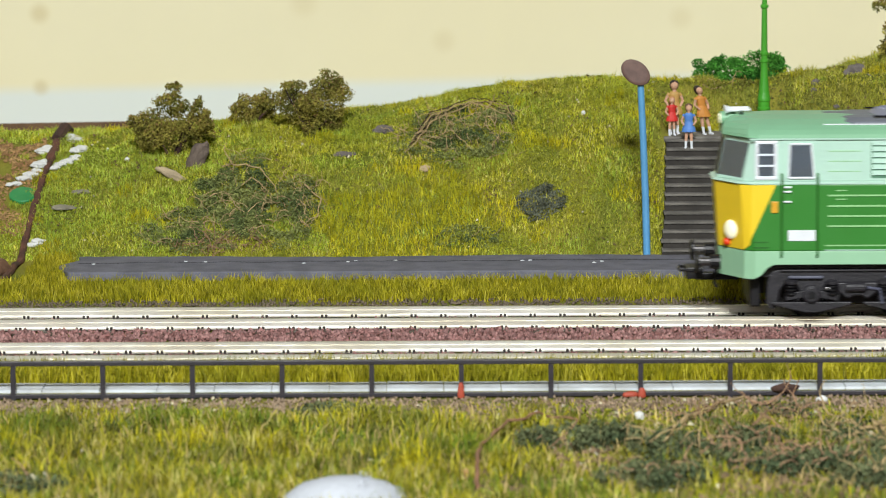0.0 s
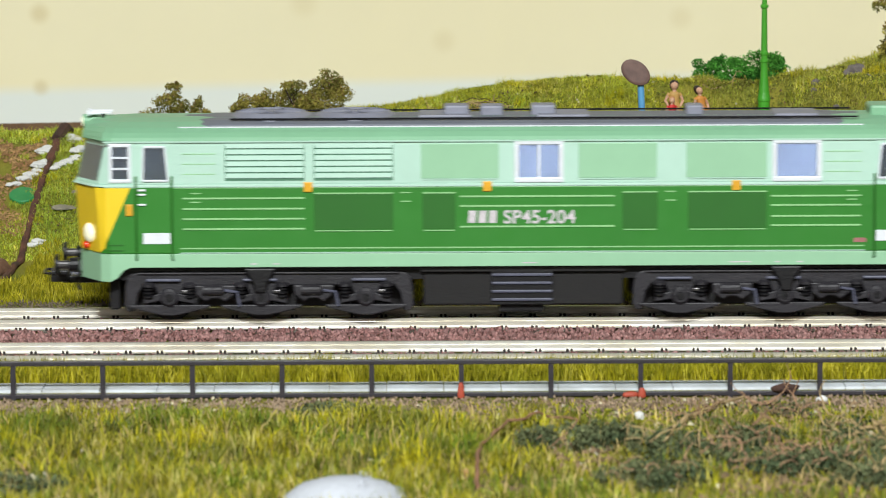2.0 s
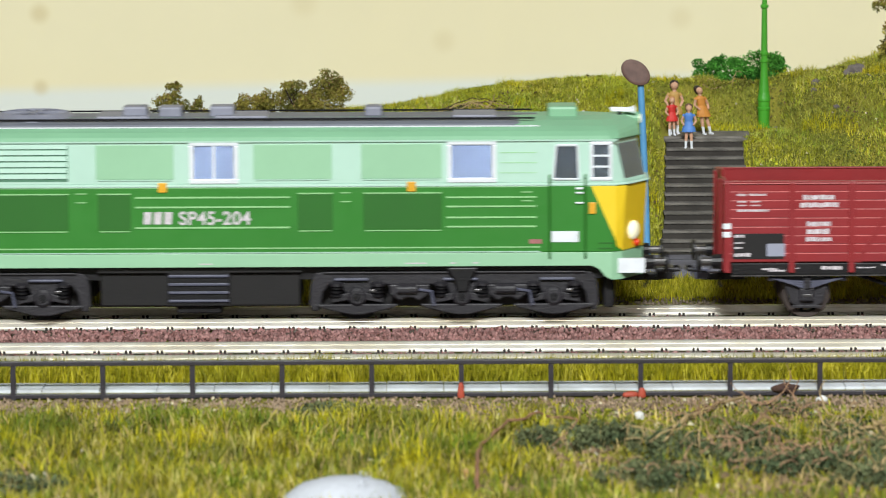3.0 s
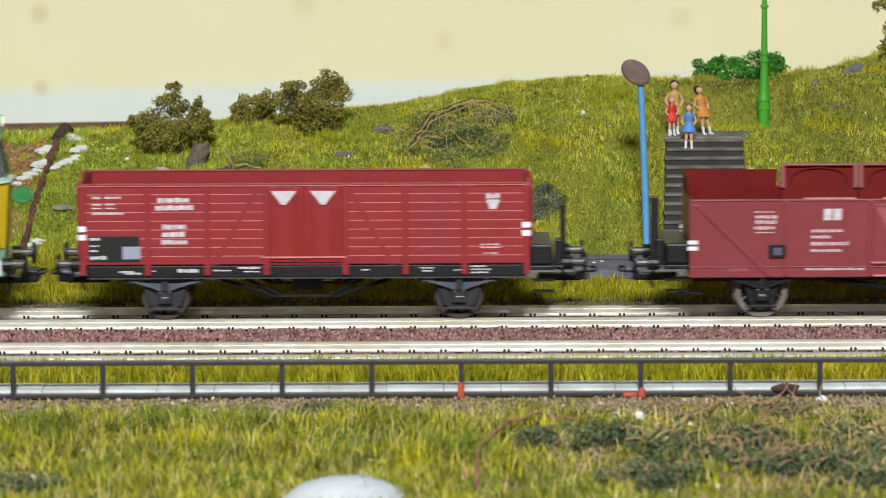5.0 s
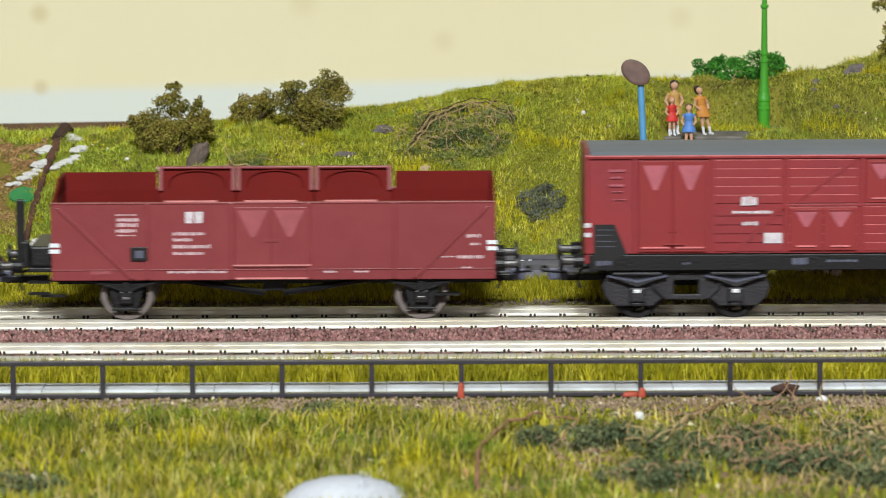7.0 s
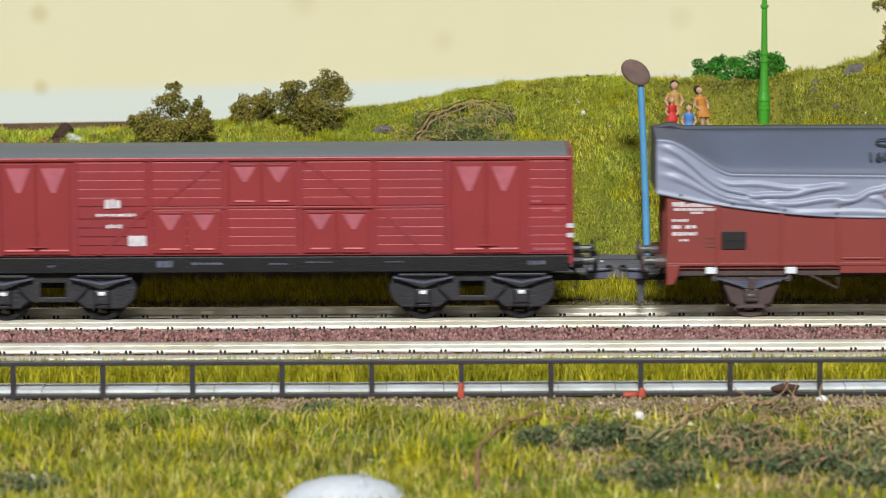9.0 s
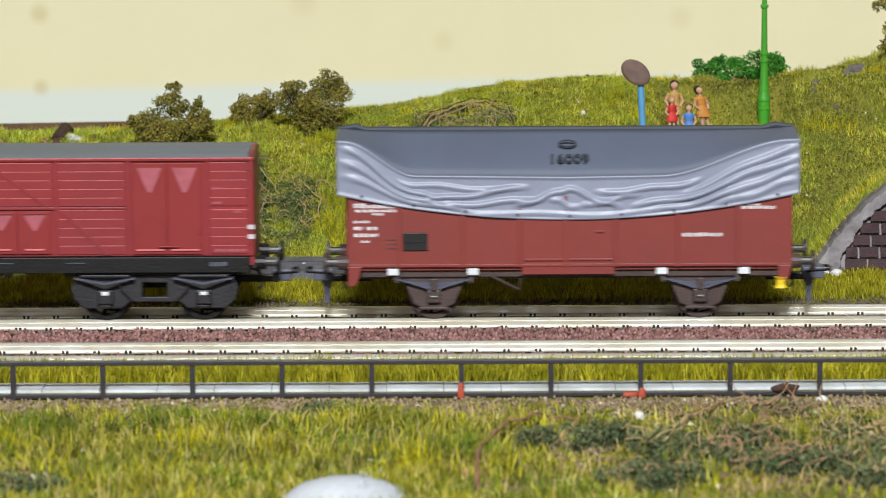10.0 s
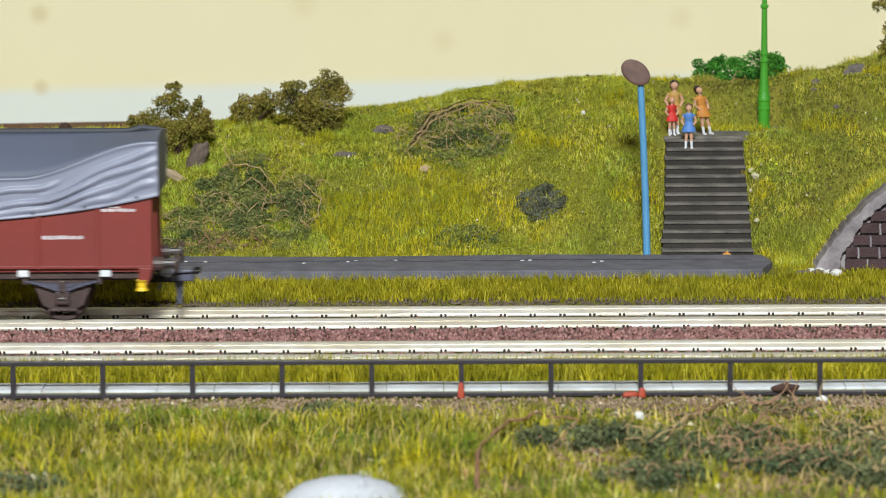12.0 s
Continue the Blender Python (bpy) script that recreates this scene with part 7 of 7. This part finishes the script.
def lamp_post():
    x, y = 86.9, 157
    z = gz(x, y)
    l = thing("lamp_post", x, y, z, label="tall bright green cast lamp post with a turned base", category="lamp post")
    m = mat("lamp_green", (70, 156, 44), 0.4, scale=200, vary=0.08, bump=0.05, coat=0.2)
    part("foot", lathe(bmesh.new(), [(2.6, -1.5), (2.6, 0.1), (2.1, 0.5), (1.5, 0.9)], 0, 0, 20), m, l)
    part("base", lathe(bmesh.new(), [(1.48, 0.6), (1.63, 5.2), (1.75, 5.4), (1.77, 5.9), (1.58, 6.1), (1.63, 7.6), (1.79, 7.8), (1.77, 8.3), (1.45, 10.0), (1.18, 13.0), (1.01, 16.0), (1, 18.0), (1.24, 18.3), (1.25, 18.8), (0.97, 19.1), (0.98, 20.0), (1.23, 20.3), (1.24, 20.8), (0.9, 21.2)], 0, 0, 20), m, l, smooth=False)
    part("shaft", lathe(bmesh.new(), [(0.9, 21.2), (0.72, 32.6), (1.1, 33.0), (1.1, 33.6), (0.7, 33.9), (0.65, 42), (0.2, 42.6)], 0, 0, 16), m, l)


def brick_wall():
    w = thing("wall_wing", label="dark purple-brown brick wing wall with grey mortar capping", category="wall", kind="structure")
    plaster = mat("grey_mortar", (150, 144, 148), 0.85, scale=90, vary=0.3, bump=0.8, other=(96, 88, 94), fine=10)
    brick_m = mat("purple_brown_brick", (76, 56, 60), 0.85, scale=200, vary=0.25, bump=0.7)
    edge = [(90.5, -3.6), (93.0, 1.0), (95.6, 5.0), (98.0, 8.2), (100.5, 11.3), (105, 16), (110, 20), (120, 25), (150, 27)]
    inner = [(98.2, -3.6), (98.8, 2.4), (100.8, 5.6), (102.6, 8.8), (104.4, 11.6), (107.2, 14.2), (112, 17.2), (122, 20.5), (150, 22)]
    pj = random.Random(77)

    def rough_line(line, amp):
        xs, zs = [p[0] for p in line], [p[1] for p in line]
        out = []
        for i in range(41):
            t = i / 40 * (len(line) - 1)
            k = min(int(t), len(line) - 2)
            out.append((xs[k] + (xs[k + 1] - xs[k]) * (t - k) + pj.uniform(-amp, amp), zs[k] + (zs[k + 1] - zs[k]) * (t - k) + pj.uniform(-amp, amp)))
        return out
    bm = bmesh.new()
    prism(bm, rough_line(edge, 0.2) + rough_line(inner, 0.35)[::-1], 66.4, 77)
    part("capping", bm, plaster, w, "grey mortar capping", bev=0.5)
    core = bmesh.new()
    prism(core, inner + [(150, -4), (97, -4)], 68.4, 72)
    part("mortar", core, plaster, w)
    pr = random.Random(12)
    xs, zs = [x for x, z in inner], [z for x, z in inner]
    row, z = 0, -3.4
    while z < 20:
        h = 3.0
        x = 97.4 - (2.7 if row % 2 else 0)
        while x < 149:
            wd = 5.5 + pr.uniform(-0.5, 0.5)
            xa = max(x, float(np.interp(z + 1.2, zs, xs)) + 0.1)
            top = min(z + h, float(np.interp((xa + x + wd) / 2, xs, zs)) + 0.3)
            if x + wd - xa > 1.4 and top - z > 1.2:
                g = 0.24
                b = bmesh.new()
                o = [(xa + g + pr.uniform(0, 0.25), z + g), (x + wd - g, z + g + pr.uniform(0, 0.2)), (x + wd - g - pr.uniform(0, 0.25), top - g), (xa + g, top - g - pr.uniform(0, 0.2))]
                prism(b, o, 67.3 - pr.uniform(0, 0.35), 68.6)
                part("brick", b, brick_m, w)
            x += wd
        z += h
        row += 1


def figure(x, y, dress, hair, height, turn, label, lean=0.0, socks=None, arms=1, z=None, stride=0.5):
    """A painted model figure, one plain mesh."""
    k = height / 17.0
    mats = [dress, SKIN, hair, socks or WHITE]
    bm = bmesh.new()

    def colour(first, i):
        bm.faces.ensure_lookup_table()
        for f in bm.faces[first:]:
            f.material_index = i
    n = 0
    for s in (-1, 1):
        foot = 0.75 * s + s * stride * 0.4
        tube(bm, [(foot, 0, 0.3), (foot * 0.95, 0, 2.8)], [0.36, 0.5], 8)
        tube(bm, [(foot, 0.4, 0.25), (foot * 1.1, -1.0, 0.3)], [0.5, 0.42], 6)
        colour(n, 3)
        n = len(bm.faces)
        tube(bm, [(foot * 0.95, 0, 2.8), (0.65 * s, 0, 7.4)], [0.48, 0.7], 8)
        colour(n, 1)
        n = len(bm.faces)
    lathe(bm, [(2.35, 6.3), (2.2, 7.4), (1.75, 8.8), (1.3, 10.2), (1.45, 11.6), (1.5, 12.6), (1.1, 13.3), (0.5, 13.7)], 0, 0, 14, 0.72)
    colour(n, 0)
    n = len(bm.faces)
    for s in (-1, 1):
        tube(bm, [(s * 1.35, 0, 12.9), (s * 1.8, 0, 12.2)], [0.5, 0.52], 7)
        colour(n, 0)
        n = len(bm.faces)
        tube(bm, [(s * 1.75, 0, 12.3), (s * (1.9 + 0.45 * arms), 0.2, 10.4), (s * (2.0 - 0.5 * arms), -1.0, 8.8)], [0.45, 0.42, 0.34], 7)
        colour(n, 1)
        n = len(bm.faces)
    lathe(bm, [(0.5, 13.4), (0.5, 14.1), (0.85, 14.5), (1.1, 15.2), (1.02, 16.0), (0.5, 16.6)], 0, -0.15, 12)
    colour(n, 1)
    n = len(bm.faces)
    lathe(bm, [(0.7, 14.0), (1.1, 14.6), (1.28, 15.6), (1.15, 16.5), (0.5, 17.0)], 0, 0.4, 12)
    colour(n, 2)
    for v in bm.verts:
        v.co = Vector((v.co.x * k * 1.16, v.co.y * k * 1.15, v.co.z * k))
        v.co.x += lean * v.co.z
    ob = part("figurine", bm, mats)
    ob.matrix_basis = pose(x * MM, y * MM, (gz(x, y) if z is None else z) * MM, 0, 0, turn)
    return tagged(ob, label, "figurine", "figurines on the steps")


def red_pegs():
    red = mat("orange_red_plastic", (172, 72, 50), 0.6, scale=200, vary=0.2)
    for x, y, w, h, lab in ((3.6, -92.6, 0.7, 3.2, "small orange-red peg at the railing foot"), (38.9, -91.6, 1.7, 1.0, "orange-red clip lying at the railing"), (41.2, -93.0, 0.8, 2.0, "small orange-red peg at the railing foot")):
        bm = bmesh.new()
        lathe(bm, [(w, 0), (w * 1.05, h * 0.3), (w * 0.8, h * 0.8), (w * 0.4, h)], 0, 0, 10, 0.5)
        p = part("peg", bm, red)
        p.matrix_basis = pose(x * MM, y * MM, (gz(x, y) + 0.6) * MM, 0, 0, 10)
        tagged(p, lab, "peg", "pegs at the railing")
    rock("stone", 71.2, -90.6, 1.5, (1.8, 0.6, 0.7), DARK_TWIG, "brown chip of bark on the kerb", 90, "small stones", 1.9)
    bm = bmesh.new()
    prism(bm, [(-1.3, 0.1), (-0.5, 0.0), (0.6, 0.3), (1.2, 0.0), (1.1, 0.8), (0.5, 1.1), (0.2, 1.8), (-0.4, 1.2), (-1.0, 1.0)], -0.15, 0.15)
    lf = part("dry_leaf", bm, mat("amber_leaf", (196, 140, 66), 0.8, scale=300, vary=0.2))
    lf.matrix_basis = pose(72.6 * MM, 94.6 * MM, -0.9 * MM, -25, 0, 10)
    tagged(lf, "small amber dry leaf on the lowest step", "leaf")


SKIN = mat("painted_skin", (206, 160, 132), 0.6, scale=400, vary=0.1)


def wall_debris():
    pr = random.Random(31)
    for i in range(16):
        x, y = 91.5 + pr.uniform(-3.0, 6.0), 65.2 + pr.uniform(-1.0, 0.8)
        rock("stone", x, y, pr.uniform(0.7, 1.6), (1.1, 0.9, 0.7), WHITE_STONE if i % 2 else STONE, "pale mortar rubble at the foot of the wing wall", 120 + i, "mortar rubble", 1.5)


room()
backdrop()
ground()
locomotive()
open_wagon()
lidded_wagon()
van()
sheeted_wagon()
brick_wall()
bushes()
covers()
rocks()
white_mound()
wall_debris()
timber_edge()
road_sign()
lamp_post()
DARK_HAIR = mat("dark_hair_paint", (44, 34, 32), 0.6, scale=400)
ORANGE = mat("orange_dress", (206, 138, 62), 0.6, scale=300, vary=0.1)
figure(61.8, 142.5, mat("ochre_dress", (190, 150, 84), 0.6, scale=300), DARK_HAIR, 14.4, 5, "painted model figure in ochre with dark hair on the landing", z=25.6)
figure(61.0, 139.0, mat("red_dress", (204, 48, 42), 0.6, scale=300), mat("fair_hair_paint", (196, 140, 92), 0.6, scale=300), 10.4, 10, "small painted figure in a red dress on the landing", z=25.6)
figure(65.0, 131.4, mat("blue_dress", (84, 132, 204), 0.6, scale=300), mat("brown_hair_paint", (96, 66, 54), 0.6, scale=300), 11.8, -5, "small painted figure in a blue dress on the top step", z=23.05)
figure(70.6, 141.0, ORANGE, DARK_HAIR, 13.2, 30, "painted model figure in an orange dress with dark hair", lean=-0.24, z=25.6, stride=1.0)
red_pegs()
fence()
path()
steps()
track(0, "silver model railway track with dark sleepers, in use by the train")
track(-50.5, "silver model railway track with dark sleepers, empty")
kerb()
trackbed()
turf()
grasses()


# ---------------------------------------------------------------- what moves
# Seconds and millimetres travelled along the track; the train runs towards -x.
TRAVEL = [(0.0, 108.8), (0.5, 73.7), (1.0, 36.1), (1.5, 0.0), (2.0, -37.5), (2.5, -73.0), (3.0, -111.1), (3.2, -125.5),
          (4.8, -242.6), (5.0, -257.5), (5.5, -292.9), (6.0, -330.3), (6.5, -365.1), (7.0, -402.5), (7.2, -416.7),
          (8.8, -532.2), (9.0, -546.9), (9.5, -582.0), (10.0, -619.3), (10.5, -654.1), (11.0, -692.0), (11.5, -727.0), (12.0, -764.7)]
TRAIN_Y = 0.0


def motions():
    for vehicle, x0 in TRAIN:
        walk(vehicle, [(t, pose((x0 + d) * MM, TRAIN_Y * MM, 0)) for t, d in TRAVEL])
    times, far = [t for t, d in TRAVEL], [d for t, d in TRAVEL]
    for wheel, (x, z, radius) in WHEELS:
        rows = []
        for i in range(121):
            d = float(np.interp(i / 10, times, far))
            rows.append((i / 10, pose(x * MM, 0, z * MM, 0, math.degrees(d / radius), 0)))
        walk(wheel, rows)


motions()
